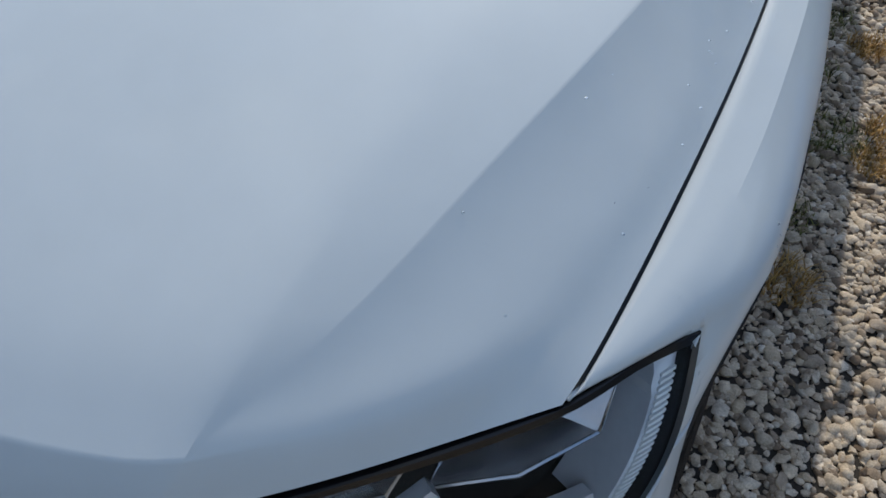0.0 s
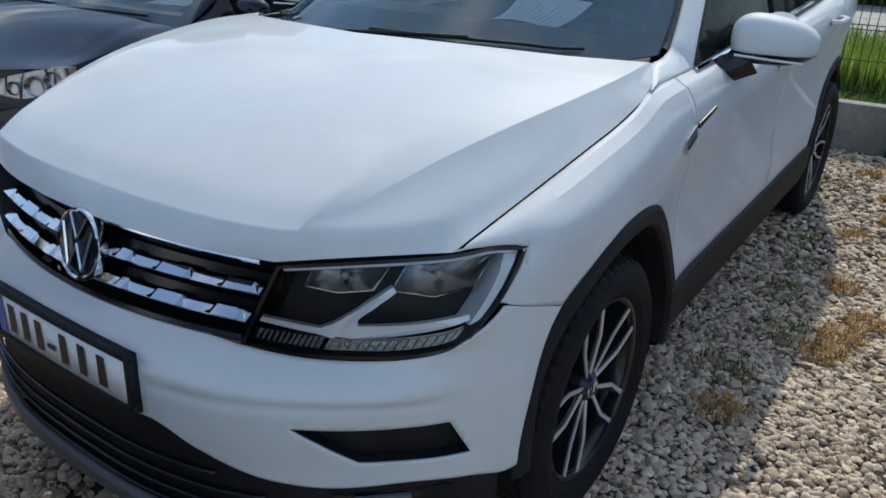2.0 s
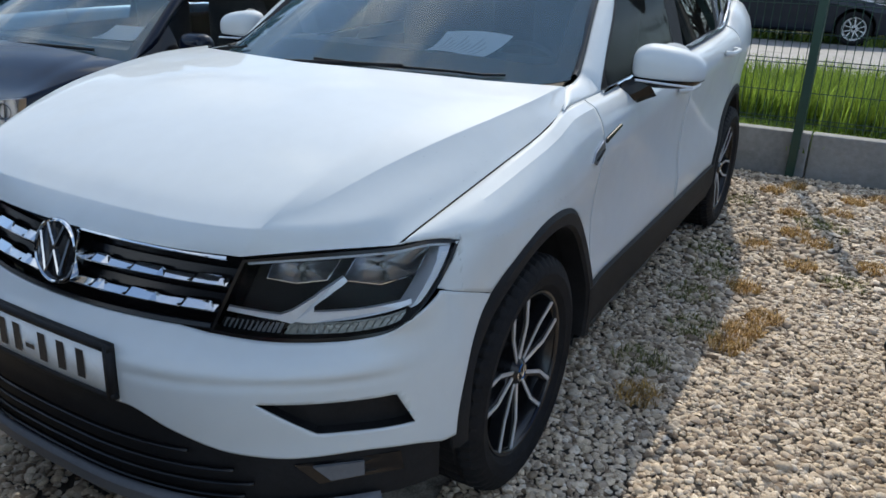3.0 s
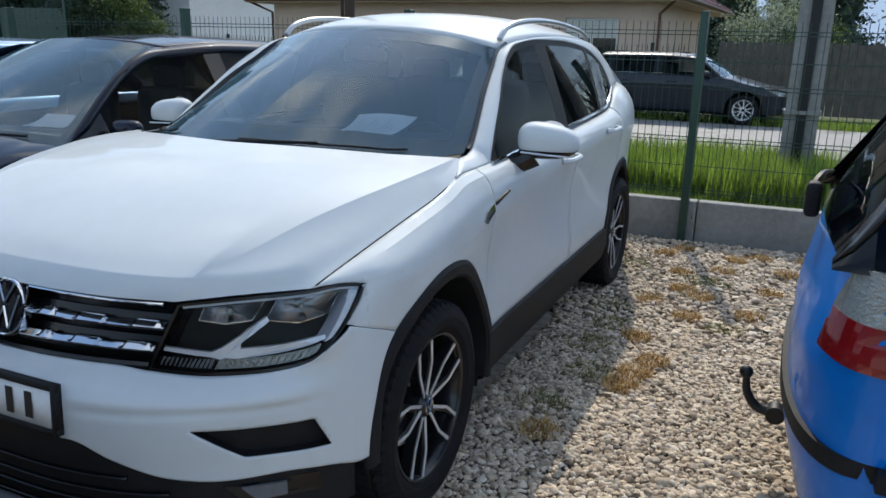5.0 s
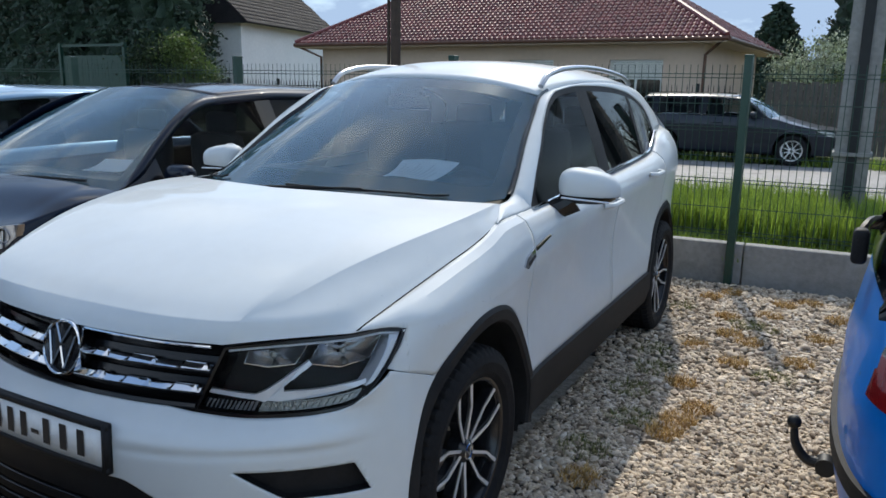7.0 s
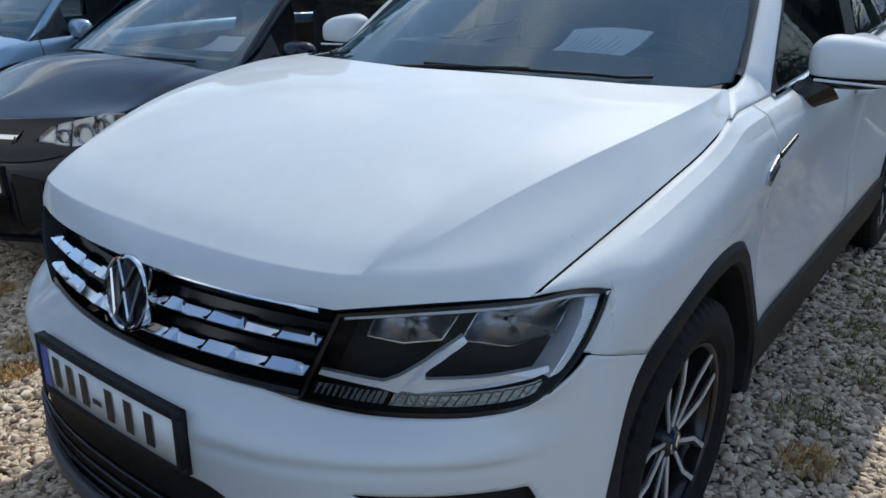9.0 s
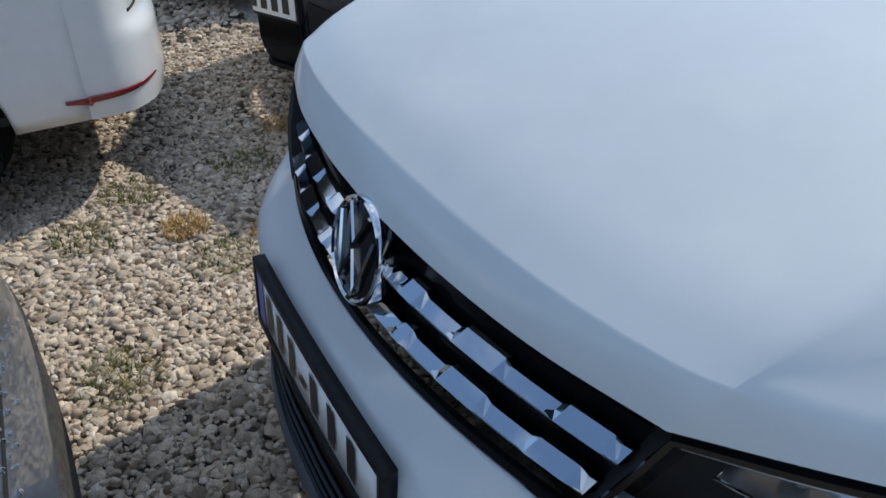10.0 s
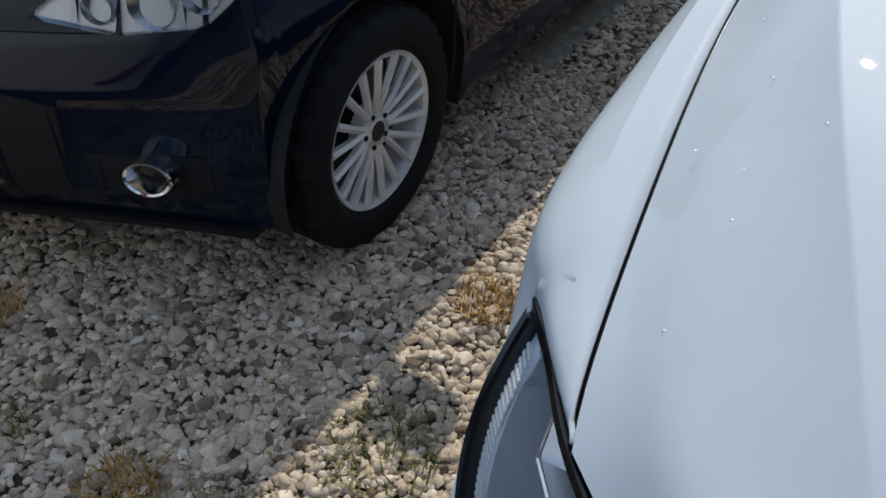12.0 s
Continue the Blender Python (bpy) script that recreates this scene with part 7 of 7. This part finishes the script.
# white van-like car opposite, tail towards the row
van, v_end, v_grid, v_side, v_zs = car("estate_car", "white compact van with red tail lamps parked tail-on", (-2.75, 0.25 - 4.40, 0), 0, M_WHITE2, L=4.40, W=1.79, H=1.80, base=2.54, over=0.88, cowl=1.10, top=1.75, roof_end=4.15,
                                    glass_end=4.33, shoulder=1.05, tail_z=1.08, tail_depth=0.36, wheel_r=0.32, rim_r=0.20, rim_paint=M_DARKRIM, low=0.335, shelf=0.055)

for s in (1, -1):
    band = []
    for k, x in enumerate(np.linspace(0.70, 0.868, 16)):
        band.append([v_end(x, z, -0.005, True) for z in np.linspace(0.428 - 0.0022 * k, 0.434 - 0.0008 * k, 4)])
    for k, y in enumerate(np.linspace(4.06, 3.97, 5)):
        band.append([(v_side(y, z) + 0.005, y, z) for z in np.linspace(0.392 + 0.004 * k, 0.420, 4)])
    part("reflector", grid(np.array(band)) if s > 0 else mirror(grid(np.array(band))), M_RED, van, "dark red rear reflector", smooth=40, solid=0.004)
    shape = [(s * 0.72, 0.86), (s * 0.878, 0.84), (s * 0.878, 1.075), (s * 0.74, 1.075)]
    tail_lamp = part("tail_lamp", slab(v_end, shape, -0.012, 0.01, True), M_RED, van, "red upright tail lamp", smooth=40)
part("tailgate_gap", slab(v_end, [(-0.72, 0.668), (0.72, 0.668), (0.72, 0.658), (-0.72, 0.658)], -0.003, 0.004, True), M_WELL, van, smooth=0)

# steel blue saloon opposite the SUV, wet with rain drops
grey, g_end, g_grid, g_side, g_zs = car("saloon_car", "steel-blue saloon with rain drops parked tail-on", (-0.05, -0.345 - 4.5, 0), 0, M_GREYCAR, L=4.50, W=1.76, H=1.43, cowl=1.30, top=2.0, roof_end=3.25, glass_end=3.85,
                                      shoulder=0.92, tail_z=0.72, tail_depth=0.22)
M_DUST = mat("road_dust", (0.028, 0.026, 0.023), 0.95, 0.0, 0.5, 45, second=(0.085, 0.075, 0.063), bump=0.2, bump_scale=150)
part("rear_valance", slab(g_end, [(-0.82, 0.235), (0.82, 0.235), (0.82, 0.50), (-0.82, 0.50)], -0.006, 0.01, True), M_DUST, grey, "dusty lower edge of the bumper", smooth=30)
part("boot_gap", slab(g_end, [(-0.80, 0.655), (0.80, 0.655), (0.80, 0.648), (-0.80, 0.648)], -0.002, 0.004, True), M_WELL, grey, smooth=0)
for s in (1, -1):
    part("tail_lamp", slab(g_end, [(s * 0.70, 0.46), (s * 0.85, 0.46), (s * 0.85, 0.56), (s * 0.72, 0.56)], -0.01, 0.02, True), M_RED, grey, "red tail lamp", smooth=0)
rg = np.random.default_rng(9)
drops = []
for _ in range(520):
    x, z = rg.uniform(-0.8, 0.85), 0.60 + 0.12 * rg.uniform(0, 1) ** 0.7
    r = rg.uniform(0.002, 0.007)
    drops.append(ball(g_end(x, z, -0.0005, True), (r, r * 0.9, r * 0.7), 8, 5))
tagged(part("rain_drops", join(*drops), M_DROP, grey), kind="stuff")
